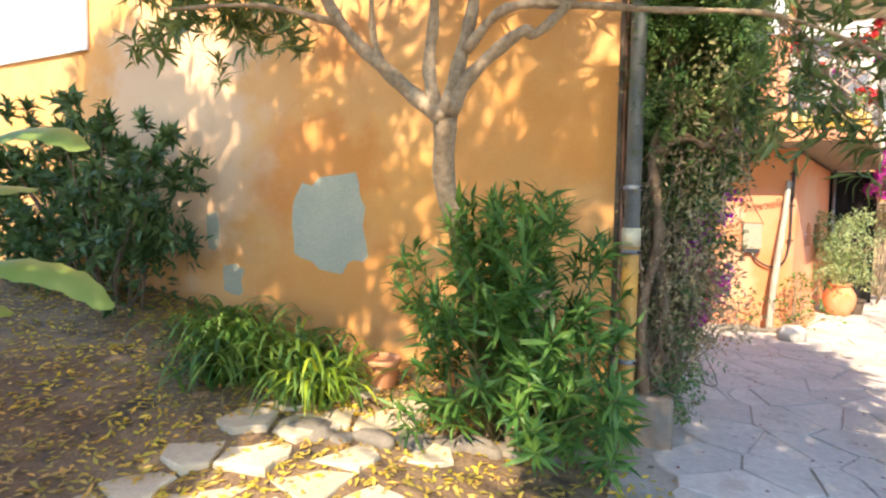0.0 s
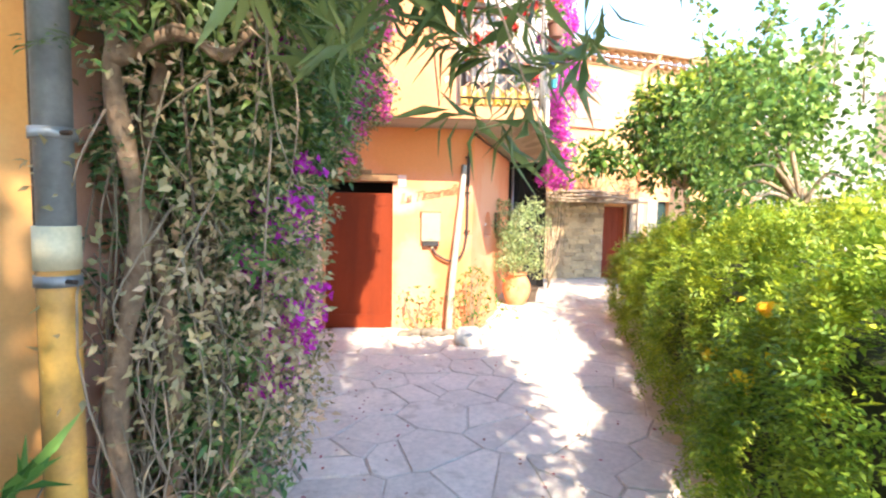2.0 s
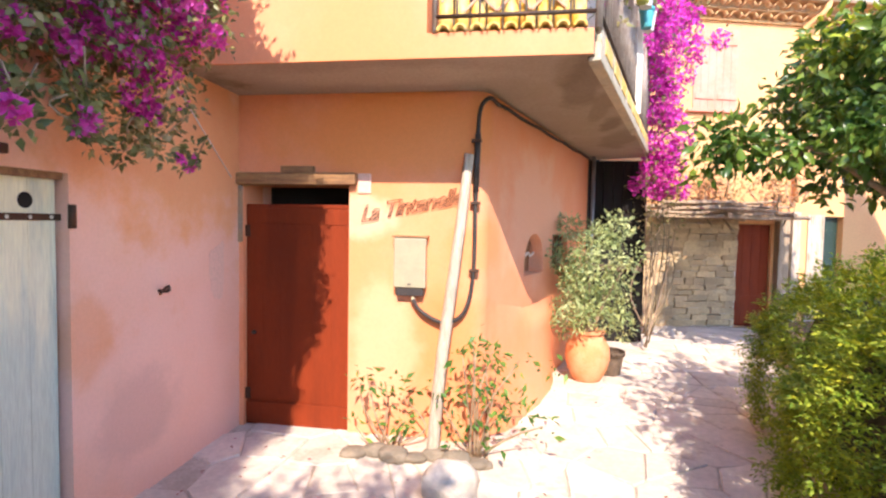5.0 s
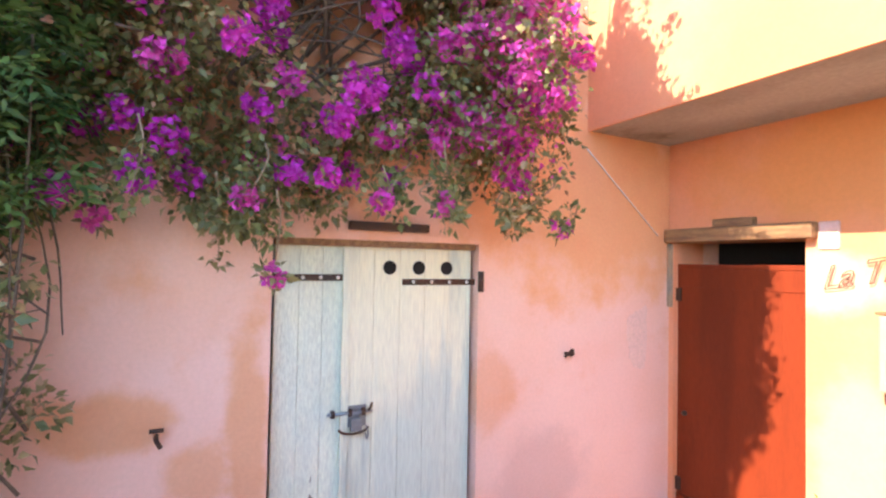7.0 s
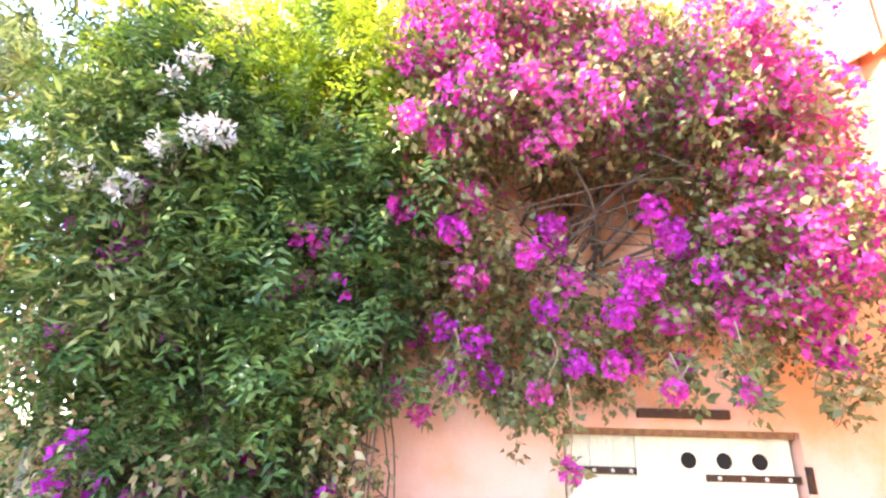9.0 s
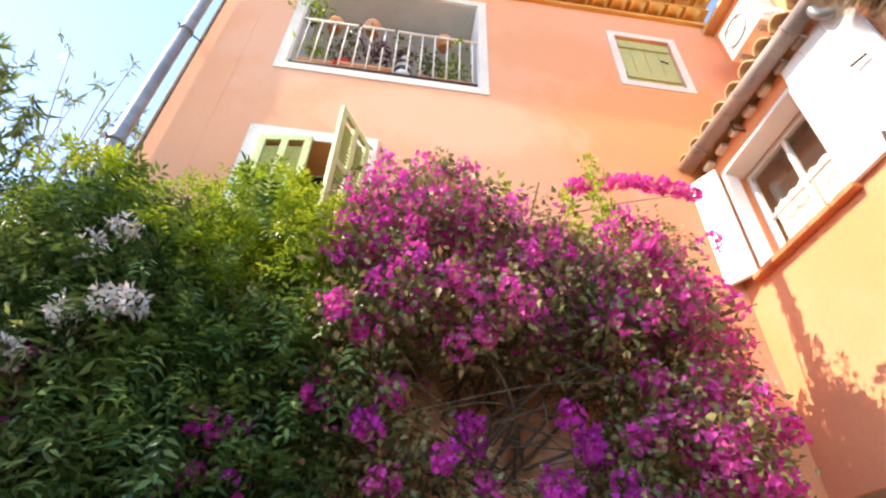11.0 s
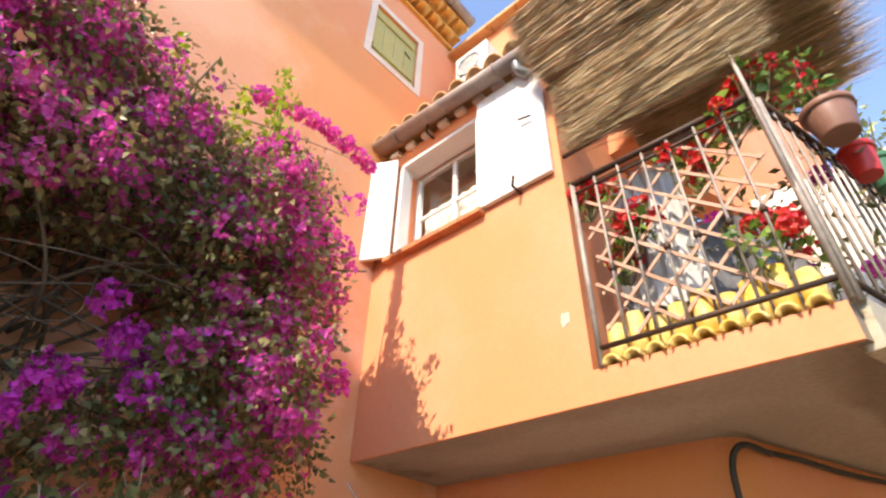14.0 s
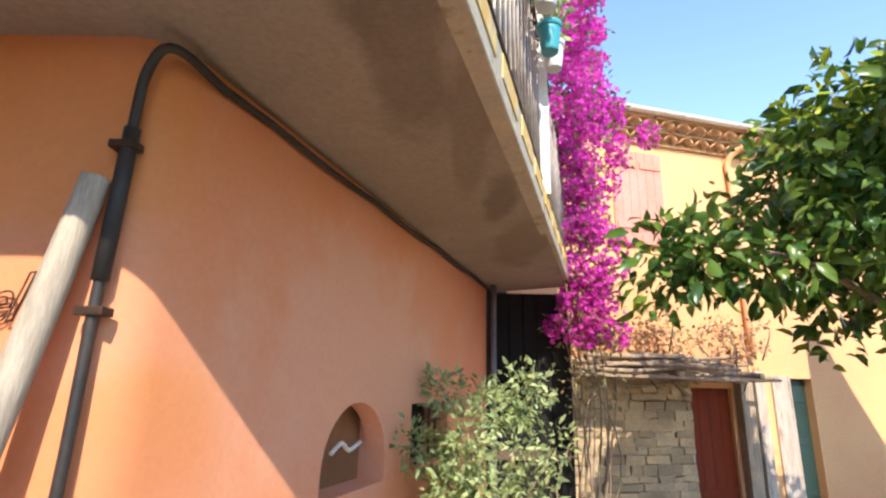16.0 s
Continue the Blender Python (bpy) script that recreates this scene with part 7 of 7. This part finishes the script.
def broad_tree(name, label, trunk, crown, leaf, per, length, width, droop=0.3, limbs_n=9, r=0.08, clump=0.2):
    t = thing(name, trunk[0], label, "tree")
    cp = curve_points(trunk, 6)
    part("trunk", tube(cp, [r * (1 - 0.6 * i / (len(cp) - 1)) for i in range(len(cp))], 10), "bark", t)
    top = Vector(trunk[-1])
    for q in crown[:: max(1, len(crown) // limbs_n)]:
        mid = (top + Vector(q)) / 2 + Vector((0, 0, 0.1))
        part("limb", tube(curve_points([top - Vector((0, 0, 0.2)), mid, Vector(q)], 5), [r * 0.4 * (1 - 0.08 * i) for i in range(11)], 6), "bark", t)
    p, o, _ = clumps(crown, clump, per * len(crown), inner=0.15, down=0.3)
    foliage("crown", p, o, leaf, t, length, width, droop, broad=True)
    return t


crown = np.concatenate([np.stack([3.9 + 3.0 * RNG.random(105) ** 1.6, RNG.uniform(6.4, 9.8, 105), RNG.uniform(1.4, 3.0, 105)], 1), np.stack([RNG.uniform(4.2, 6.5, 9), RNG.uniform(6.4, 8.5, 9), RNG.uniform(2.9, 3.6, 9)], 1), np.stack([RNG.uniform(3.9, 4.7, 18), RNG.uniform(6.8, 8.6, 18), RNG.uniform(2.5, 3.3, 18)], 1)])
crown = crown[((crown[:, 0] - 3.6) > 0.28 * (crown[:, 1] - 6.4)) & (crown[:, 2] < 3.3 - 0.5 * (crown[:, 0] - 4.1).clip(0))]
mulberry = broad_tree("mulberry_tree", "young green broad-leaved tree growing behind the hedge", [(5.2, 7.6, -0.1), (5.3, 7.7, 1.0), (5.0, 7.6, 1.9)], crown, "leaf_tree", 62, 0.068, 0.05, clump=0.31)
shoots = np.stack([RNG.uniform(4.0, 6.6, 14), RNG.uniform(6.4, 8.6, 14), RNG.uniform(2.6, 3.2, 14)], 1)
tips = shoots + np.stack([RNG.normal(size=14) * 0.15, RNG.normal(size=14) * 0.15, RNG.uniform(0.7, 1.4, 14)], 1)
twigs("shoot_mass", shoots, tips, 0.012, "bark", mulberry, 0.06)
p, o, _ = clumps(np.concatenate([shoots * (1 - s) + tips * s for s in (0.2, 0.4, 0.6, 0.8, 1.0)]), 0.09, 1100, inner=0.1)
foliage("shoot_leaves", p, o, "leaf_tree", mulberry, 0.075, 0.07)
crown = np.stack([RNG.uniform(4.6, 8.4, 520), RNG.uniform(11.2, 13.2, 520), RNG.uniform(2.0, 5.2, 520)], 1)
crown = crown[((crown[:, 0] - 6.75) / 1.55) ** 2 + ((crown[:, 2] - 3.2) / 1.15) ** 2 < 1]
crown = np.concatenate([crown, np.stack([RNG.uniform(4.1, 5.0, 12), RNG.uniform(11.8, 12.4, 12), RNG.uniform(2.45, 2.85, 12)], 1)])
citrus = broad_tree("citrus_tree", "glossy dark green broad-leaved tree over the court", [(6.4, 12.3, -0.1), (6.4, 12.3, 1.2), (6.2, 12.2, 2.3)], crown, "leaf_citrus", 34, 0.14, 0.068, clump=0.27, r=0.1)
# lighter leaves on the upper crown stand for the sunlight there
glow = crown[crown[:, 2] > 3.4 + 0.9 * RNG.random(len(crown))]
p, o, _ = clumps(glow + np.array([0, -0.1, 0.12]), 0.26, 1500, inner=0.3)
foliage("fresh_leaves", p, o, "leaf_lime", citrus, 0.13, 0.06, broad=True, label="light green leaves painting the sun on the upper crown")

# magenta creeper over the balcony end
creeper = thing("balcony_creeper", (3.95, 13.6, -0.1), "brilliant magenta bougainvillea hanging over the balcony end", "climber")
c = np.concatenate([
    np.stack([RNG.normal(size=170) * 0.17 + 4.08, RNG.uniform(13.3, 13.9, 170), RNG.uniform(2.2, 7.1, 170)], 1),
    np.stack([RNG.uniform(3.4, 4.0, 60), RNG.uniform(12.2, 13.6, 60), RNG.uniform(3.9, 5.6, 60)], 1),
    np.stack([RNG.uniform(3.85, 4.3, 14), RNG.uniform(13.4, 13.8, 14), RNG.uniform(1.5, 2.3, 14)], 1)])
blossoms("flower_mass", c[:230], 0.14, 8600, "bract_bright", creeper, 0.045, 0.036)
p, o, _ = clumps(c, 0.17, 4600, inner=0.1)
foliage("leaves", p, o, "leaf_boug", creeper, 0.055, 0.03)
twigs("stem_mass", np.stack([RNG.uniform(3.85, 4.0, 12), RNG.uniform(13.45, 13.7, 12), RNG.uniform(-0.1, 0.3, 12)], 1), np.stack([RNG.uniform(3.75, 4.3, 12), RNG.uniform(13.4, 13.8, 12), RNG.uniform(1.6, 3.4, 12)], 1), 0.012, "twig_grey", creeper, 0.15)
fc = thing("awning_creeper", (5.5, FY - 0.4, 2.1), "sparse dry creeper with pinkish leaves on the awning", "climber")
c = np.stack([RNG.uniform(4.4, 6.9, 50), FY - RNG.uniform(0.05, 0.5, 50), RNG.uniform(2.1, 2.75, 50)], 1)
twigs("stem_mass", c[:20] - np.array([0, 0, 0.5]), c[:20], 0.012, "twig_grey", fc, 0.15)
p, o, _ = clumps(c, 0.14, 1100, inner=0.1)
foliage("leaves", p, o, "leaf_rosy", fc, 0.06, 0.035)


# ---- paving, pieces last ----
def cell_of(i, pts, reach=1.5):
    """The ground nearer to one stone's middle than to any other's: a convex outline."""
    c = pts[i]
    poly = [c + np.array(q) for q in ((-0.6, -0.6), (0.6, -0.6), (0.6, 0.6), (-0.6, 0.6))]
    for j in np.nonzero(np.linalg.norm(pts - c, axis=1) < reach)[0]:
        if j == i:
            continue
        mid, nrm = (c + pts[j]) / 2, pts[j] - c
        out = []
        for a, b in zip(poly, poly[1:] + poly[:1]):
            da, db = (a - mid) @ nrm, (b - mid) @ nrm
            if da <= 0:
                out.append(a)
            if (da < 0) != (db < 0):
                out.append(a + (b - a) * da / (da - db))
        poly = out
        if len(poly) < 3:
            break
    return poly


def stone_piece(poly, z, thick, gap, jitter):
    """A slab with softened, slightly wavy edges from a convex outline."""
    c = sum(poly) / len(poly)
    ring = []
    for a, b in zip(poly, poly[1:] + poly[:1]):
        for t in (0.0, 0.5):
            q = a + (b - a) * t
            v = c - q
            ln = np.linalg.norm(v)
            if ln < 0.05:
                continue
            ring.append(q + v / ln * (gap * (1.0 if t else 1.6) + abs(RNG.normal()) * jitter))
    bm = bmesh.new()
    tilt = RNG.normal(size=2) * 0.008
    hz = lambda q: z + RNG.normal() * 0.0008 + (q - c) @ tilt
    low = [bm.verts.new((q[0], q[1], z - thick)) for q in ring]
    mid = [bm.verts.new((q[0], q[1], hz(q) - 0.009)) for q in ring]
    top = [bm.verts.new((*(q + (c - q) / np.linalg.norm(c - q) * 0.008), hz(q))) for q in ring]
    n = len(ring)
    for i in range(n):
        j = (i + 1) % n
        bm.faces.new((low[i], low[j], mid[j], mid[i]))
        bm.faces.new((mid[i], mid[j], top[j], top[i]))
    bm.faces.new(top)
    return bm


pavement = part("pavement", box((-0.4, -2.5, PATH_Z - 0.12), (7.4, FY, PATH_Z - 0.012)), "mortar")
tagged(pavement, "pale irregular flagstone path with open joints", "path", kind="structure")
pts = []
s = 0.46
for j in range(-6, 37):
    for i in range(-1, 17):
        pts.append((i * s + (0.5 * s if j % 2 else 0) + RNG.uniform(-0.3, 0.3) - 0.2, j * s * 0.95 + RNG.uniform(-0.3, 0.3)))
pts = np.array(pts)
for i in range(len(pts)):
    x, y = pts[i]
    inside = (0.12 if y < 5.0 else -0.4) < x < hedge_line(y) + 0.3 and -2.3 < y < FY - 0.1 and not (y > 9.9 and x < 1.55 + (y - 9.84) * 0.33)
    if not inside:
        continue
    poly = cell_of(i, pts)
    if len(poly) >= 3:
        part("flagstone", stone_piece(poly, PATH_Z + RNG.normal() * 0.003, 0.05, 0.004, 0.004), "flagstone", pavement)
steps = tagged(part("trim_garden_path", box((-2.75, 1.4, -0.3), (-1.75, 3.7, -0.25)), "soil"), "bed of the stepping stones", "path", kind="structure")
sp = np.array([(-2.3 + 0.4 * (i - 1) + RNG.uniform(-0.13, 0.13), 0.8 + 0.4 * j + RNG.uniform(-0.13, 0.13)) for i in range(-2, 6) for j in range(9)])
for i, (x, y) in enumerate(sp):
    if -2.95 < x < -1.45 and 1.1 < y < 3.8:
        poly = cell_of(i, sp, 1.2)
        if len(poly) >= 3:
            part("stepping_stone", stone_piece(poly, garden_height(x, y) + 0.012 + RNG.normal() * 0.006, 0.08, 0.006, 0.014), "step_stone", steps)

# stones of the far wall
far_stones = tagged(part("trim_stone_wall", box((3.95, FY - 0.03, -0.2), (5.92, FY - 0.002, 1.86)), "mortar"), "rough rubble stone facing of the far wall", "wall", kind="structure")
z = PATH_Z
while z < 1.8:
    h = RNG.uniform(0.08, 0.15)
    x = 3.95 - RNG.uniform(0, 0.15)
    while x < 5.88:
        w = RNG.uniform(0.14, 0.34)
        x1 = min(x + w, 5.91)
        if x1 - x > 0.05:
            rock = box((max(x, 3.95) + 0.004, FY - 0.06 - RNG.uniform(0, 0.03), z + 0.004), (x1 - 0.004, FY - 0.028, z + h - 0.004))
            for v in rock.verts:
                v.co += Vector((RNG.normal() * 0.008, RNG.normal() * 0.006, RNG.normal() * 0.012))
            part("stone", rock, "stone", far_stones)
        x += w
    z += h

# fallen petals on the path
n = 420
xy = np.stack([RNG.uniform(-0.3, 3.2, n), RNG.uniform(3.8, 12.0, n)], 1)
xy = xy[(xy[:, 0] < 0.9) | (RNG.random(n) < 0.35)]
xy = xy[~((xy[:, 1] > 9.6) & (xy[:, 0] < 2.4))]
n = len(xy)
p = np.column_stack([xy, np.full(n, PATH_Z + 0.006)])
pet = link_mesh("fallen_petals", leaf_mesh("fallen_petals", p, RNG.normal(size=(n, 3)) * np.array([1, 1, 0.1]), np.array([0, 0, 1.0]) + 0.3 * RNG.normal(size=(n, 3)), 0.035, 0.025, 0.5, -0.1), "petal_fallen")
tagged(pet, "dry reddish petals scattered on the paving", "petals", kind="stuff")

# the far house stands askew to the court, its right end further off
askew = Matrix.Translation((5.2, FY, 0)) @ pose(0, 0, 0, 0, 0, 15) @ Matrix.Diagonal((1.2, 1.0, 1.0, 1.0)) @ Matrix.Translation((-5.2, -FY, 0))
for ob in (wall_f, far_eave, far_roof, far_gutter, fp, *far_shutters, sl, fd, far_back, *porch_posts, jm, dd, awning, fc, far_stones):
    ob.matrix_basis = askew @ Matrix.Translation(ob.location)
